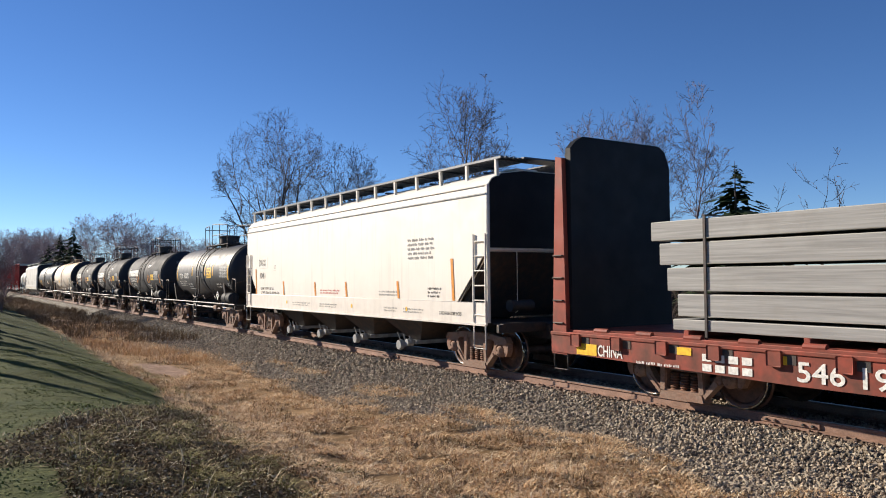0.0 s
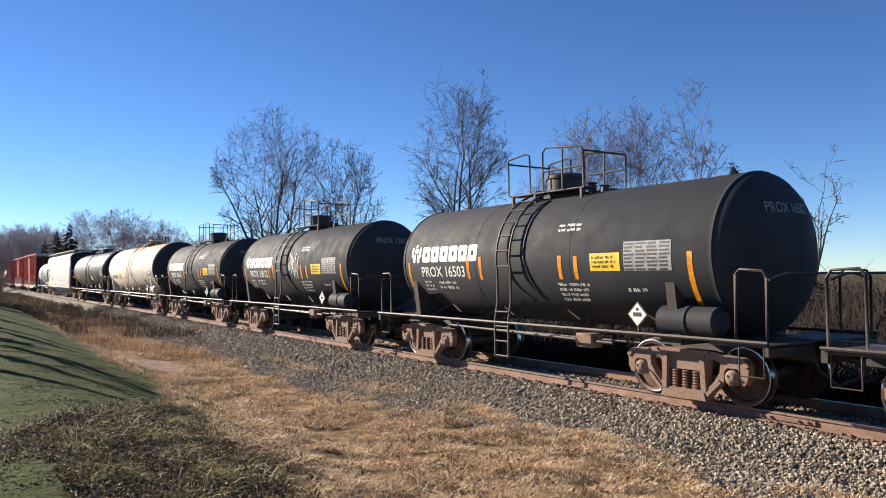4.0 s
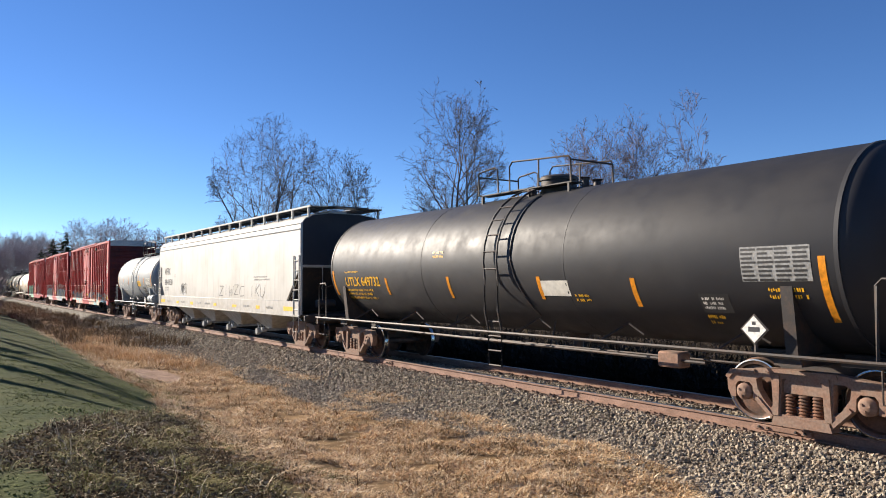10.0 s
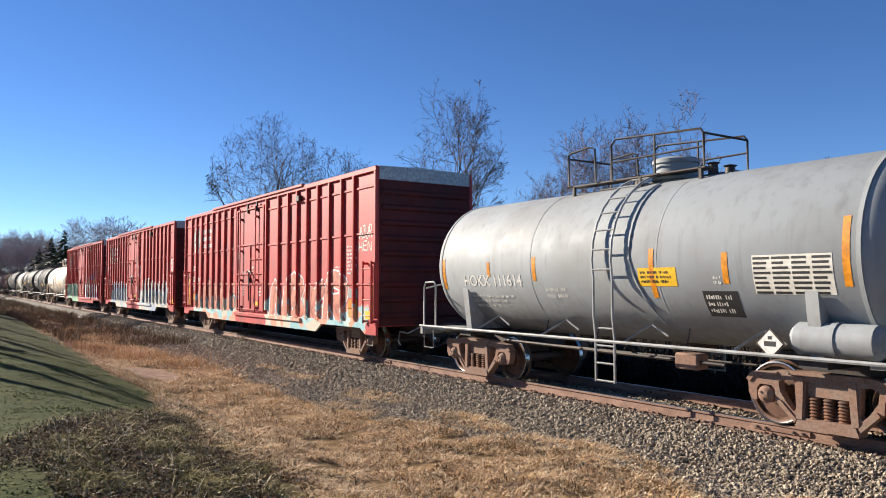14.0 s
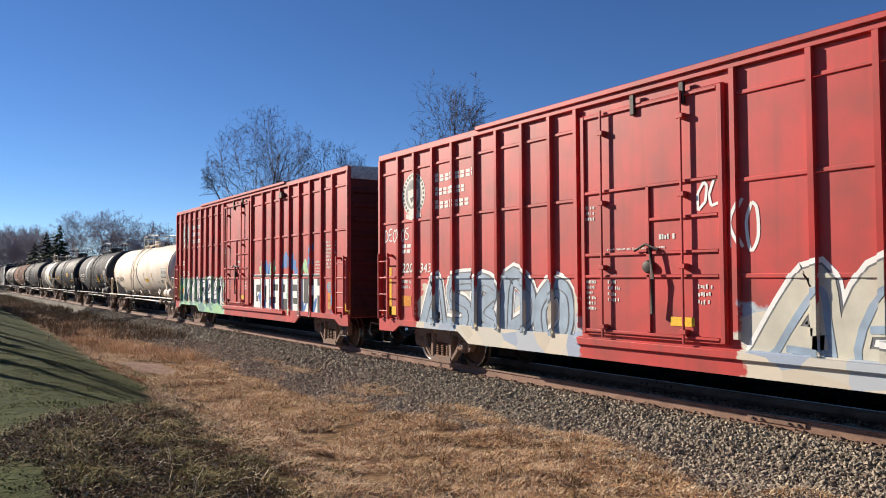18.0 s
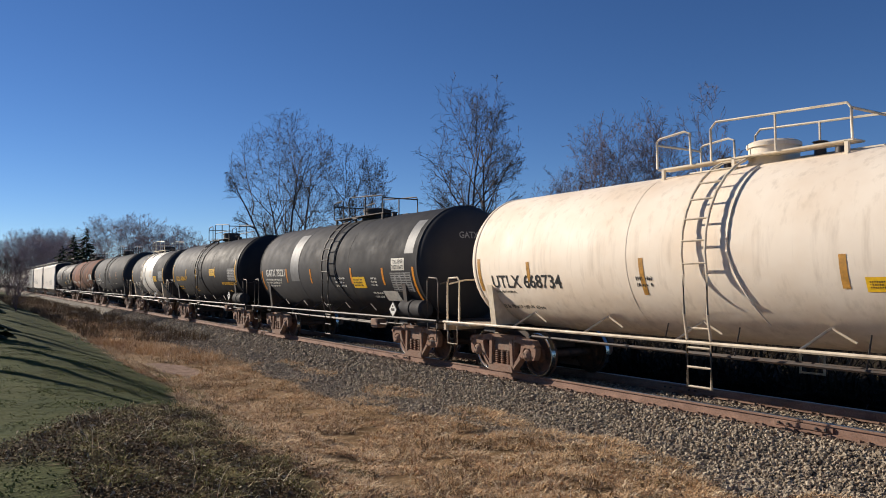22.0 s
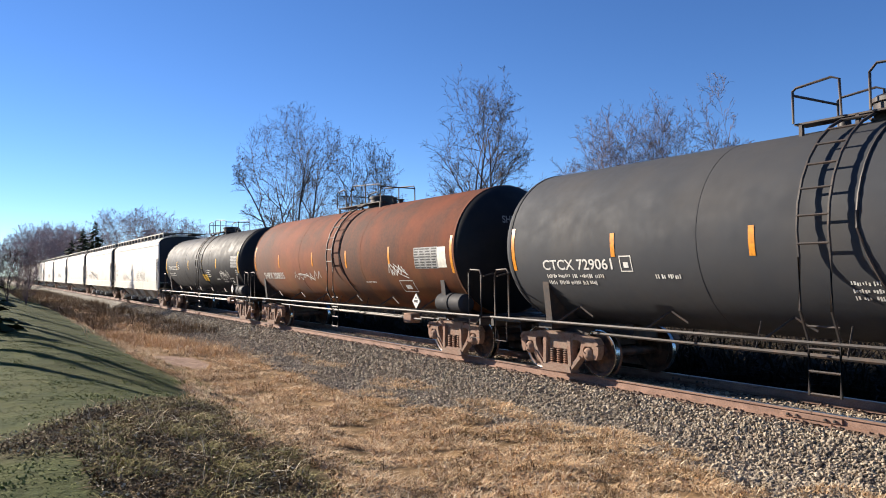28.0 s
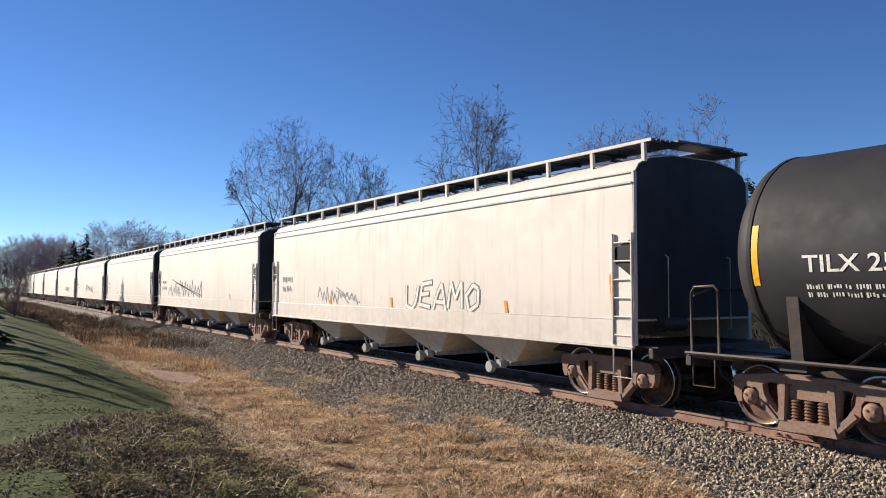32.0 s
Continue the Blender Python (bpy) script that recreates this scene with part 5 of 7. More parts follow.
def crest(car, over, cx, cz, r):
    """Round crest with scroll: plain shapes in their colours, laid over the ribs."""
    def shape(name, points, lift, material, parent, label=""):
        return part(name, over.fill(Geo(), [(cx + u * r, cz + v * r) for u, v in points], lift), M[material], parent, label)

    def ring(radius, n=32, flat=1.0):
        return [(radius * flat * math.cos(2 * math.pi * k / n), radius * math.sin(2 * math.pi * k / n)) for k in range(n)]

    ob = shape("crest", ring(1.0), 0.004, "decal_pale", car, "round pale crest with dark ring")
    g = Geo()
    for k in range(26):
        a = 2 * math.pi * k / 26
        if abs(a - 1.5 * math.pi) < 0.55:
            continue
        c, s = math.cos(a), math.sin(a)
        over.fill(g, [(cx + c * r * u + s * v, cz + s * r * u - c * v) for u, v in ((0.8, -0.03), (0.94, -0.035), (0.94, 0.035), (0.8, 0.03))], 0.006)
    part("crest_ring", g, M["decal_black"], ob)
    shape("crest_field", ring(0.7, 28), 0.006, "decal_grey", ob)
    shape("crest_shield", [(-0.46, 0.22), (0.46, 0.22), (0.46, -0.2), (0.3, -0.48), (0.0, -0.64), (-0.3, -0.48), (-0.46, -0.2)], 0.008, "decal_pale", ob)
    shape("crest_leaf", [(0.0, -0.5), (-0.2, -0.34), (-0.3, -0.12), (-0.12, -0.16), (0.0, 0.1), (0.12, -0.16), (0.3, -0.12), (0.2, -0.34)], 0.010, "decal_black", ob)
    shape("crest_figure", [(u, v + 0.42) for u, v in ring(0.17, 14, 1.9)], 0.008, "decal_patch", ob)
    shape("crest_scroll", [(-0.62, -0.86), (0.0, -1.0), (0.62, -0.86), (0.66, -1.08), (0.0, -1.22), (-0.66, -1.08)], 0.008, "decal_pale", ob)


def box_marks(car, second, half, x0=-8.1):
    """Crest, three rows of bold blocks, number, small panels of writing, on the rear half."""
    over = RibbedSkin(half)
    crest(car, over, x0 + 0.55, 4.05, 0.52)
    for k, (z, w, n) in enumerate(((4.24, 1.62, 8), (3.93, 1.2, 7), (3.62, 1.36, 7))):
        for j in range(n):
            a, high = x0 + 1.5 + j * w / n, 0.2 if j == 0 else 0.16
            g = over.patch(Geo(), a, a + w / n * 0.72, z, z + high * 0.44, 0.005)
            part("letter_block", over.patch(g, a, a + w / n * 0.72, z + high * 0.56, z + high, 0.005), M["decal_white"], car)
    for k in (0, 1):
        g = BOX_SKIN.patch(Geo(), x0 + 0.22 * k, x0 + 0.22 * k + 0.17, 2.64, 2.73, 0.005, 0.02)
        part("letter_block", BOX_SKIN.patch(g, x0 + 0.02 + 0.22 * k, x0 + 0.22 * k + 0.19, 2.77, 2.86, 0.005, 0.02), M["decal_white"], car)
    part("car_number", BOX_SKIN.word(Geo(), "220", x0, x0 + 0.5, 2.16, 2.39, 0.008, 0.05), M["decal_white"], car)
    part("car_number", BOX_SKIN.word(Geo(), second, x0 + 0.82, x0 + 1.3, 2.16, 2.38, 0.008, 0.05), M["decal_white"], car)
    part("small_lettering", BOX_SKIN.bars(Geo(), x0, x0 + 0.45, 1.75, 2.0, 3, 2), M["decal_white"], car)
    part("yellow_label", BOX_SKIN.patch(Geo(), x0 + 0.02, x0 + 0.42, 1.35, 1.6, 0.008), M["stripe_orange"], car)
    part("small_lettering", BOX_SKIN.bars(Geo(), 7.5, 8.2, 2.3, 3.15, 5), M["decal_white"], car)
    part("small_lettering", BOX_SKIN.bars(Geo(), 6.7, 7.35, 2.2, 2.58, 6), M["decal_white"], car)
    for z, m in ((1.66, "decal_grey"), (1.36, "stripe_orange"), (1.12, "stripe_tan")):
        part("label_plate", BOX_SKIN.patch(Geo(), 7.6, 8.15, z, z + 0.26, 0.008), M[m], car)
    for x, z0, z1 in ((-8.72, 1.1, 2.3), (8.9, 1.05, 2.2)):
        part("reflective_strip", BOX_SKIN.patch(Geo(), x, x + 0.12, z0, z1, 0.008), M["stripe_yellow"], car, "yellow reflective strip at the corner")
    for k, (x0_, x1_, z0, z1) in enumerate(((-1.72, -1.42, 3.0, 3.3), (-1.72, -1.45, 1.45, 2.0), (0.62, 0.95, 1.6, 1.95), (-0.1, 0.3, 2.6, 2.74), (-1.2, 0.3, 2.47, 2.53))):
        part("small_lettering", Skin(-1.562).bars(Geo(), x0_, x1_, z0, z1, 20 + k), M["decal_white"], car)
    for x in (-8.75, 8.6):
        part("yellow_label", BOX_SKIN.patch(Geo(), x, x + 0.36, 1.1, 1.32, 0.008), M["decal_yellow"], car)
    part("yellow_label", Skin(-1.562).patch(Geo(), 0.1, 0.55, 1.28, 1.42, 0.008), M["decal_yellow"], car)
    part("small_lettering", Skin(-1.562).bars(Geo(), -1.2, -0.9, 1.6, 2.1, 8), M["decal_white"], car)


def box_cars():
    half, spread = 9.15, 6.95
    red = (188, 52, 48)
    black, chalk = M["decal_black"], plain("white_spray_paint", (232, 232, 228), 0.6, 0, 0.06, 3)
    salmon, brick = plain("salmon_spray_paint", (206, 122, 96), 0.6, 0, 0.25, 3), plain("brick_red_spray_paint", (190, 96, 76), 0.6, 0, 0.25, 3)
    silver, steel = plain("silver_spray_paint", (200, 196, 178), 0.55, 0, 0.12, 2), plain("steel_blue_spray_paint", (148, 168, 186), 0.6, 0, 0.2, 2)
    # orange and turquoise piece
    m = spray_paint("red_paint_with_orange_graffiti", red, ((-7.7, -1.9, 1.55), (1.3, 8.7, 1.5)), ((150, 196, 196), (132, 186, 190), (196, 190, 170), (214, 150, 120), (176, 204, 196)), 3)
    a = box_car("red ribbed boxcar with orange and turquoise graffiti along its foot", 22.5, 7.2, 9.3, m)
    box_marks(a, "011", 9.3)
    over = RibbedSkin(9.3)
    sprayed_word(a, over, "MAPLE", -7.3, -2.1, 0.75, 1.95, ((black, 0.46, 0, 0), (salmon, 0.40, 0, 0), (brick, 0.07, 0.04, -0.08)), 0.15)
    sprayed_word(a, over, "NBKR", 1.6, 7.4, 0.8, 2.05, ((chalk, 0.58, 0, 0), (salmon, 0.48, 0, 0), (brick, 0.10, 0.05, -0.1)), 0.2)
    sprayed_word(a, over, "AZUR", 8.25, 9.0, 3.3, 3.62, ((M["decal_pale"], 0.035, 0, 0),), label="pale sprayed tag")
    sprayed_word(a, over, "HEN", 8.2, 9.0, 2.95, 3.2, ((M["decal_pale"], 0.035, 0, 0),), label="pale sprayed tag")
    # pale silver piece
    m = spray_paint("red_paint_with_silver_graffiti", red, ((-7.3, -1.9, 1.75), (1.3, 7.9, 1.7)), ((196, 196, 182), (172, 186, 192), (206, 200, 180), (150, 170, 188), (196, 190, 170)), 7)
    b = box_car("red ribbed boxcar with pale silver graffiti along its foot", 2.05, spread, half, m)
    box_marks(b, "343", half)
    over = RibbedSkin(half)
    sprayed_word(b, over, "ASBDO", -7.2, -2.2, 0.85, 1.95, ((chalk, 0.50, 0, 0.03), (M["decal_patch"], 0.42, 0, 0), (steel, 0.36, 0, 0), (M["decal_patch"], 0.022, 0.05, -0.05)), 0.1)
    sprayed_word(b, over, "AEBKO", 1.5, 7.5, 0.85, 2.0, ((chalk, 0.58, 0, 0.03), (M["decal_patch"], 0.48, 0, 0), (silver, 0.42, 0, 0), (steel, 0.10, 0.05, -0.12)), 0.25)
    part("spray_tag", tag_lines(Skin(-1.562), "OC", 0.56, 1.0, 3.05, 3.48, 0.045), chalk, b, "white spray tag on the door")
    sprayed_word(b, over, "KO", 1.12, 1.62, 2.5, 3.2, ((chalk, 0.05, 0, 0),), 0.0, -0.15, label="white spray tag beside the door")
    sprayed_word(b, over, "DEODOS", -8.95, -7.75, 2.95, 3.25, ((chalk, 0.03, 0, 0),), label="white sprayed tag")
    sprayed_word(b, over, "BORF", 8.31, 9.0, 3.0, 3.3, ((chalk, 0.035, 0, 0),), label="white sprayed tag")
    sprayed_word(b, over, "HOA", 8.42, 8.9, 2.72, 2.95, ((chalk, 0.035, 0, 0),), label="white sprayed tag")
    # blue and mint piece with block letters
    m = spray_paint("red_paint_with_mint_graffiti", red, ((-8.3, -1.7, 2.05),), ((138, 196, 160), (152, 206, 150), (96, 150, 140), (166, 210, 176)), 11)
    c = box_car("red ribbed boxcar with white block-letter graffiti on blue and mint", -17.87, spread, 9.0, m)
    box_marks(c, "250", 9.0)
    draped = RibbedSkin(9.0)
    blue, mint = plain("bright_blue_spray_paint", (46, 118, 186), 0.6, 0, 0.15, 6), plain("mint_spray_paint", (160, 212, 152), 0.6, 0, 0.15, 6)
    rnd = random.Random(19)
    for x, z, size, paint_ in ((1.68, 1.2, 0.14, blue), (1.5, 1.7, 0.2, blue), (2.1, 2.42, 0.2, mint), (2.75, 2.5, 0.26, blue), (3.3, 2.42, 0.18, mint), (3.0, 2.3, 0.2, blue), (4.4, 2.6, 0.28, blue), (4.9, 2.5, 0.26, blue), (5.2, 2.3, 0.24, blue),
                               (5.95, 2.45, 0.24, mint), (6.35, 2.75, 0.2, blue), (6.2, 2.2, 0.2, blue), (7.75, 1.55, 0.22, blue), (7.95, 1.25, 0.2, blue)):
        for j in range(4):
            g = draped.blob(Geo(), x + rnd.uniform(-1, 1) * size * 0.8, z + rnd.uniform(-1, 1) * size * 0.7, size * rnd.uniform(0.25, 0.5), size * rnd.uniform(0.6, 1.1), 0.002 + 0.0005 * j, rnd.uniform(-0.8, 0.8))
            part("spray_blot", g, paint_, c)
    block_letters(c, draped, "GOSPEL+", 1.36, 7.16, 0.98, 2.05, M["decal_black"], chalk)
    for x, z in ((2.0, 1.3), (2.6, 1.05), (3.3, 1.1), (4.6, 1.5), (4.65, 1.0), (5.9, 1.2), (6.6, 1.1)):
        for j in range(2):
            g = draped.blob(Geo(), x + rnd.uniform(-0.1, 0.1), z + rnd.uniform(-0.15, 0.15), rnd.uniform(0.05, 0.1), rnd.uniform(0.12, 0.26), 0.018 + 0.0005 * j, rnd.uniform(-0.8, 0.8))
            part("spray_blot", g, mint if x in (4.6, 4.65) else blue, c)
    navy = plain("navy_spray_paint", (58, 62, 110), 0.6)
    sprayed_word(c, draped, "GOSPEL", -7.7, -1.6, 0.85, 1.95, ((navy, 0.44, 0.1, -0.1), (black, 0.36, 0, 0), (chalk, 0.31, 0, 0), (navy, 0.03, 0.04, 0.05)), 0.35)
    for x in (-7.1, -4.5, -2.0):
        part("spray_blot", draped.fill(Geo(), [(x, 1.0), (x + 0.4, 0.97), (x + 0.42, 1.12), (x + 0.05, 1.14)], 0.024), M["stripe_tan"], c)


def tank_cars():
    tank_car("black tank car with raised top platform and yellow strips", 143.40, 4.18, (-4.31, 4.41), 2.37, 1.28, "tank_gloss", ladder=0.1, dome=0.5, rail_up=0.36, stripe="stripe_yellow", spec=dict(
        st=[(-4.12, 2.08, 2.97), (-1.31, 2.28, 2.74), (0.87, 2.27, 2.74), (2.07, 2.27, 2.72), (4.27, 2.05, 2.96)], ye=[(1.11, 1.82, 2.16, 2.63)], tx=[("TILX 102072", -3.7, -1.95, 2.16, 2.41)],
        ln=[(-3.72, -2.3, 1.77, 2.05), (-2.24, -1.27, 1.61, 1.93), (2.43, 3.38, 1.71, 1.95), (4.05, 4.4, 1.67, 1.95)], ch=[(3.09, 4.16, 2.16, 2.67)], pl=[(3.41, 3.88, 1.16, 1.63)]))
    for mid, num, lad, extra in ((131.07, "PROX 16503", -0.35, {}), (118.55, "PROX 15012", -0.5, dict(gr=[(0.15, 1.06, 1.93, 2.87)])), (106.31, "PROX 14163", -0.35, {})):
        spec = dict(lg=[(-4.2, -3.77, 2.35, 2.79)], br=[(-3.7, -1.4, 2.35, 2.72)], tx=[(num, -3.75, -1.93, 2.0, 2.25)], st=[(-4.32, 1.75, 2.36), (-1.79, 1.95, 2.45), (-1.33, 1.93, 2.44), (1.22, 1.95, 2.4), (1.65, 1.95, 2.38), (4.22, 1.53, 2.4)],
                    ch=[(2.84, 3.86, 2.1, 2.6)], ye=[(2.03, 2.75, 2.1, 2.42)], ln=[(1.09, 2.03, 1.52, 1.9), (-3.72, -3.28, 1.66, 1.93), (-3.09, -2.1, 1.7, 1.93), (1.1, 1.8, 2.84, 3.02), (2.83, 3.3, 1.72, 1.82)], pl=[(3.1, 3.5, 1.15, 1.6)], **extra)
        car = tank_car("black tank car with bold white block lettering and amber strips", mid, 3.9, (-4.55, 4.6), 2.37, 1.33, "tank_dark", ladder=lad, rail_up=0.28, rail_ends=(-0.85, 1.5), spec=spec)
        end_number(car, num, 4.6, 2.37, 1.33, "decal_grey")
    # slate heads here hold the shade that falls on the cream ends
    tank_car("cream tank car stained with rust along its top", 92.1, 6.0, (-6.75, 6.8), 2.53, 1.50, "tank_cream", "cream_iron", 0.45, head_colour="tank_dark", top_metal="black_iron", rail_ends=(-1.6, 1.25), spec=dict(
        tx=[("GATX 56700", -5.62, -3.82, 1.95, 2.18)], ye=[(-3.27, -2.53, 1.95, 2.25)], st=[(-6.6, 1.64, 2.4), (-0.57, 1.92, 2.39), (1.58, 1.93, 2.38), (4.02, 1.9, 2.37), (6.6, 1.53, 2.37)], gr=[(-1.61, -0.99, 1.86, 2.2), (-6.3, -5.86, 1.76, 2.2)],
        ch=[(5.3, 6.4, 1.89, 2.41)], dk=[(4.05, 4.56, 1.64, 1.88)], pale=[(4.54, 5.15, 2.32, 2.5)], pl=[(5.56, 5.92, 1.19, 1.66)]), decal="decal_black", stripe="stripe_tan")
    tank_car("glossy black tank car with yellow lettering", 75.0, 6.8, (-7.45, 7.55), 2.54, 1.50, "tank_gloss", ladder=0.4, reservoir=False, rail_ends=(-1.75, 1.35), spec=dict(
        tx=[("UTLX 649732", -6.62, -4.65, 2.01, 2.27)], ln=[(-6.6, -5.56, 2.37, 2.45), (-6.69, -4.99, 1.64, 1.96), (5.33, 5.69, 1.41, 1.59), (6.52, 7.13, 1.82, 2.01), (2.6, 3.04, 1.72, 1.88), (-2.0, -1.41, 2.65, 2.84)],
        st=[(-7.35, 1.75, 2.46), (-4.29, 1.79, 2.22), (-1.42, 1.74, 2.23), (1.7, 1.76, 2.2), (4.07, 1.67, 2.15), (7.35, 1.53, 2.41)], ch=[(6.15, 7.2, 2.08, 2.57)], pale=[(1.73, 2.5, 1.83, 2.12)], dk=[(5.31, 5.84, 1.61, 1.9)], pl=[(6.13, 6.59, 1.18, 1.63)]), decal="stripe_yellow")
    car = tank_car("light grey tank car with yellow label and white chart", 39.59, 3.95, (-4.85, 4.6), 2.46, 1.45, "tank_grey", "grey_iron", 0.3, top_metal="black_iron", rail_up=0.12, rail_ends=(-1.8, 1.4), spec=dict(
        tx=[("HOKX 111614", -3.99, -2.03, 2.0, 2.24)], st=[(-4.75, 1.93, 2.61), (-3.08, 2.2, 2.5), (-1.63, 2.11, 2.57), (1.28, 1.82, 2.62), (2.65, 2.05, 2.51), (4.44, 2.01, 2.92)], ye=[(0.99, 1.76, 2.01, 2.31)], ch=[(3.1, 4.26, 1.9, 2.45)],
        dk=[(2.19, 2.8, 1.55, 1.94)], ln=[(-1.37, -0.64, 1.76, 2.0), (2.43, 2.6, 2.03, 2.18), (-4.09, -2.29, 1.54, 1.84)], pl=[(3.17, 3.62, 0.99, 1.45)]))
    tank_car("ivory tank car with rust blooms and cream rails", -35.77, 6.27, (-6.75, 6.95), 2.45, 1.47, "tank_white", "cream_iron", -0.7, spec=dict(
        tx=[("UTLX 668734", -6.18, -3.96, 1.87, 2.14)], ln=[(-6.14, -5.25, 1.75, 1.83), (-6.14, -4.68, 1.41, 1.54), (-2.04, -1.55, 1.89, 2.11), (4.49, 4.91, 1.81, 1.92)], st=[(-6.6, 1.8, 2.5), (-4.9, 2.0, 2.4), (-1.89, 1.78, 2.4), (1.55, 1.91, 2.36), (3.41, 1.89, 2.36), (6.68, 1.91, 2.82)],
        ye=[(1.81, 2.52, 1.87, 2.06)], ch=[(5.48, 6.5, 2.08, 2.58)], dk=[(5.27, 5.62, 1.84, 1.97)], pl=[(5.31, 5.65, 1.21, 1.57)]), decal="decal_black", stripe="stripe_tan")
    car = tank_car("charcoal tank car with grey touch-up patches", -50.99, 5.15, (-5.85, 5.95), 2.48, 1.51, "tank_dark", ladder=0.5, spec=dict(
        tx=[("GATX 73221", -5.26, -3.33, 2.19, 2.45), ("TOLUENE", 4.68, 5.25, 2.47, 2.58), ("DIISOCYANATE", 4.66, 5.28, 2.33, 2.44)][:1], st=[(-5.7, 1.7, 2.4), (-3.16, 1.98, 2.45), (-0.98, 1.95, 2.42), (2.1, 1.94, 2.41), (4.09, 1.91, 2.38), (5.75, 1.51, 2.38)], ye=[(2.14, 2.95, 1.82, 2.14)],
        ch=[(4.52, 5.6, 1.74, 2.24)], pale=[(4.62, 5.32, 2.3, 2.62), (3.83, 4.64, 1.48, 1.75)], ln=[(3.32, 3.83, 1.86, 2.14), (0.91, 1.69, 1.82, 2.16), (-5.35, -3.6, 1.8, 2.13), (3.21, 3.83, 1.53, 1.74)], pl=[(4.52, 4.92, 1.04, 1.49)], grey=[(5.3, 5.75, 2.73, 3.6), (-2.74, -2.0, 2.02, 3.6)]))
    sk = Skin(None, 2.48, 1.51)
    part("cargo_name", sk.word(sk.word(Geo(), "TOLUENE", 4.68, 5.25, 2.48, 2.58, 0.016), "DIISOCYANATE", 4.66, 5.28, 2.33, 2.44, 0.016), M["decal_black"], car, "black cargo name on a pale panel")
    end_number(car, "GATX 73221", 5.95, 2.48, 1.51, "decal_grey")
    tank_car("black tank car with yellow lettering and strips", -65.6, 5.1, (-5.9, 5.7), 2.48, 1.52, "tank_black", ladder=-0.45, rail_up=0.12, stripe="stripe_yellow", spec=dict(
        tx=[("UTLX 683681", -5.11, -3.08, 2.06, 2.28), ("METHYLENE DIPHENYL DIISOCYANATE", 3.3, 5.36, 1.86, 1.98)], st=[(-5.75, 1.99, 2.91), (-2.94, 2.16, 2.64), (-1.05, 2.17, 2.63), (2.31, 2.2, 2.65), (5.45, 2.0, 2.92)], ye=[(1.44, 2.24, 2.28, 2.59)],
        ch=[(4.31, 5.34, 2.03, 2.56)], ln=[(-5.19, -3.76, 1.57, 1.82), (-1.66, -1.17, 1.52, 1.78), (3.73, 4.57, 1.54, 1.66)], pl=[(4.39, 4.77, 1.18, 1.61)]), decal="stripe_yellow")
    car = tank_car("slate tank car with a broad white band and white rails", -78.95, 4.27, (-4.85, 4.85), 2.44, 1.48, "tank_dark", "cream_iron", -0.9, reservoir=False, band=(-1.62, 1.9), stripe="stripe_yellow", spec=dict(
        tx=[("IPBX 17711", -3.87, -2.17, 1.75, 1.97)], ye=[(2.04, 2.87, 2.02, 2.34)], ch=[(3.42, 4.5, 2.04, 2.6)], st=[(-4.75, 1.94, 2.78), (-1.8, 2.17, 2.53), (1.2, 2.23, 2.68), (4.65, 1.9, 2.81)], ln=[(-4.02, -2.21, 1.46, 1.71), (3.97, 4.13, 1.77, 1.99), (4.3, 4.7, 1.5, 1.63)], pl=[(2.74, 3.1, 1.0, 1.48)]))
    end_number(car, "IPBX 17711", 4.85, 2.44, 1.48, "decal_grey")
    tank_car("slate grey tank car with amber strips and black ladder", -93.79, 6.28, (-7.2, 7.2), 2.57, 1.58, "tank_slate", ladder=-0.45, reservoir=False, rail_ends=(-0.95, 1.95), spec=dict(
        tx=[("CTCX 729061", -6.19, -4.3, 2.07, 2.27)], pbox=[(-4.11, -3.83, 2.03, 2.31)], st=[(-7.1, 2.07, 2.93), (-4.24, 2.29, 2.71), (-1.46, 2.25, 2.69), (1.13, 2.23, 2.69), (3.88, 2.24, 2.69), (7.0, 2.07, 2.9)],
        ln=[(-6.14, -4.36, 1.77, 2.02), (-3.36, -2.77, 1.89, 2.01), (-0.12, 0.6, 1.62, 1.91), (2.95, 3.65, 1.84, 1.94), (1.84, 2.3, 1.84, 1.91)]))
    car = tank_car("rusted brown tank car with ochre lower flanks", -110.65, 6.67, (-7.4, 7.45), 2.58, 1.58, "tank_rust", ladder=0.45, head_colour="black_panel", rail_ends=(-1.85, 1.4), spec=dict(
        tx=[("SHPX 208835", -6.47, -4.26, 1.84, 2.08)], gr=[(-3.18, -0.6, 1.75, 2.12), (4.1, 5.12, 1.9, 2.29)], st=[(-7.3, 2.16, 3.09), (-4.55, 2.26, 2.72), (-1.3, 2.27, 2.73), (1.39, 2.19, 2.71), (4.19, 2.28, 2.74), (7.34, 2.02, 2.91)],
        ch=[(5.58, 6.72, 2.14, 2.67)], pale=[(6.72, 7.1, 2.16, 2.66)], pbox=[(4.46, 5.2, 1.53, 1.84)], ln=[(2.41, 3.28, 1.74, 1.82)], pl=[(5.37, 5.76, 1.1, 1.52)]))
    end_number(car, "SHPX 208835", 7.45, 2.58, 1.58, "decal_grey")
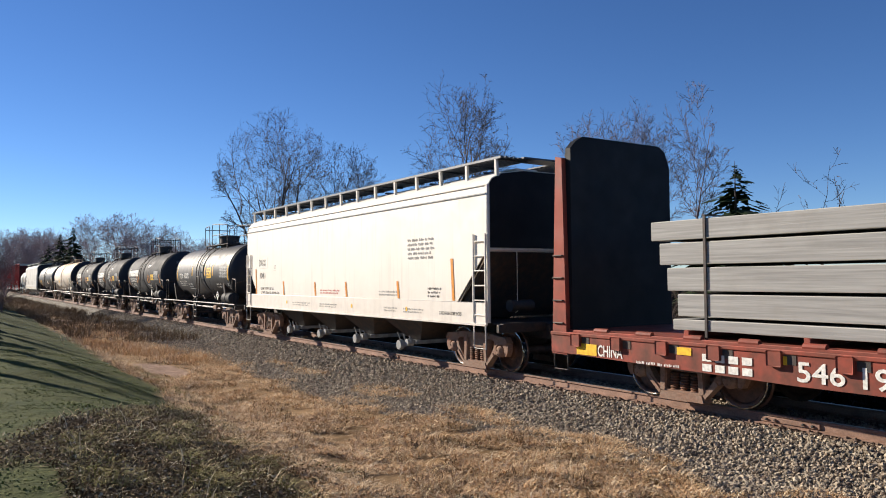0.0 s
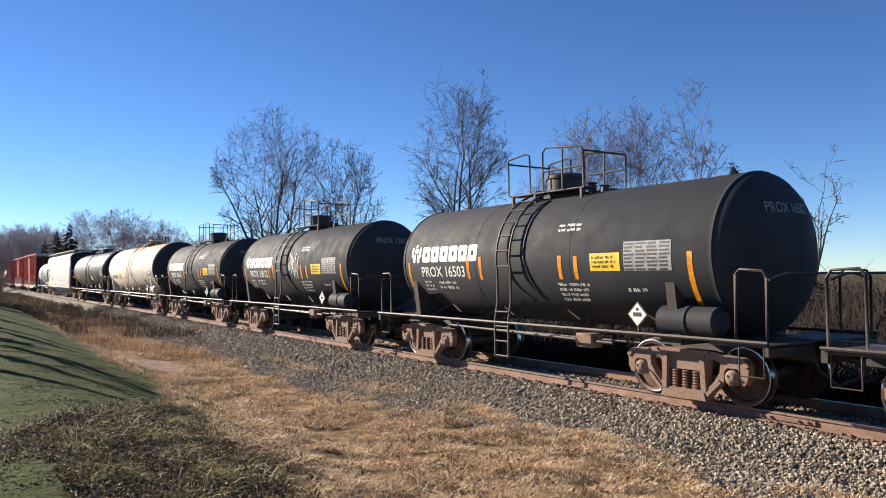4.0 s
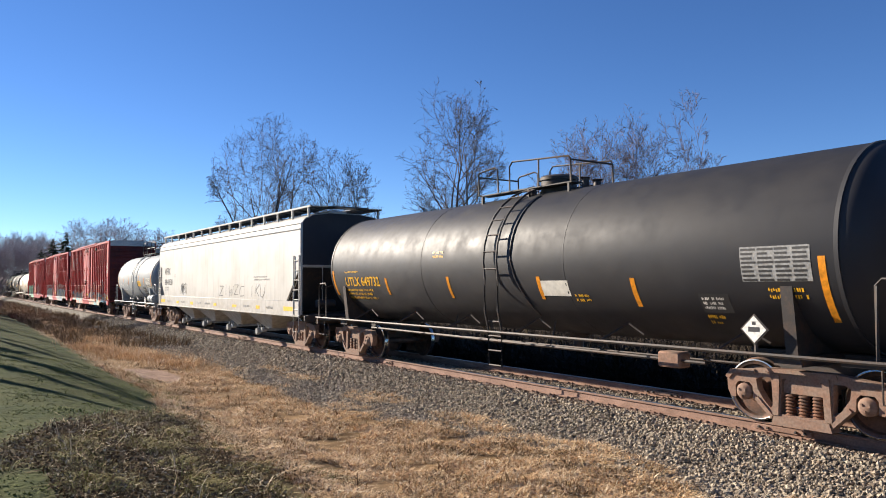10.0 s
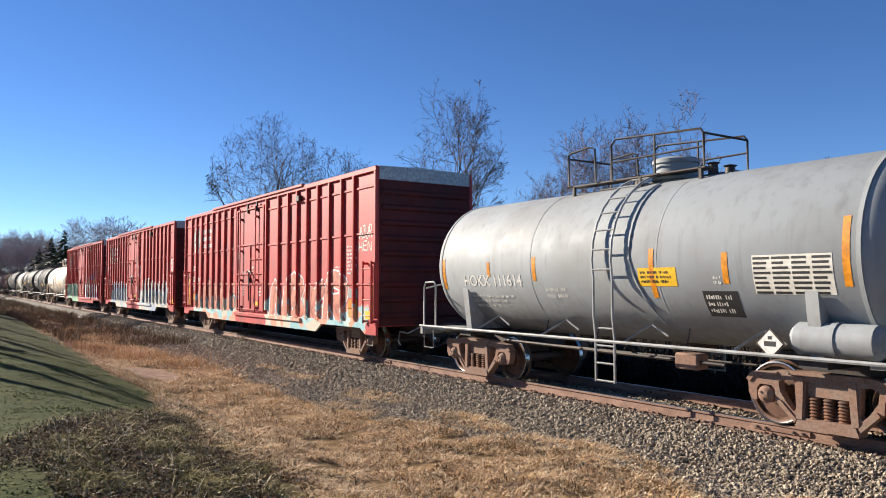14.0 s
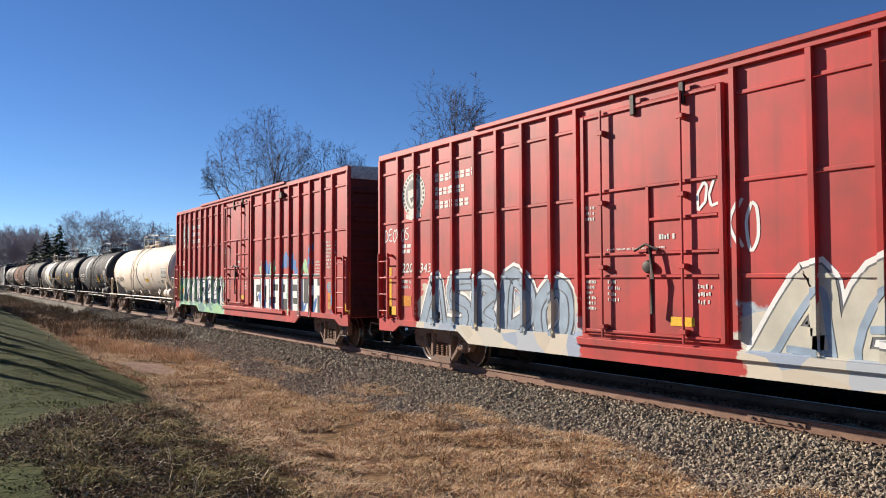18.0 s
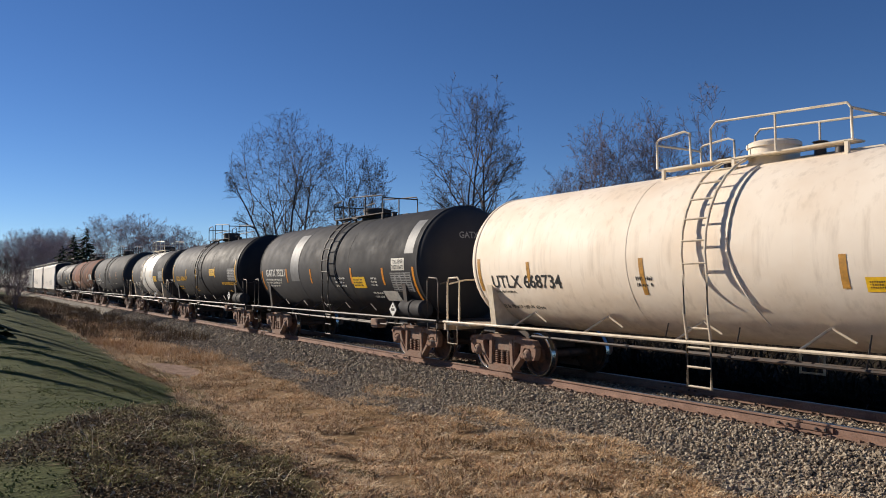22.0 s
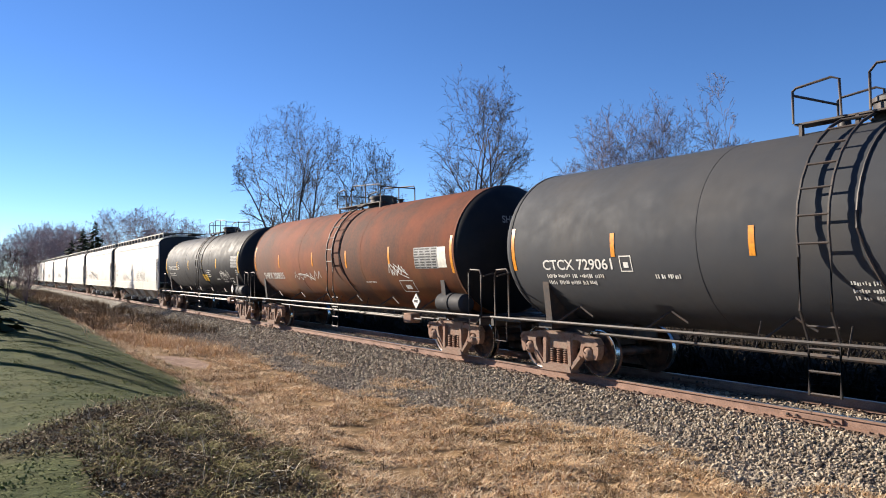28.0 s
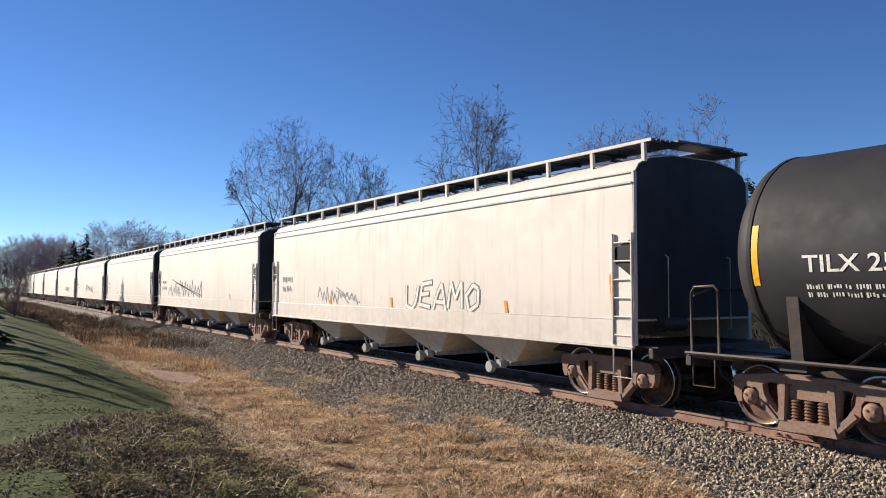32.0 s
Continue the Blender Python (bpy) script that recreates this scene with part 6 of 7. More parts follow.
    car = tank_car("clean black tank car with yellow strips and white scrawl", -127.72, 6.67, (-7.25, 7.3), 2.56, 1.54, "tank_black", ladder=0.6, rail_ends=(-1.6, 1.5), stripe="stripe_yellow", spec=dict(
        tx=[("TILX 255552", -6.43, -4.47, 2.28, 2.51)], pbox=[(-4.08, -3.85, 2.28, 2.52), (5.48, 6.1, 1.56, 1.85)], st=[(-7.15, 2.1, 2.96), (-4.38, 2.28, 2.76), (-1.78, 2.29, 2.76), (1.11, 2.29, 2.75), (3.69, 2.31, 2.76), (7.15, 2.08, 2.99)], ye=[(0.96, 1.76, 1.7, 2.01)],
        ch=[(6.1, 7.05, 2.3, 2.82)], ln=[(1.78, 2.66, 1.87, 2.25), (6.75, 7.05, 1.97, 2.24), (4.39, 5.22, 1.65, 1.84), (3.27, 3.88, 1.74, 1.85), (-6.41, -4.81, 1.93, 2.14)], gr=[(4.1, 5.72, 1.79, 2.23)], pl=[(6.13, 6.48, 1.05, 1.69)]))
    end_number(car, "TILX 255552", 7.3, 2.56, 1.54, "decal_grey")


def hopper_string():
    """The block of cream hoppers at the rear: one built, the rest copied, tags added one by one."""
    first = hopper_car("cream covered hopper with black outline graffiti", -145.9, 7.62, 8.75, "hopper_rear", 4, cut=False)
    cars = [first]
    for k in range(1, 10):
        m = -145.9 - 19.35 * k
        car = copy_thing(first, Matrix.Identity(4))
        tagged(car, label="cream covered hopper with spray tags" if k in (1, 3, 4) else "cream covered hopper, lightly streaked")
        car["middle"] = m
        CARS.append(car)
        WHEELSETS.extend(o for o in car.children_recursive if o.name.startswith("wheelset"))
        cars.append(car)
    sk = Skin(-1.56)
    for k, car in enumerate(cars[:6]):
        part("car_number", sk.bars(Geo(), -7.8, -6.6, 1.85, 2.5, k, 2), M["decal_grey"], car)
        for x, z0, z1 in ((0.3, 1.55, 1.8), (5.26, 1.55, 1.8), (8.3, 1.55, 2.3), (-3.6, 1.55, 1.8)):
            part("reflective_strip", sk.patch(Geo(), x - 0.05, x + 0.05, z0, z1, 0.01, -0.06), M["stripe_orange"], car)
    part("spray_tag", tag_lines(sk, "UEAMO", 0.95, 4.3, 1.56, 2.16, 0.15), M["decal_patch"], cars[0], "grey outlined graffiti")
    part("spray_tag", tag_lines(Skin(-1.566), "UEAMO", 0.95, 4.3, 1.56, 2.16, 0.085), M["decal_pale"], cars[0], "pale filling of the graffiti")
    part("spray_tag", sk.scrawl(Geo(), -4.6, -1.6, 1.56, 2.1, 62, 10, 0.04), M["decal_grey"], cars[0], "faint graffiti")
    for k, (x0, x1, z1) in ((1, (-6.3, 1.0, 2.5)), (3, (-2.0, 3.0, 2.4)), (4, (0.0, 4.0, 2.2))):
        part("spray_tag", sk.scrawl(Geo(), x0, x1, 1.55, z1, 70 + k, 14, 0.06), M["decal_patch"], cars[k], "grey sprayed graffiti")


flat_car()
dakx()
tank_cars()
wfrx()
box_cars()
hopper_string()


# ---- ground, track, plants ----
def smooth(a, b, x):
    u = min(1.0, max(0.0, (x - a) / (b - a)))
    return u * u * (3 - 2 * u)


def ground_z(x, y):
    """Lawn bank by the camera, ditch with dry grass, ballast shoulder, low scrub beyond the track."""
    z = 0.45 - 0.95 * smooth(0.4, 5.4, y) - 0.08 * smooth(5.4, 7.5, y)
    z -= 0.1 * smooth(12.6, 14.6, y) + 0.6 * smooth(18, 26, y)
    if y < 0:
        z += 0.25 * smooth(0, -12, y)
    z += 0.10 * noise.noise(Vector((x * 0.22, y * 0.3, 1.7))) * (1 - smooth(8.0, 8.9, y)) + 0.035 * noise.noise(Vector((x * 1.1, y * 1.1, 4.2)))
    if y > 16:
        z += 0.5 * noise.noise(Vector((x * 0.03, y * 0.03, 9.0)))
    return z


def bed_z(y):
    """The ballast prism: sloping shoulders and a flat top."""
    if y < TRACK_Y:
        return -0.64 + 0.45 * min(1.0, max(0.0, (y - 8.7) / 1.05))
    return -0.64 + 0.45 * min(1.0, max(0.0, (13.3 - y) / 1.05))


def spread_axis(lo, hi, step, far):
    mid = list(np.arange(lo, hi + step / 2, step))
    out, s = [], step
    a = hi
    while a < far:
        s *= 1.35
        a += s
        out.append(a)
    inn, s, a = [], step, lo
    while a > -far:
        s *= 1.35
        a -= s
        inn.append(a)
    return inn[::-1] + mid + out


def ground_material():
    n = Nodes("lawn_dry_grass_and_soil")
    x, y = n.axis("X"), n.axis("Y")
    wob = n.math("SUBTRACT", n.noise(0.55, 5), 0.5)
    fine = n.noise(7, 6)
    dry = n.mix(n.ramp(n.noise(0.9, 6), 0.35, 0.65), srgb(162, 132, 96), srgb(116, 93, 65))
    dry = n.mix(n.ramp(fine, 0.45, 0.75, 0, 0.7), dry, srgb(66, 50, 32))
    mat = n.mix(n.ramp(n.noise(1.4, 6), 0.35, 0.65), srgb(74, 64, 44), srgb(92, 86, 52))
    mat = n.mix(n.ramp(fine, 0.4, 0.7, 0, 0.8), mat, srgb(48, 41, 31))
    lawn = n.mix(n.ramp(n.noise(2.0, 6), 0.35, 0.65), srgb(54, 66, 29), srgb(74, 81, 39))
    lawn = n.mix(n.ramp(fine, 0.45, 0.75, 0, 0.6), lawn, srgb(42, 52, 25))
    lawn = n.mix(n.ramp(n.noise(0.7, 4), 0.4, 0.65, 0, 0.45), lawn, srgb(82, 80, 44))
    is_straw = n.ramp(n.math("ADD", y, n.math("MULTIPLY", wob, 4.0)), 2.2, 3.6)
    colour = n.mix(is_straw, mat, dry)
    bank = n.math("ADD", n.math("MULTIPLY", x, -0.02), 3.3)
    curve = n.math("ADD", n.math("MULTIPLY", x, -0.62), -5.15)
    is_dry = n.ramp(n.math("SUBTRACT", n.math("ADD", y, n.math("MULTIPLY", wob, 1.2)), n.math("MINIMUM", bank, curve)), -0.2, 0.3)
    near_lawn = n.math("MULTIPLY", n.ramp(x, -7.9, -7.3), n.ramp(n.math("ADD", y, wob), 0.95, 0.65))
    colour = n.mix(n.math("SUBTRACT", is_dry, n.math("MULTIPLY", is_dry, near_lawn)), lawn, colour)
    # trodden bare soil at the lawn's edge
    spot = n.math("ADD", n.math("POWER", n.math("DIVIDE", n.math("ADD", x, 22.3), 2.3), 2.0), n.math("POWER", n.math("DIVIDE", n.math("ADD", y, -4.9), 0.75), 2.0))
    colour = n.mix(n.ramp(n.math("ADD", spot, wob), 1.1, 0.7), colour, n.mix(n.ramp(n.noise(5, 5), 0.35, 0.65), srgb(160, 134, 116), srgb(128, 104, 88)))
    grit = n.mix(n.ramp(n.noise(22, 4), 0.4, 0.65), srgb(112, 102, 88), srgb(74, 66, 57))
    is_grit = n.math("MULTIPLY", n.ramp(n.math("ADD", y, n.math("MULTIPLY", wob, 0.8)), 7.1, 7.5), n.ramp(y, 13.6, 13.0))
    colour = n.mix(is_grit, colour, grit)
    scrub = n.mix(n.ramp(n.noise(0.35, 6), 0.4, 0.62), srgb(92, 78, 58), srgb(66, 60, 42))
    colour = n.mix(n.ramp(n.math("ADD", y, wob), 13.6, 14.6), colour, scrub)
    n.bump(n.noise(9, 6), 0.6, 0.06)
    n.put(n.bsdf.inputs["Specular IOR Level"], 0.1)
    return n.done(colour, 0.95)


def ground():
    xs, ys = spread_axis(-62, 6, 0.5, 1600), spread_axis(-6, 16, 0.3, 1600)
    verts = [(x, y, ground_z(x, y)) for y in ys for x in xs]
    n = len(xs)
    faces = [(j * n + i, j * n + i + 1, (j + 1) * n + i + 1, (j + 1) * n + i) for j in range(len(ys) - 1) for i in range(n - 1)]
    thing("ground", "lawn bank, dry grass ditch and bare soil beside the railway", "ground", kind="structure", shape=Geo().grow(verts, faces), material=ground_material())


def rail_profile():
    return [(-0.068, -0.168), (0.068, -0.168), (0.068, -0.152), (0.012, -0.135), (0.010, -0.045), (0.036, -0.034), (0.037, -0.006), (0.028, 0.0), (-0.028, 0.0), (-0.037, -0.006), (-0.036, -0.034), (-0.010, -0.045), (-0.012, -0.135), (-0.068, -0.152)]


def track():
    n = Nodes("rusted_rail_steel")
    top = n.ramp(n.axis("Z"), -0.006, -0.001)
    body = n.mix(n.ramp(n.noise(5, 6, 0.6, (0.5, 1, 1)), 0.35, 0.7), srgb(156, 124, 106), srgb(118, 90, 75))
    body = n.mix(n.ramp(n.noise(40, 4), 0.4, 0.7, 0, 0.5), body, srgb(84, 62, 52))
    n.bump(n.noise(60, 3), 0.15, 0.003)
    rail = n.done(n.mix(top, body, srgb(170, 166, 160)), n.ramp(top, 0, 1, 0.8, 0.3), n.math("MULTIPLY", top, 0.9))
    wood = plain("oiled_tie_timber", (66, 46, 36), 0.9, 0, 0.4, 6)
    plate_m = M["truck_iron"]
    rails = []
    for name, y in (("rail_1", TRACK_Y - 0.7525), ("rail_2", TRACK_Y + 0.7525)):
        outline = [(y + a, b) for a, b in rail_profile()]
        ob = thing(name, "rusty steel rail with a worn bright head", "rail", kind="structure", shape=Geo().prism(outline, "x", -900, 300), material=rail)
        rails.append((ob, y))
    # bolted joints
    for ob, y in rails:
        first = -6.4 if y < TRACK_Y else -9.85
        for k in range(-2, 6):
            x0 = first - k * 11.89
            for s in (-1, 1):
                g = Geo().box(x0 - 0.46, x0 + 0.46, y + s * 0.028 - 0.016, y + s * 0.028 + 0.016, -0.125, -0.05, 0.006)
                bar = part("joint_bar", g, rail, ob)
                for b in (-0.36, -0.22, 0.22, 0.36):
                    g = Geo().lathe([(0, 0.0), (0, 0.02), (s * 0.03, 0.02), (s * 0.034, 0.0)], "y", (x0 + b, y + s * 0.044, -0.088), 6)
                    part("bolt", g, M["black_iron"], bar)
            part("joint_gap", Geo().box(x0 - 0.004, x0 + 0.004, y - 0.0385, y + 0.0385, -0.05, 0.0015, 0.001), M["black_iron"], ob)
    # ties, plates and spikes near the camera
    bed = thing("track_bed", "crushed grey stone ballast under timber ties", "ballast", kind="structure",
                shape=Geo().prism([(8.55, -0.71), (13.45, -0.71), (12.25, -0.192), (9.75, -0.192)], "x", -900, 300), material=bed_material())
    tie = Geo().box(-0.115, 0.115, -1.3, 1.3, -0.36, -0.182, 0.012).mesh("tie")
    tie.materials.append(wood)
    plate = Geo().box(-0.1, 0.1, -0.18, 0.18, -0.182, -0.166, 0.004)
    for sx in (-0.06, 0.06):
        for sy in (-0.09, 0.09):
            plate.box(sx - 0.014, sx + 0.014, sy - 0.02, sy + 0.02, -0.17, -0.135, 0.004)
    plate = plate.mesh("tie_plate")
    plate.materials.append(plate_m)
    anchor = Geo().box(-0.02, 0.02, -0.1, 0.1, -0.2, -0.165, 0.004).mesh("rail_anchor")
    anchor.materials.append(plate_m)
    for k in range(96):
        x = 3.0 - k * 0.53 + 0.03 * noise.noise(Vector((k * 1.7, 0, 0)))
        t = part("tie", tie, None, bed)
        t.location, t.rotation_euler = (x, TRACK_Y + 0.06 * noise.noise(Vector((k, 3, 1))), 0), (0, 0, 0.02 * noise.noise(Vector((k, 5, 2))))
        for ob, y in rails:
            part("tie_plate", plate, None, ob).location = (x, y, 0)
            if k % 2:
                part("rail_anchor", anchor, None, ob).location = (x + 0.16, y, 0)


def bed_material():
    n = Nodes("packed_grey_stone")
    cells = n.add("TexVoronoi", {"Vector": n.coords, "Scale": 22.0})
    r = n.add("SeparateColor", {"Color": cells.outputs["Color"]}).outputs[0]
    c = n.mix(n.ramp(r, 0, 1), srgb(92, 85, 74), srgb(164, 155, 138))
    c = n.mix(n.ramp(cells.outputs["Distance"], 0.35, 0.7, 0, 0.85), c, srgb(40, 36, 34))
    c = n.mix(n.ramp(n.noise(1.2, 4), 0.45, 0.7, 0, 0.4), c, srgb(112, 92, 74))
    off = n.math("ABSOLUTE", n.math("SUBTRACT", n.math("ABSOLUTE", n.math("SUBTRACT", n.axis("Y"), TRACK_Y)), 0.75))
    rust = n.math("MULTIPLY", n.ramp(off, 0.55, 0.3), n.ramp(n.noise(6, 5), 0.2, 0.45))
    c = n.mix(rust, c, srgb(70, 46, 35))
    n.bump(cells.outputs["Distance"], 0.9, 0.03)
    return n.done(c, 0.9)


def gravel_material():
    n = Nodes("crushed_grey_stone")
    r = n.add("NewGeometry").outputs["Random Per Island"]
    c = n.mix(n.ramp(r, 0, 0.5), srgb(98, 89, 76), srgb(166, 152, 131))
    c = n.mix(n.ramp(r, 0.5, 1.0), c, srgb(190, 176, 153))
    c = n.mix(n.ramp(n.add("Math", {0: n.math("MULTIPLY", r, 7.13)}, operation="FRACT").outputs[0], 0.7, 1.0, 0, 0.6), c, srgb(128, 104, 84))
    c = n.mix(n.ramp(n.noise(40, 4), 0.4, 0.7, 0, 0.4), c, srgb(70, 66, 62))
    # rust and brake dust close to the rails
    off = n.math("ABSOLUTE", n.math("SUBTRACT", n.math("ABSOLUTE", n.math("SUBTRACT", n.axis("Y"), TRACK_Y)), 0.75))
    c = n.mix(n.ramp(n.math("ADD", off, n.math("MULTIPLY", r, 0.25)), 0.55, 0.3, 0, 0.7), c, srgb(92, 66, 51))
    n.bump(n.noise(80, 3), 0.3, 0.004)
    return n.done(c, 0.85)


def scatter_mesh(name, verts, faces, material, label, category):
    me = bpy.data.meshes.new(name)
    me.from_pydata(verts.tolist(), [], faces.tolist())
    me.materials.append(material)
    return tagged(new(name, me), label, category, kind="stuff")


def octa():
    v = np.array([(1, 0, 0), (-1, 0, 0), (0, 1, 0), (0, -1, 0), (0, 0, 1), (0, 0, -1.0)])
    f = np.array([(0, 2, 4), (2, 1, 4), (1, 3, 4), (3, 0, 4), (2, 0, 5), (1, 2, 5), (3, 1, 5), (0, 3, 5)])
    return v, f


def shoulder_foot(x, y):
    """Where the stones begin, in y: the ragged foot of the ballast shoulder."""
    return 7.15 + 0.75 * smooth(-12.5, -9.0, x) + 0.55 * noise.noise(Vector((x * 0.45, y * 0.5, 2)))


def stones(zones, seed):
    """Broken angular stones: eight-faced lumps, each knocked out of shape."""
    rng = np.random.default_rng(seed)
    v, f = octa()
    places = []
    for x0, x1, count in zones:
        x = rng.uniform(x0, x1, count)
        y = np.where(rng.random(count) < 0.2, rng.uniform(10.3, 11.75, count), rng.uniform(6.8, 10.4, count))
        places.append(np.stack([x, y], 1))
    p = np.concatenate(places)
    keep = np.array([b > shoulder_foot(a, b) or (b > shoulder_foot(a, b) - 0.7 and noise.noise(Vector((a * 0.9, b * 0.9, 7))) > 0.15) for a, b in p])
    p = p[keep]
    p = p[(np.abs(np.abs(p[:, 1] - TRACK_Y) - 0.75) > 0.2) | (rng.random(len(p)) < 0.25)]
    n = len(p)
    size = (0.014 + 0.022 * rng.random(n) ** 1.6) * np.where(p[:, 0] < -18, 1.3, 1.0)
    z = np.array([max(ground_z(a, b), bed_z(b)) for a, b in p]) + size * rng.uniform(0.0, 0.8, n)
    shape = rng.uniform(0.6, 1.35, (n, 1, 3)) * (1 + rng.uniform(-0.3, 0.3, (n, len(v), 3)))
    vv = v[None] * shape * size[:, None, None]
    for i, j in ((0, 1), (1, 2), (0, 2)):
        a = rng.uniform(0, 6.28, n)
        c, d = np.cos(a)[:, None], np.sin(a)[:, None]
        vv[..., i], vv[..., j] = vv[..., i] * c - vv[..., j] * d, vv[..., i] * d + vv[..., j] * c
    vv += np.stack([p[:, 0], p[:, 1], z], 1)[:, None]
    faces = (f[None] + (np.arange(n) * len(v))[:, None, None]).reshape(-1, 3)
    scatter_mesh("ballast_stones", vv.reshape(-1, 3), faces, gravel_material(), "loose crushed grey ballast stones", "ballast")


def blade_material(name, a, b, c):
    n = Nodes(name)
    r = n.add("NewGeometry").outputs["Random Per Island"]
    col = n.mix(n.ramp(r, 0, 0.55), srgb(*a), srgb(*b))
    col = n.mix(n.ramp(r, 0.6, 1.0), col, srgb(*c))
    n.put(n.bsdf.inputs["Specular IOR Level"], 0.12)
    return n.done(col, 0.8)


def blades(name, p, height, width, lean, material, label, seed):
    """One bent three-point blade (two quads, tapering) per place."""
    rng = np.random.default_rng(seed)
    n = len(p)
    z = np.array([ground_z(a, b) for a, b in p]) - 0.01
    h = height * rng.uniform(0.5, 1.35, n)
    a = np.array([5.0 * noise.noise(Vector((u * 1.6, v * 1.6, seed))) for u, v in p]) + rng.normal(0, 1.6, n)
    h = h * np.array([1.0 + 1.1 * noise.noise(Vector((u * 2.4, v * 2.4, seed + 9))) for u, v in p])
    d = np.stack([np.cos(a), np.sin(a)], 1)
    q = np.stack([-d[:, 1], d[:, 0]], 1) * (width * rng.uniform(0.7, 1.4, n))[:, None]
    bend = lean * rng.uniform(0.3, 1.6, n)
    base = np.concatenate([p, z[:, None]], 1)
    pts = []
    for u, w in ((0.0, 1.0), (0.55, 0.8), (1.0, 0.12)):
        c = base.copy()
        c[:, :2] += d * (bend * h * u * u)[:, None]
        c[:, 2] += h * u * (1 - 0.35 * bend * u)
        for s in (-1, 1):
            e = c.copy()
            e[:, :2] += s * q * w
            pts.append(e)
    verts = np.stack(pts, 1).reshape(-1, 3)
    k = (np.arange(n) * 6)[:, None]
    faces = np.concatenate([k + np.array([[0, 1, 3, 2]]), k + np.array([[2, 3, 5, 4]])])
    return scatter_mesh(name, verts, faces, material, label, "grass")


def lawn_edge(x):
    return min(3.3 - 0.02 * x, -5.15 - 0.62 * x)


def bare_soil(a, b):
    return ((a + 22.3) / 2.3) ** 2 + ((b - 4.9) / 0.75) ** 2 < 1


def litter(name, p, size, material, label, seed, raise_by=0.05):
    """Small dead leaves and bits of stalk lying every way: two folded triangles each."""
    rng = np.random.default_rng(seed)
    n = len(p)
    z = np.array([ground_z(a, b) for a, b in p]) + raise_by * rng.random(n) ** 1.5
    leaf = np.array([(-0.5, 0, 0), (0, -0.3, 0.12), (0.5, 0, 0), (0, 0.3, 0.12)])
    v = leaf[None] * (size * rng.uniform(0.5, 1.5, (n, 1)) * np.ones((1, 4)))[..., None] * rng.uniform(0.5, 1.2, (n, 1, 3))
    for i, j, most in ((0, 2, 1.0), (1, 2, 1.0), (0, 1, 3.14)):
        a = rng.uniform(-most, most, n)
        c, d = np.cos(a)[:, None], np.sin(a)[:, None]
        v[..., i], v[..., j] = v[..., i] * c - v[..., j] * d, v[..., i] * d + v[..., j] * c
    v += np.concatenate([p, z[:, None]], 1)[:, None]
    k = (np.arange(n) * 4)[:, None]
    faces = np.concatenate([k + np.array([[0, 1, 2]]), k + np.array([[0, 2, 3]])])
    return scatter_mesh(name, v.reshape(-1, 3), faces, material, label, "leaf litter")


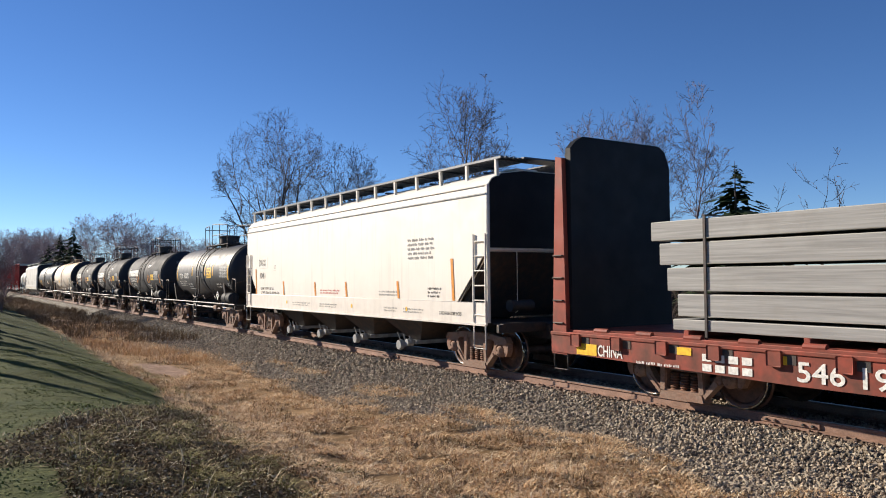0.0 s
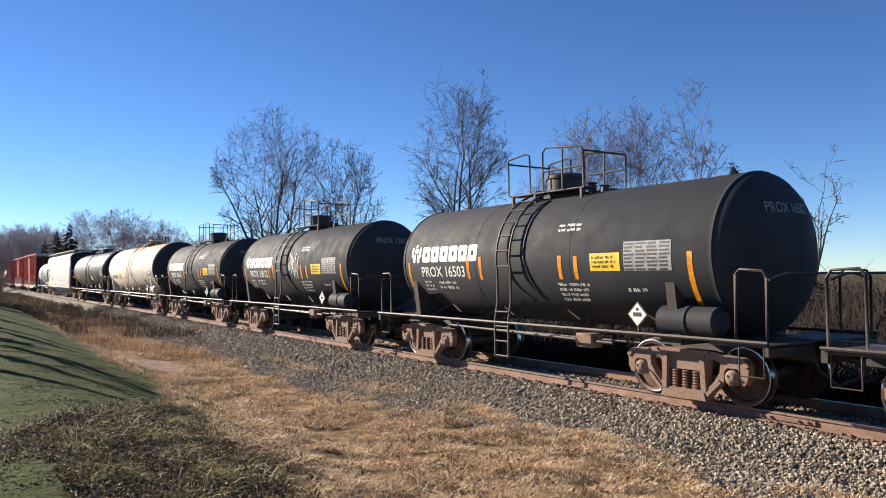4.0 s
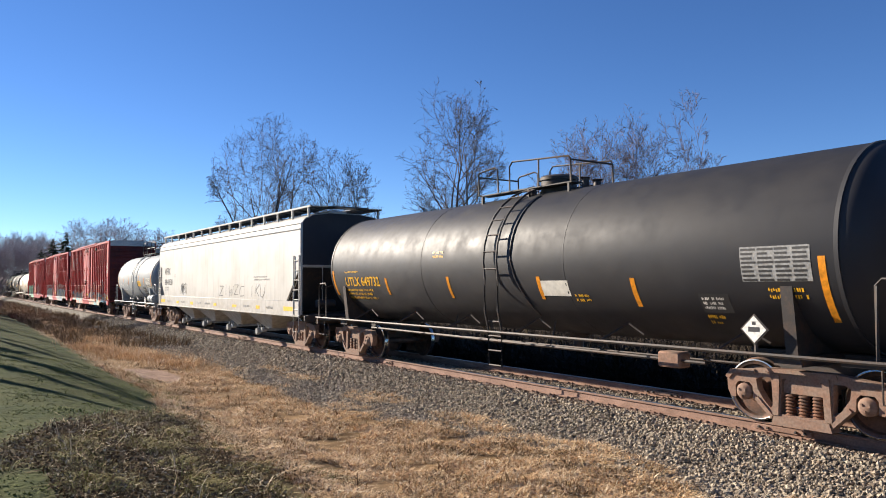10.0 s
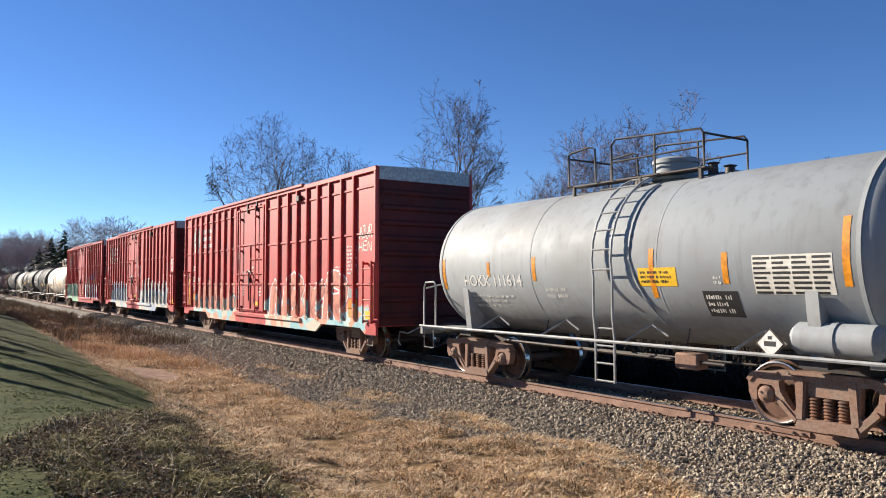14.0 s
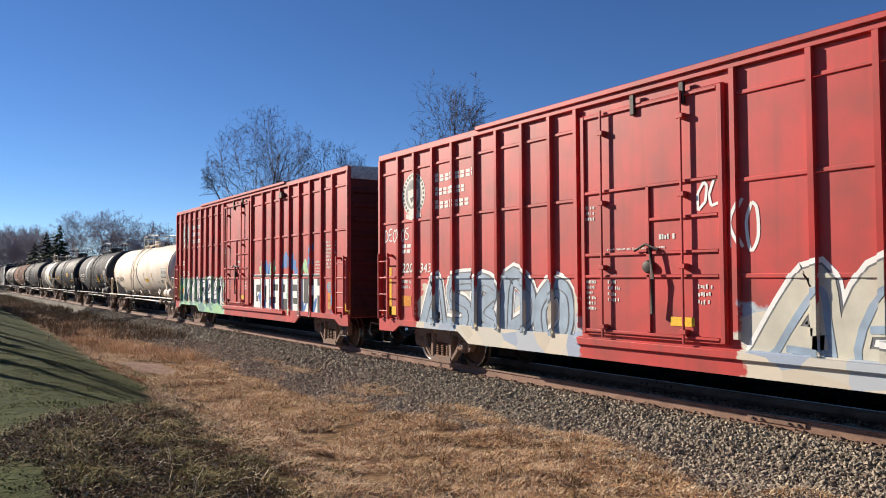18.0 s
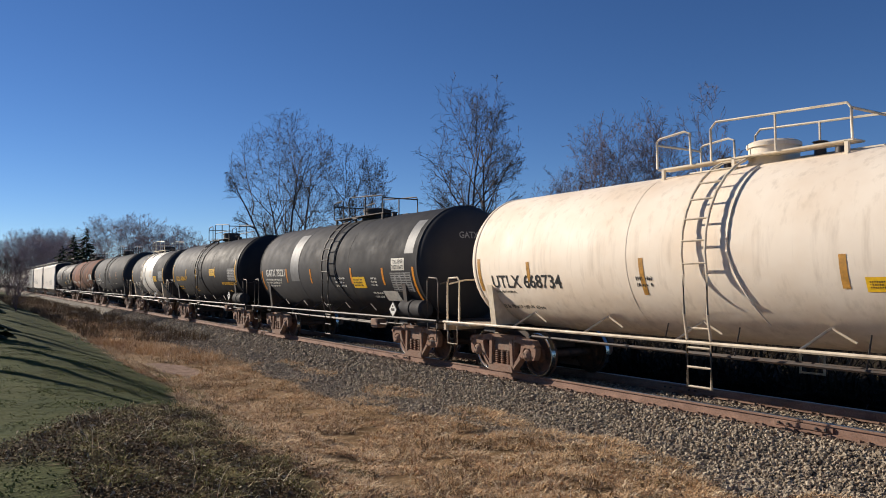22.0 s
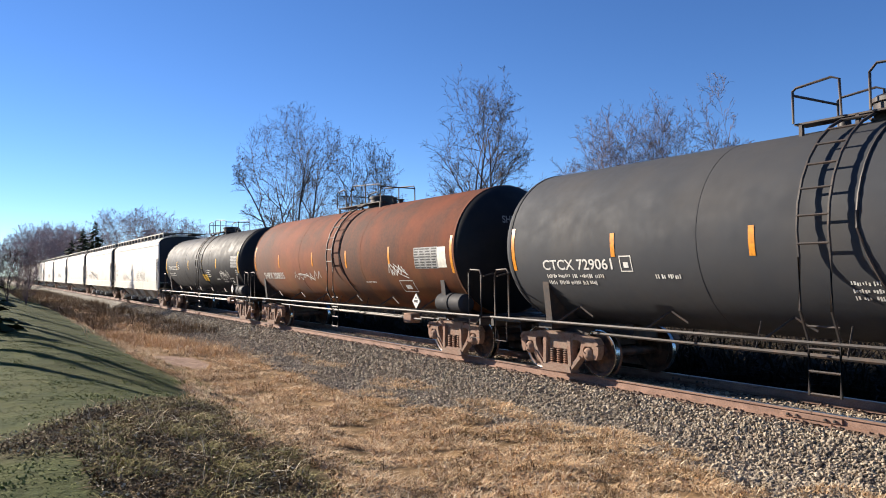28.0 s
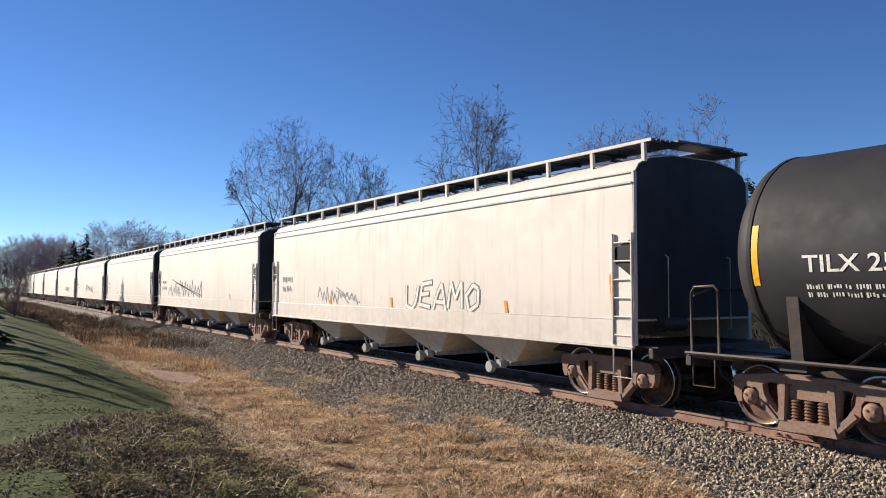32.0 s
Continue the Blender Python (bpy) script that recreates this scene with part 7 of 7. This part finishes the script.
def grass():
    rng = np.random.default_rng(8)
    straw = blade_material("dry_straw_blades", (226, 194, 154), (186, 150, 110), (242, 224, 192))
    dull = blade_material("matted_green_brown_blades", (124, 122, 66), (108, 96, 60), (190, 176, 128))
    weeds = blade_material("dead_brown_weeds", (76, 58, 38), (104, 84, 54), (54, 44, 30))
    green = blade_material("short_lawn_blades", (94, 106, 48), (112, 116, 64), (78, 90, 40))

    def pick(count, x0, x1, y0, y1, test):
        x = rng.uniform(x0, x1, count)
        y = rng.uniform(y0, y1, count)
        keep = [test(a, b) for a, b in zip(x, y)]
        return np.stack([x, y], 1)[keep]

    def dry_zone(a, b):
        if bare_soil(a, b) or b < max(lawn_edge(a), 2.7 if a > -14 else 0) + 0.7 * noise.noise(Vector((a * 0.5, b * 0.5, 3))):
            return False
        top = shoulder_foot(a, b) + 0.1
        if b > top:
            # a broken line of tufts along the foot of the ballast
            line = 8.45 - 0.03 * (a + 18) if a < -12 else 8.3
            return (abs(b - line) < 0.5 and noise.noise(Vector((a * 0.55, b * 0.9, 8))) > -0.18 + 0.8 * abs(b - line)) or (b < top + 0.5 and noise.noise(Vector((a * 0.9, b * 0.9, 18))) > 0.25)
        return noise.noise(Vector((a * 1.3, b * 1.3, 11))) + 0.5 * noise.noise(Vector((a * 3.3, b * 3.3, 2))) > -0.2

    def mat_zone(a, b):
        return lawn_edge(a) + 0.1 < b < 3.3 + 1.9 * noise.noise(Vector((a * 0.8, b * 0.8, 3))) and not (a > -7.6 and b < 0.75)

    def tufts(a, b):
        return mat_zone(a, b) and noise.noise(Vector((a * 2.3, b * 2.3, 21))) > 0.12

    def hollows(a, b):
        return mat_zone(a, b) and noise.noise(Vector((a * 2.3, b * 2.3, 21))) < 0.2

    p = np.concatenate([pick(120000, -12, -2, 2.0, 9.4, dry_zone), pick(70000, -24, -12, 2.6, 9.4, dry_zone), pick(30000, -60, -24, 3.2, 9.6, dry_zone)])
    blades("dry_grass", p, 0.115, 0.0048, 1.5, straw, "tan dry winter grass in the ditch", 1)
    p = np.concatenate([pick(34000, -13, -2, 2.2, 8.6, lambda a, b: dry_zone(a, b) and noise.noise(Vector((a * 1.1, b * 1.4, 51))) > 0.0), pick(14000, -26, -13, 2.6, 8.8, lambda a, b: dry_zone(a, b) and noise.noise(Vector((a * 1.1, b * 1.4, 51))) > 0.0)])
    blades("brown_grass", p, 0.13, 0.006, 1.4, blade_material("dull_brown_blades", (132, 104, 72), (102, 80, 55), (156, 130, 92)), "dull brown tufts among the dry grass", 7)
    p = pick(46000, -13, -2, 2.2, 8.2, dry_zone)
    litter("straw_litter", p, 0.045, blade_material("broken_straw", (202, 168, 130), (142, 114, 84), (234, 214, 182)), "broken straw and dead leaves among the dry grass", 14, 0.07)
    p = np.concatenate([pick(2200, -12, -2, 1.0, 8.4, lambda a, b: mat_zone(a, b) or dry_zone(a, b)), pick(1200, -24, -12, 2.6, 8.4, dry_zone)])
    blades("pale_stalks", p, 0.2, 0.003, 1.4, blade_material("bleached_stalks", (240, 222, 184), (222, 196, 150), (250, 240, 212)), "bleached bent grass stalks", 8)
    p = np.concatenate([pick(70000, -14.5, -3.5, -0.6, 4.2, tufts), pick(9000, -24, -13, 1.5, 5.0, lambda a, b: 0.1 < b - lawn_edge(a) < 0.6)])
    blades("matted_grass", p, 0.12, 0.0042, 1.7, dull, "matted green and brown grass along the lawn edge", 2)
    p = pick(30000, -14.5, -3.5, -0.6, 4.2, hollows)
    blades("dead_weeds", p, 0.07, 0.008, 1.4, weeds, "dark dead weeds matted beside the lawn", 5)
    p = pick(60000, -14.5, -3.5, -0.6, 4.2, mat_zone)
    litter("leaf_litter", p, 0.032, blade_material("dead_leaf_litter", (86, 72, 52), (122, 100, 74), (196, 182, 152)), "dark dead leaves matted beside the lawn", 15, 0.10)
    p = np.concatenate([pick(60000, -22, -3, -1.0, 4.0, lambda a, b: b < lawn_edge(a) + 0.2 or (a > -7.6 and b < 0.9)), pick(34000, -52, -22, -0.6, 4.6, lambda a, b: b < lawn_edge(a) + 0.2)])
    blades("lawn_grass", p, 0.026, 0.0075, 1.2, green, "short mown green lawn", 3)
    # taller straw clumps where the lawn meets the ditch, and rank growth further off
    q = []
    for cx, cy, rad, count in ((-31.8, 4.9, 1.2, 1500), (-29.0, 5.9, 1.7, 2200), (-25.0, 6.5, 1.3, 1200), (-38, 6.0, 1.6, 1200), (-46, 6.4, 2.2, 1200)):
        q.append(np.stack([rng.normal(cx, rad * 0.6, count), rng.normal(cy, rad * 0.4, count)], 1))
    blades("tall_dry_grass", np.concatenate(q), 0.24, 0.007, 0.9, straw, "tall tan clumps of dry grass", 4)
    p = np.concatenate([pick(14000, -75, -33, 4.3, 9.2, lambda a, b: noise.noise(Vector((a * 0.4, b * 0.6, 31))) > -0.15), pick(12000, -140, -70, 3.0, 9.2, lambda a, b: True)])
    blades("rank_weeds", p, 0.34, 0.012, 0.7, blade_material("faded_brown_weeds", (128, 106, 82), (98, 82, 64), (150, 126, 94)), "faded brown weeds beside the far track", 6)


# ---- trees ----
def branch_tubes(segs, sides):
    """Tapered tubes for (start, end, radius, radius) segments, as arrays."""
    p0, p1 = np.array([s[0] for s in segs]), np.array([s[1] for s in segs])
    r0, r1 = np.array([s[2] for s in segs]), np.array([s[3] for s in segs])
    d = p1 - p0
    d /= np.maximum(np.linalg.norm(d, axis=1, keepdims=True), 1e-6)
    ref = np.where(np.abs(d[:, 2:3]) > 0.9, np.array([[1.0, 0, 0]]), np.array([[0, 0, 1.0]]))
    a = np.cross(d, ref)
    a /= np.linalg.norm(a, axis=1, keepdims=True)
    b = np.cross(d, a)
    rings = []
    for p, r in ((p0, r0), (p1, r1)):
        for k in range(sides):
            t = 2 * math.pi * k / sides
            rings.append(p + (a * math.cos(t) + b * math.sin(t)) * r[:, None])
    verts = np.stack(rings, 1).reshape(-1, 3)
    base = (np.arange(len(segs)) * 2 * sides)[:, None]
    faces = np.concatenate([base + np.array([[k, (k + 1) % sides, sides + (k + 1) % sides, sides + k]]) for k in range(sides)])
    return verts, faces


def bare_tree_shape(height, spread, seed, trunk=0.2, stems=1, kids=(11, 7, 6, 4), lean=14, girth=0.013, twig=0.011):
    """Stems that fork into arching limbs, boughs and fine twigs, which fill an egg-shaped crown."""
    rng = np.random.default_rng(seed)
    segs = []
    up = np.array([0.0, 0.0, 1.0])
    foot = height * trunk * 0.6
    centre = np.array([0.0, 0.0, (height + foot) * 0.52])
    axes = np.array([spread / 2, spread / 2, (height - foot) * 0.5])

    def room(p, d):
        """How far it is from p along d to the edge of the crown, which is uneven."""
        a, b = d / axes, (p - centre) / axes
        k, m = a.dot(b), a.dot(a)
        inside = k * k - m * (b.dot(b) - 1)
        t = (-k + math.sqrt(inside)) / m if inside > 0 else 0.0
        return max(0.0, t) * (0.93 + 0.22 * noise.noise(Vector((d[0] * 2.2, d[1] * 2.2, d[2] * 2.2 + seed))))

    def limb(p, d, length, r, level, bare):
        n = (9, 6, 4, 3, 2)[level]
        spots = []
        for i in range(n):
            d = d + rng.normal(0, (0.06, 0.13, 0.15, 0.18, 0.2)[level], 3) + up * (0.02, 0.10, 0.07, 0.03, 0.0)[level]
            d = d / np.linalg.norm(d)
            q = p + d * (length / n)
            ra, rb = r * (1 - 0.8 * i / n), r * (1 - 0.8 * (i + 1) / n)
            if level > 0 and (((q - centre) / axes) ** 2).sum() > 1.04:
                break
            segs.append((tuple(p), tuple(q), max(ra, twig), max(rb, twig * 0.7)))
            if (i + 1) / n > bare:
                spots.append((p, q, d, (i + 0.5) / n, rb))
            p = q
        if level == 4 or not spots:
            return
        count = kids[level] if level < 4 else 0
        turn = rng.uniform(0, 6.28)
        for k in range(count):
            a, b, along, u, rb = spots[min(len(spots) - 1, int(len(spots) * (k + rng.random()) / count))]
            turn += 2.4 + rng.normal(0, 0.4)
            side = np.cross(along, up + rng.normal(0, 0.1, 3))
            side = side / max(np.linalg.norm(side), 1e-6)
            other = np.cross(side, along)
            angle = radians(rng.uniform(62, 88) - 52 * u if level == 0 else rng.uniform(24, 56))
            out = side * math.cos(turn) + other * math.sin(turn)
            e = along * math.cos(angle) + out * math.sin(angle)
            l = room(a, e / np.linalg.norm(e))
            l = l * rng.uniform(0.75, 0.92) if level == 0 else min(max(l, 0.4) * rng.uniform(0.6, 0.95), length * (1.0 - 0.35 * u) * rng.uniform(0.4, 0.7))
            if l < 0.1:
                continue
            limb(a + (b - a) * rng.random(), e, l, max(twig, min(rb * 0.8, r * (0.5, 0.55, 0.55, 0.5)[level])), level + 1, (0.2, 0.15, 0.1, 0.0)[level])

    for k in range(stems):
        a = 6.283 * (k + 0.5 * rng.random()) / stems
        t = radians(lean * rng.uniform(0.6, 1.2)) if stems > 1 else 0.03
        d = np.array([math.cos(a) * math.sin(t), math.sin(a) * math.sin(t), math.cos(t)])
        limb(np.array([0.06 * k, 0.0, -0.4]), d, 0.86 * (room(np.array([0.0, 0.0, foot + 0.5]), d) + foot) * (1.0 if k == 0 else rng.uniform(0.8, 1.0)), height * girth * (1.0 if stems == 1 else 0.72), 0, trunk)
    return [g for g in segs if g[3] > 0.05], [g for g in segs if g[3] <= 0.05]


TREE_SHAPES = {}


def tree_meshes(key, bark=None, **shape):
    if key not in TREE_SHAPES:
        thick, thin = bare_tree_shape(**shape)
        out = []
        for name, segs, sides in (("trunk", thick, 6), ("crown", thin, 3)):
            v, f = branch_tubes(segs, sides)
            me = bpy.data.meshes.new(name)
            me.from_pydata(v.tolist(), [], f.tolist())
            me.materials.append(bark or BARK)
            out.append(me)
        TREE_SHAPES[key] = out
    return TREE_SHAPES[key]


def bark_material(name, light, dark):
    n = Nodes(name)
    c = n.mix(n.ramp(n.noise(3, 5), 0.35, 0.65), srgb(*light), srgb(*dark))
    n.bump(n.noise(14, 5, 0.6, (1, 1, 0.2)), 0.4, 0.02)
    return n.done(c, 0.9)


BARK = bark_material("grey_brown_bark", (92, 78, 72), (66, 56, 53))
PALE_BARK = bark_material("mauve_grey_twigs", (124, 104, 100), (96, 80, 80))


def bare_tree(az, dist, scale, key, turn=0, label="tall bare winter tree with a fine twiggy crown", **shape):
    me = tree_meshes(key, **shape)
    a = radians(az)
    x, y = -math.sin(a) * dist, math.cos(a) * dist
    ob = tagged(new("tree"), label, "tree", "bare trees beside the railway")
    ob.location, ob.rotation_euler, ob.scale = (x, y, ground_z(x, y) - 0.1), (0, 0, radians(turn)), (scale, scale, scale)
    for name, m in zip(("trunk", "crown"), me):
        part(name, m, None, ob)
    return ob


def conifer(x, y, height, width, seed, label):
    rnd = random.Random(seed)
    needle = CONIFER
    ob = tagged(new("conifer"), label, "tree", "evergreens")
    ob.location = (x, y, ground_z(x, y) - 0.1)
    part("trunk", Geo().tube([(0, 0, 0), (0, 0, height * 0.5), (0, 0, height)], [height * 0.018, height * 0.011, 0.01], 7), BARK, ob)
    verts, faces = [], []
    rows = int(height * 4.2)
    for i in range(rows):
        u = i / rows
        z = height * (0.04 + 0.95 * u)
        reach = width / 2 * (1 - u) ** 0.85 * rnd.uniform(0.75, 1.15) + 0.08
        for k in range(max(6, int(20 * (1 - u)))):
            a = rnd.uniform(0, 6.283)
            l = reach * rnd.uniform(0.65, 1.1)
            for j in range(4):
                f0 = 0.2 + 0.8 * j / 4
                p = Vector((math.cos(a) * l * f0, math.sin(a) * l * f0, z - 0.22 * l * f0 + rnd.uniform(-0.08, 0.08)))
                w = 0.10 + 0.16 * l * (1 - f0 * 0.6)
                t = Vector((-math.sin(a), math.cos(a), rnd.uniform(-0.3, 0.3)))
                o = Vector((math.cos(a), math.sin(a), -0.35)) * (l * 0.34)
                b = len(verts)
                verts += [tuple(p - t * w), tuple(p + t * w), tuple(p + o + t * w * 0.3), tuple(p + o - t * w * 0.3)]
                faces.append((b, b + 1, b + 2, b + 3))
    me = bpy.data.meshes.new("crown")
    me.from_pydata(verts, [], faces)
    me.materials.append(needle)
    part("crown", me, None, ob)
    return ob


CONIFER = blade_material("dark_evergreen_needles", (40, 54, 34), (52, 66, 40), (34, 44, 32))


def place_trees():
    # distance haze is put into this paler bark of the broad far trees
    hazy = bark_material("haze_pale_mauve_twigs", (168, 150, 150), (138, 124, 128))
    tree_meshes("a", height=21.6, spread=13.6, seed=3, trunk=0.16, stems=4, lean=13, kids=(10, 8, 6, 4))
    tree_meshes("a2", height=19.6, spread=11.2, seed=9, trunk=0.12, stems=4, lean=12, kids=(10, 8, 6, 4))
    tree_meshes("b", height=20.9, spread=9.8, seed=5, trunk=0.26, stems=3, lean=9, kids=(12, 8, 5, 4))
    tree_meshes("c", bark=PALE_BARK, height=19.6, spread=10.0, seed=12, trunk=0.1, stems=6, lean=10, kids=(9, 6, 5, 4), girth=0.008, twig=0.012)
    tree_meshes("d", bark=PALE_BARK, height=21.0, spread=6.4, seed=15, trunk=0.3, stems=2, lean=5, kids=(11, 7, 5, 4), girth=0.008, twig=0.012)
    tree_meshes("k", height=13.6, spread=8.5, seed=44, trunk=0.3, stems=2, lean=22, kids=(5, 4, 3, 2), girth=0.013, twig=0.016)
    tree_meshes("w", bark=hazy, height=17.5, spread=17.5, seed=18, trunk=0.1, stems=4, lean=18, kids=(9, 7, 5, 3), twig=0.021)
    bare_tree(69.3, 82, 1.0, "a", 0)
    bare_tree(64.0, 86, 1.0, "a2", 40)
    bare_tree(55.5, 62, 1.0, "b", 0)
    bare_tree(45.2, 66, 0.93, "c", 0)
    bare_tree(42.2, 68, 1.0, "c", 200)
    bare_tree(48.2, 70, 0.74, "c", 130, label="slender bare tree in the thicket")
    bare_tree(37.9, 68, 1.0, "d", 0)
    bare_tree(30.4, 60, 0.98, "k", 80, label="crooked sparse bare tree beyond the train")
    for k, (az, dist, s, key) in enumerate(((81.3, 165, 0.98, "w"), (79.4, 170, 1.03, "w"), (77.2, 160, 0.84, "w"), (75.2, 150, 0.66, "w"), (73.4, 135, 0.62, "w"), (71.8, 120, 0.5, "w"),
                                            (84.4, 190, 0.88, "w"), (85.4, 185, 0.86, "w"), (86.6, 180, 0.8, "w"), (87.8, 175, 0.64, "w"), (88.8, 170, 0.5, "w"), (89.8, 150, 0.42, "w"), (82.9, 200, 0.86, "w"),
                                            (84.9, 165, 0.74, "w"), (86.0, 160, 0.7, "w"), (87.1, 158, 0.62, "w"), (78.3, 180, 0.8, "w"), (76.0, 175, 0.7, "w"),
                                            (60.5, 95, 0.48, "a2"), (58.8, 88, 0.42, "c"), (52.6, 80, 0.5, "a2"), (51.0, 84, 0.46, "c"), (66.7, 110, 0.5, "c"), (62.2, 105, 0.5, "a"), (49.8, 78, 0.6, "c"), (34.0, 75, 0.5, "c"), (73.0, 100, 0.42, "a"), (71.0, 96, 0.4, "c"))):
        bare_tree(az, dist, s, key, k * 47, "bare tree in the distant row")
    for az, dist, height, width, seed in ((83.1, 138, 12.3, 9, 4), (83.9, 142, 11.0, 9, 6), (84.6, 146, 9.2, 8, 5)):
        a = radians(az)
        conifer(-math.sin(a) * dist, math.cos(a) * dist, height, width, seed, "dark green spruce beside the far track")
    a = radians(35.2)
    conifer(-math.sin(a) * 52, math.cos(a) * 52, 10.8, 13.0, 8, "brownish cedar beyond the train")
    # evergreens and bare trees of the garden beside the lawn: they shade lawn and train
    conifer(-81.4, -2.6, 13.2, 6, 21, "tall evergreen at the edge of the lawn")
    conifer(-72.0, -3.4, 12.8, 6, 22, "tall evergreen at the edge of the lawn")
    conifer(-25.6, 0.1, 2.3, 2.2, 23, "low dark evergreen bush on the lawn")
    tree_meshes("g", height=5.6, spread=2.8, seed=31, trunk=0.72, kids=(5, 3, 2, 2), girth=0.08)
    for x, y, s, t in ((-26.5, -2.4, 1.0, 0), (-20.4, -2.3, 0.8, 60), (-23.6, -2.8, 0.9, 100), (-36.6, -1.7, 1.0, 220), (-33.0, -2.2, 0.9, 30), (-46, -3, 1.1, 10), (-55, -4, 1.2, 130)):
        a, d = math.degrees(math.atan2(-x, y)), math.hypot(x, y)
        bare_tree(a, d, s, "g", t, "bare garden tree beside the lawn")

    # thin bare shrub at the lawn's far end
    bare_tree(87.3, 60, 0.24, "c", 15, "thin bare shrub at the end of the lawn")
    bare_tree(88.4, 57, 0.2, "a2", 75, "thin bare shrub at the end of the lawn")


def undergrowth():
    """Dark low growth close behind the track, always in the train's shade."""
    rng = np.random.default_rng(41)
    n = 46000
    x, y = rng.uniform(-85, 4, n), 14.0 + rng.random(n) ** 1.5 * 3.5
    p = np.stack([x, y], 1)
    # growth added to close the view under the cars, shade put into its colour
    blades("undergrowth", p, 1.0, 0.022, 1.0, blade_material("shade_dark_undergrowth", (46, 42, 32), (58, 48, 38), (36, 36, 26)), "added undergrowth behind the track, darkened for the shade there", 12)


def thicket():
    """Brush and young stems behind the track, joined."""
    rnd = random.Random(77)
    segs = []
    for k in range(1500):
        az = radians(rnd.uniform(20, 84))
        dist = rnd.uniform(26, 60) / max(0.25, math.cos(az)) ** 0.6
        x, y = -math.sin(az) * dist, math.cos(az) * dist
        if y < 17:
            continue
        p = Vector((x, y, ground_z(x, y)))
        h = rnd.uniform(1.0, 3.4)
        for j in range(6):
            d = Vector((rnd.gauss(0, 0.35), rnd.gauss(0, 0.35), 1)).normalized()
            q = p + d * h * rnd.uniform(0.5, 1)
            segs.append((tuple(p), tuple(q), 0.03, 0.012))
            for i in range(3):
                e = p.lerp(q, rnd.uniform(0.3, 1))
                segs.append((tuple(e), tuple(e + Vector((rnd.gauss(0, 0.4), rnd.gauss(0, 0.4), rnd.uniform(0.1, 0.7))) * h * 0.4), 0.014, 0.006))
    v, f = branch_tubes(segs, 3)
    # stems coloured darker to hold the shade behind the train
    scatter_mesh("brush", v, f, plain("shade_dark_brush", (62, 50, 42), 0.95, 0, 0.4, 3), "tangled bare brush beyond the track", "shrubs")


ground()
track()
stones(((-9, 1.0, 54000), (-18, -9, 38000)), 5)
stones(((-30, -18, 30000), (-64, -30, 30000)), 6)
grass()
place_trees()
thicket()
undergrowth()


# ---- motion ----
def along():
    """Metres that the train has run, at each time."""
    run = [-179.17, -170.53, -161.25, -152.06, -142.91, -133.76, -124.59, -115.44, -106.28, -96.94, -87.7, -78.29, -68.64, -58.87, -49.06, -39.23, -29.39, -19.59, -9.79, 0.0, 9.48, 19.08, 28.85, 38.78, 48.71, 58.69, 68.67, 78.59, 88.49, 98.38, 108.38, 118.39, 128.28]
    rows = list(enumerate(run))
    return rows[:1] + [(0.5, -175.0)] + rows[1:]


def motions():
    run = along()
    for car in CARS:
        walk(car, [(t, pose(car["middle"] + s, TRACK_Y, 0)) for t, s in run])
    # wheels turn with the distance run: less than a quarter turn from row to row
    steps = [k / 15 for k in range(32 * 15 + 1)]
    dist = np.interp(steps, [t for t, s in run], [s for t, s in run])
    for w in WHEELSETS:
        x, _, z = w.location
        walk(w, [(t, Matrix.Translation((x, 0, z)) @ Matrix.Rotation(d / WHEEL_R, 4, "Y")) for t, d in zip(steps, dist)])


motions()
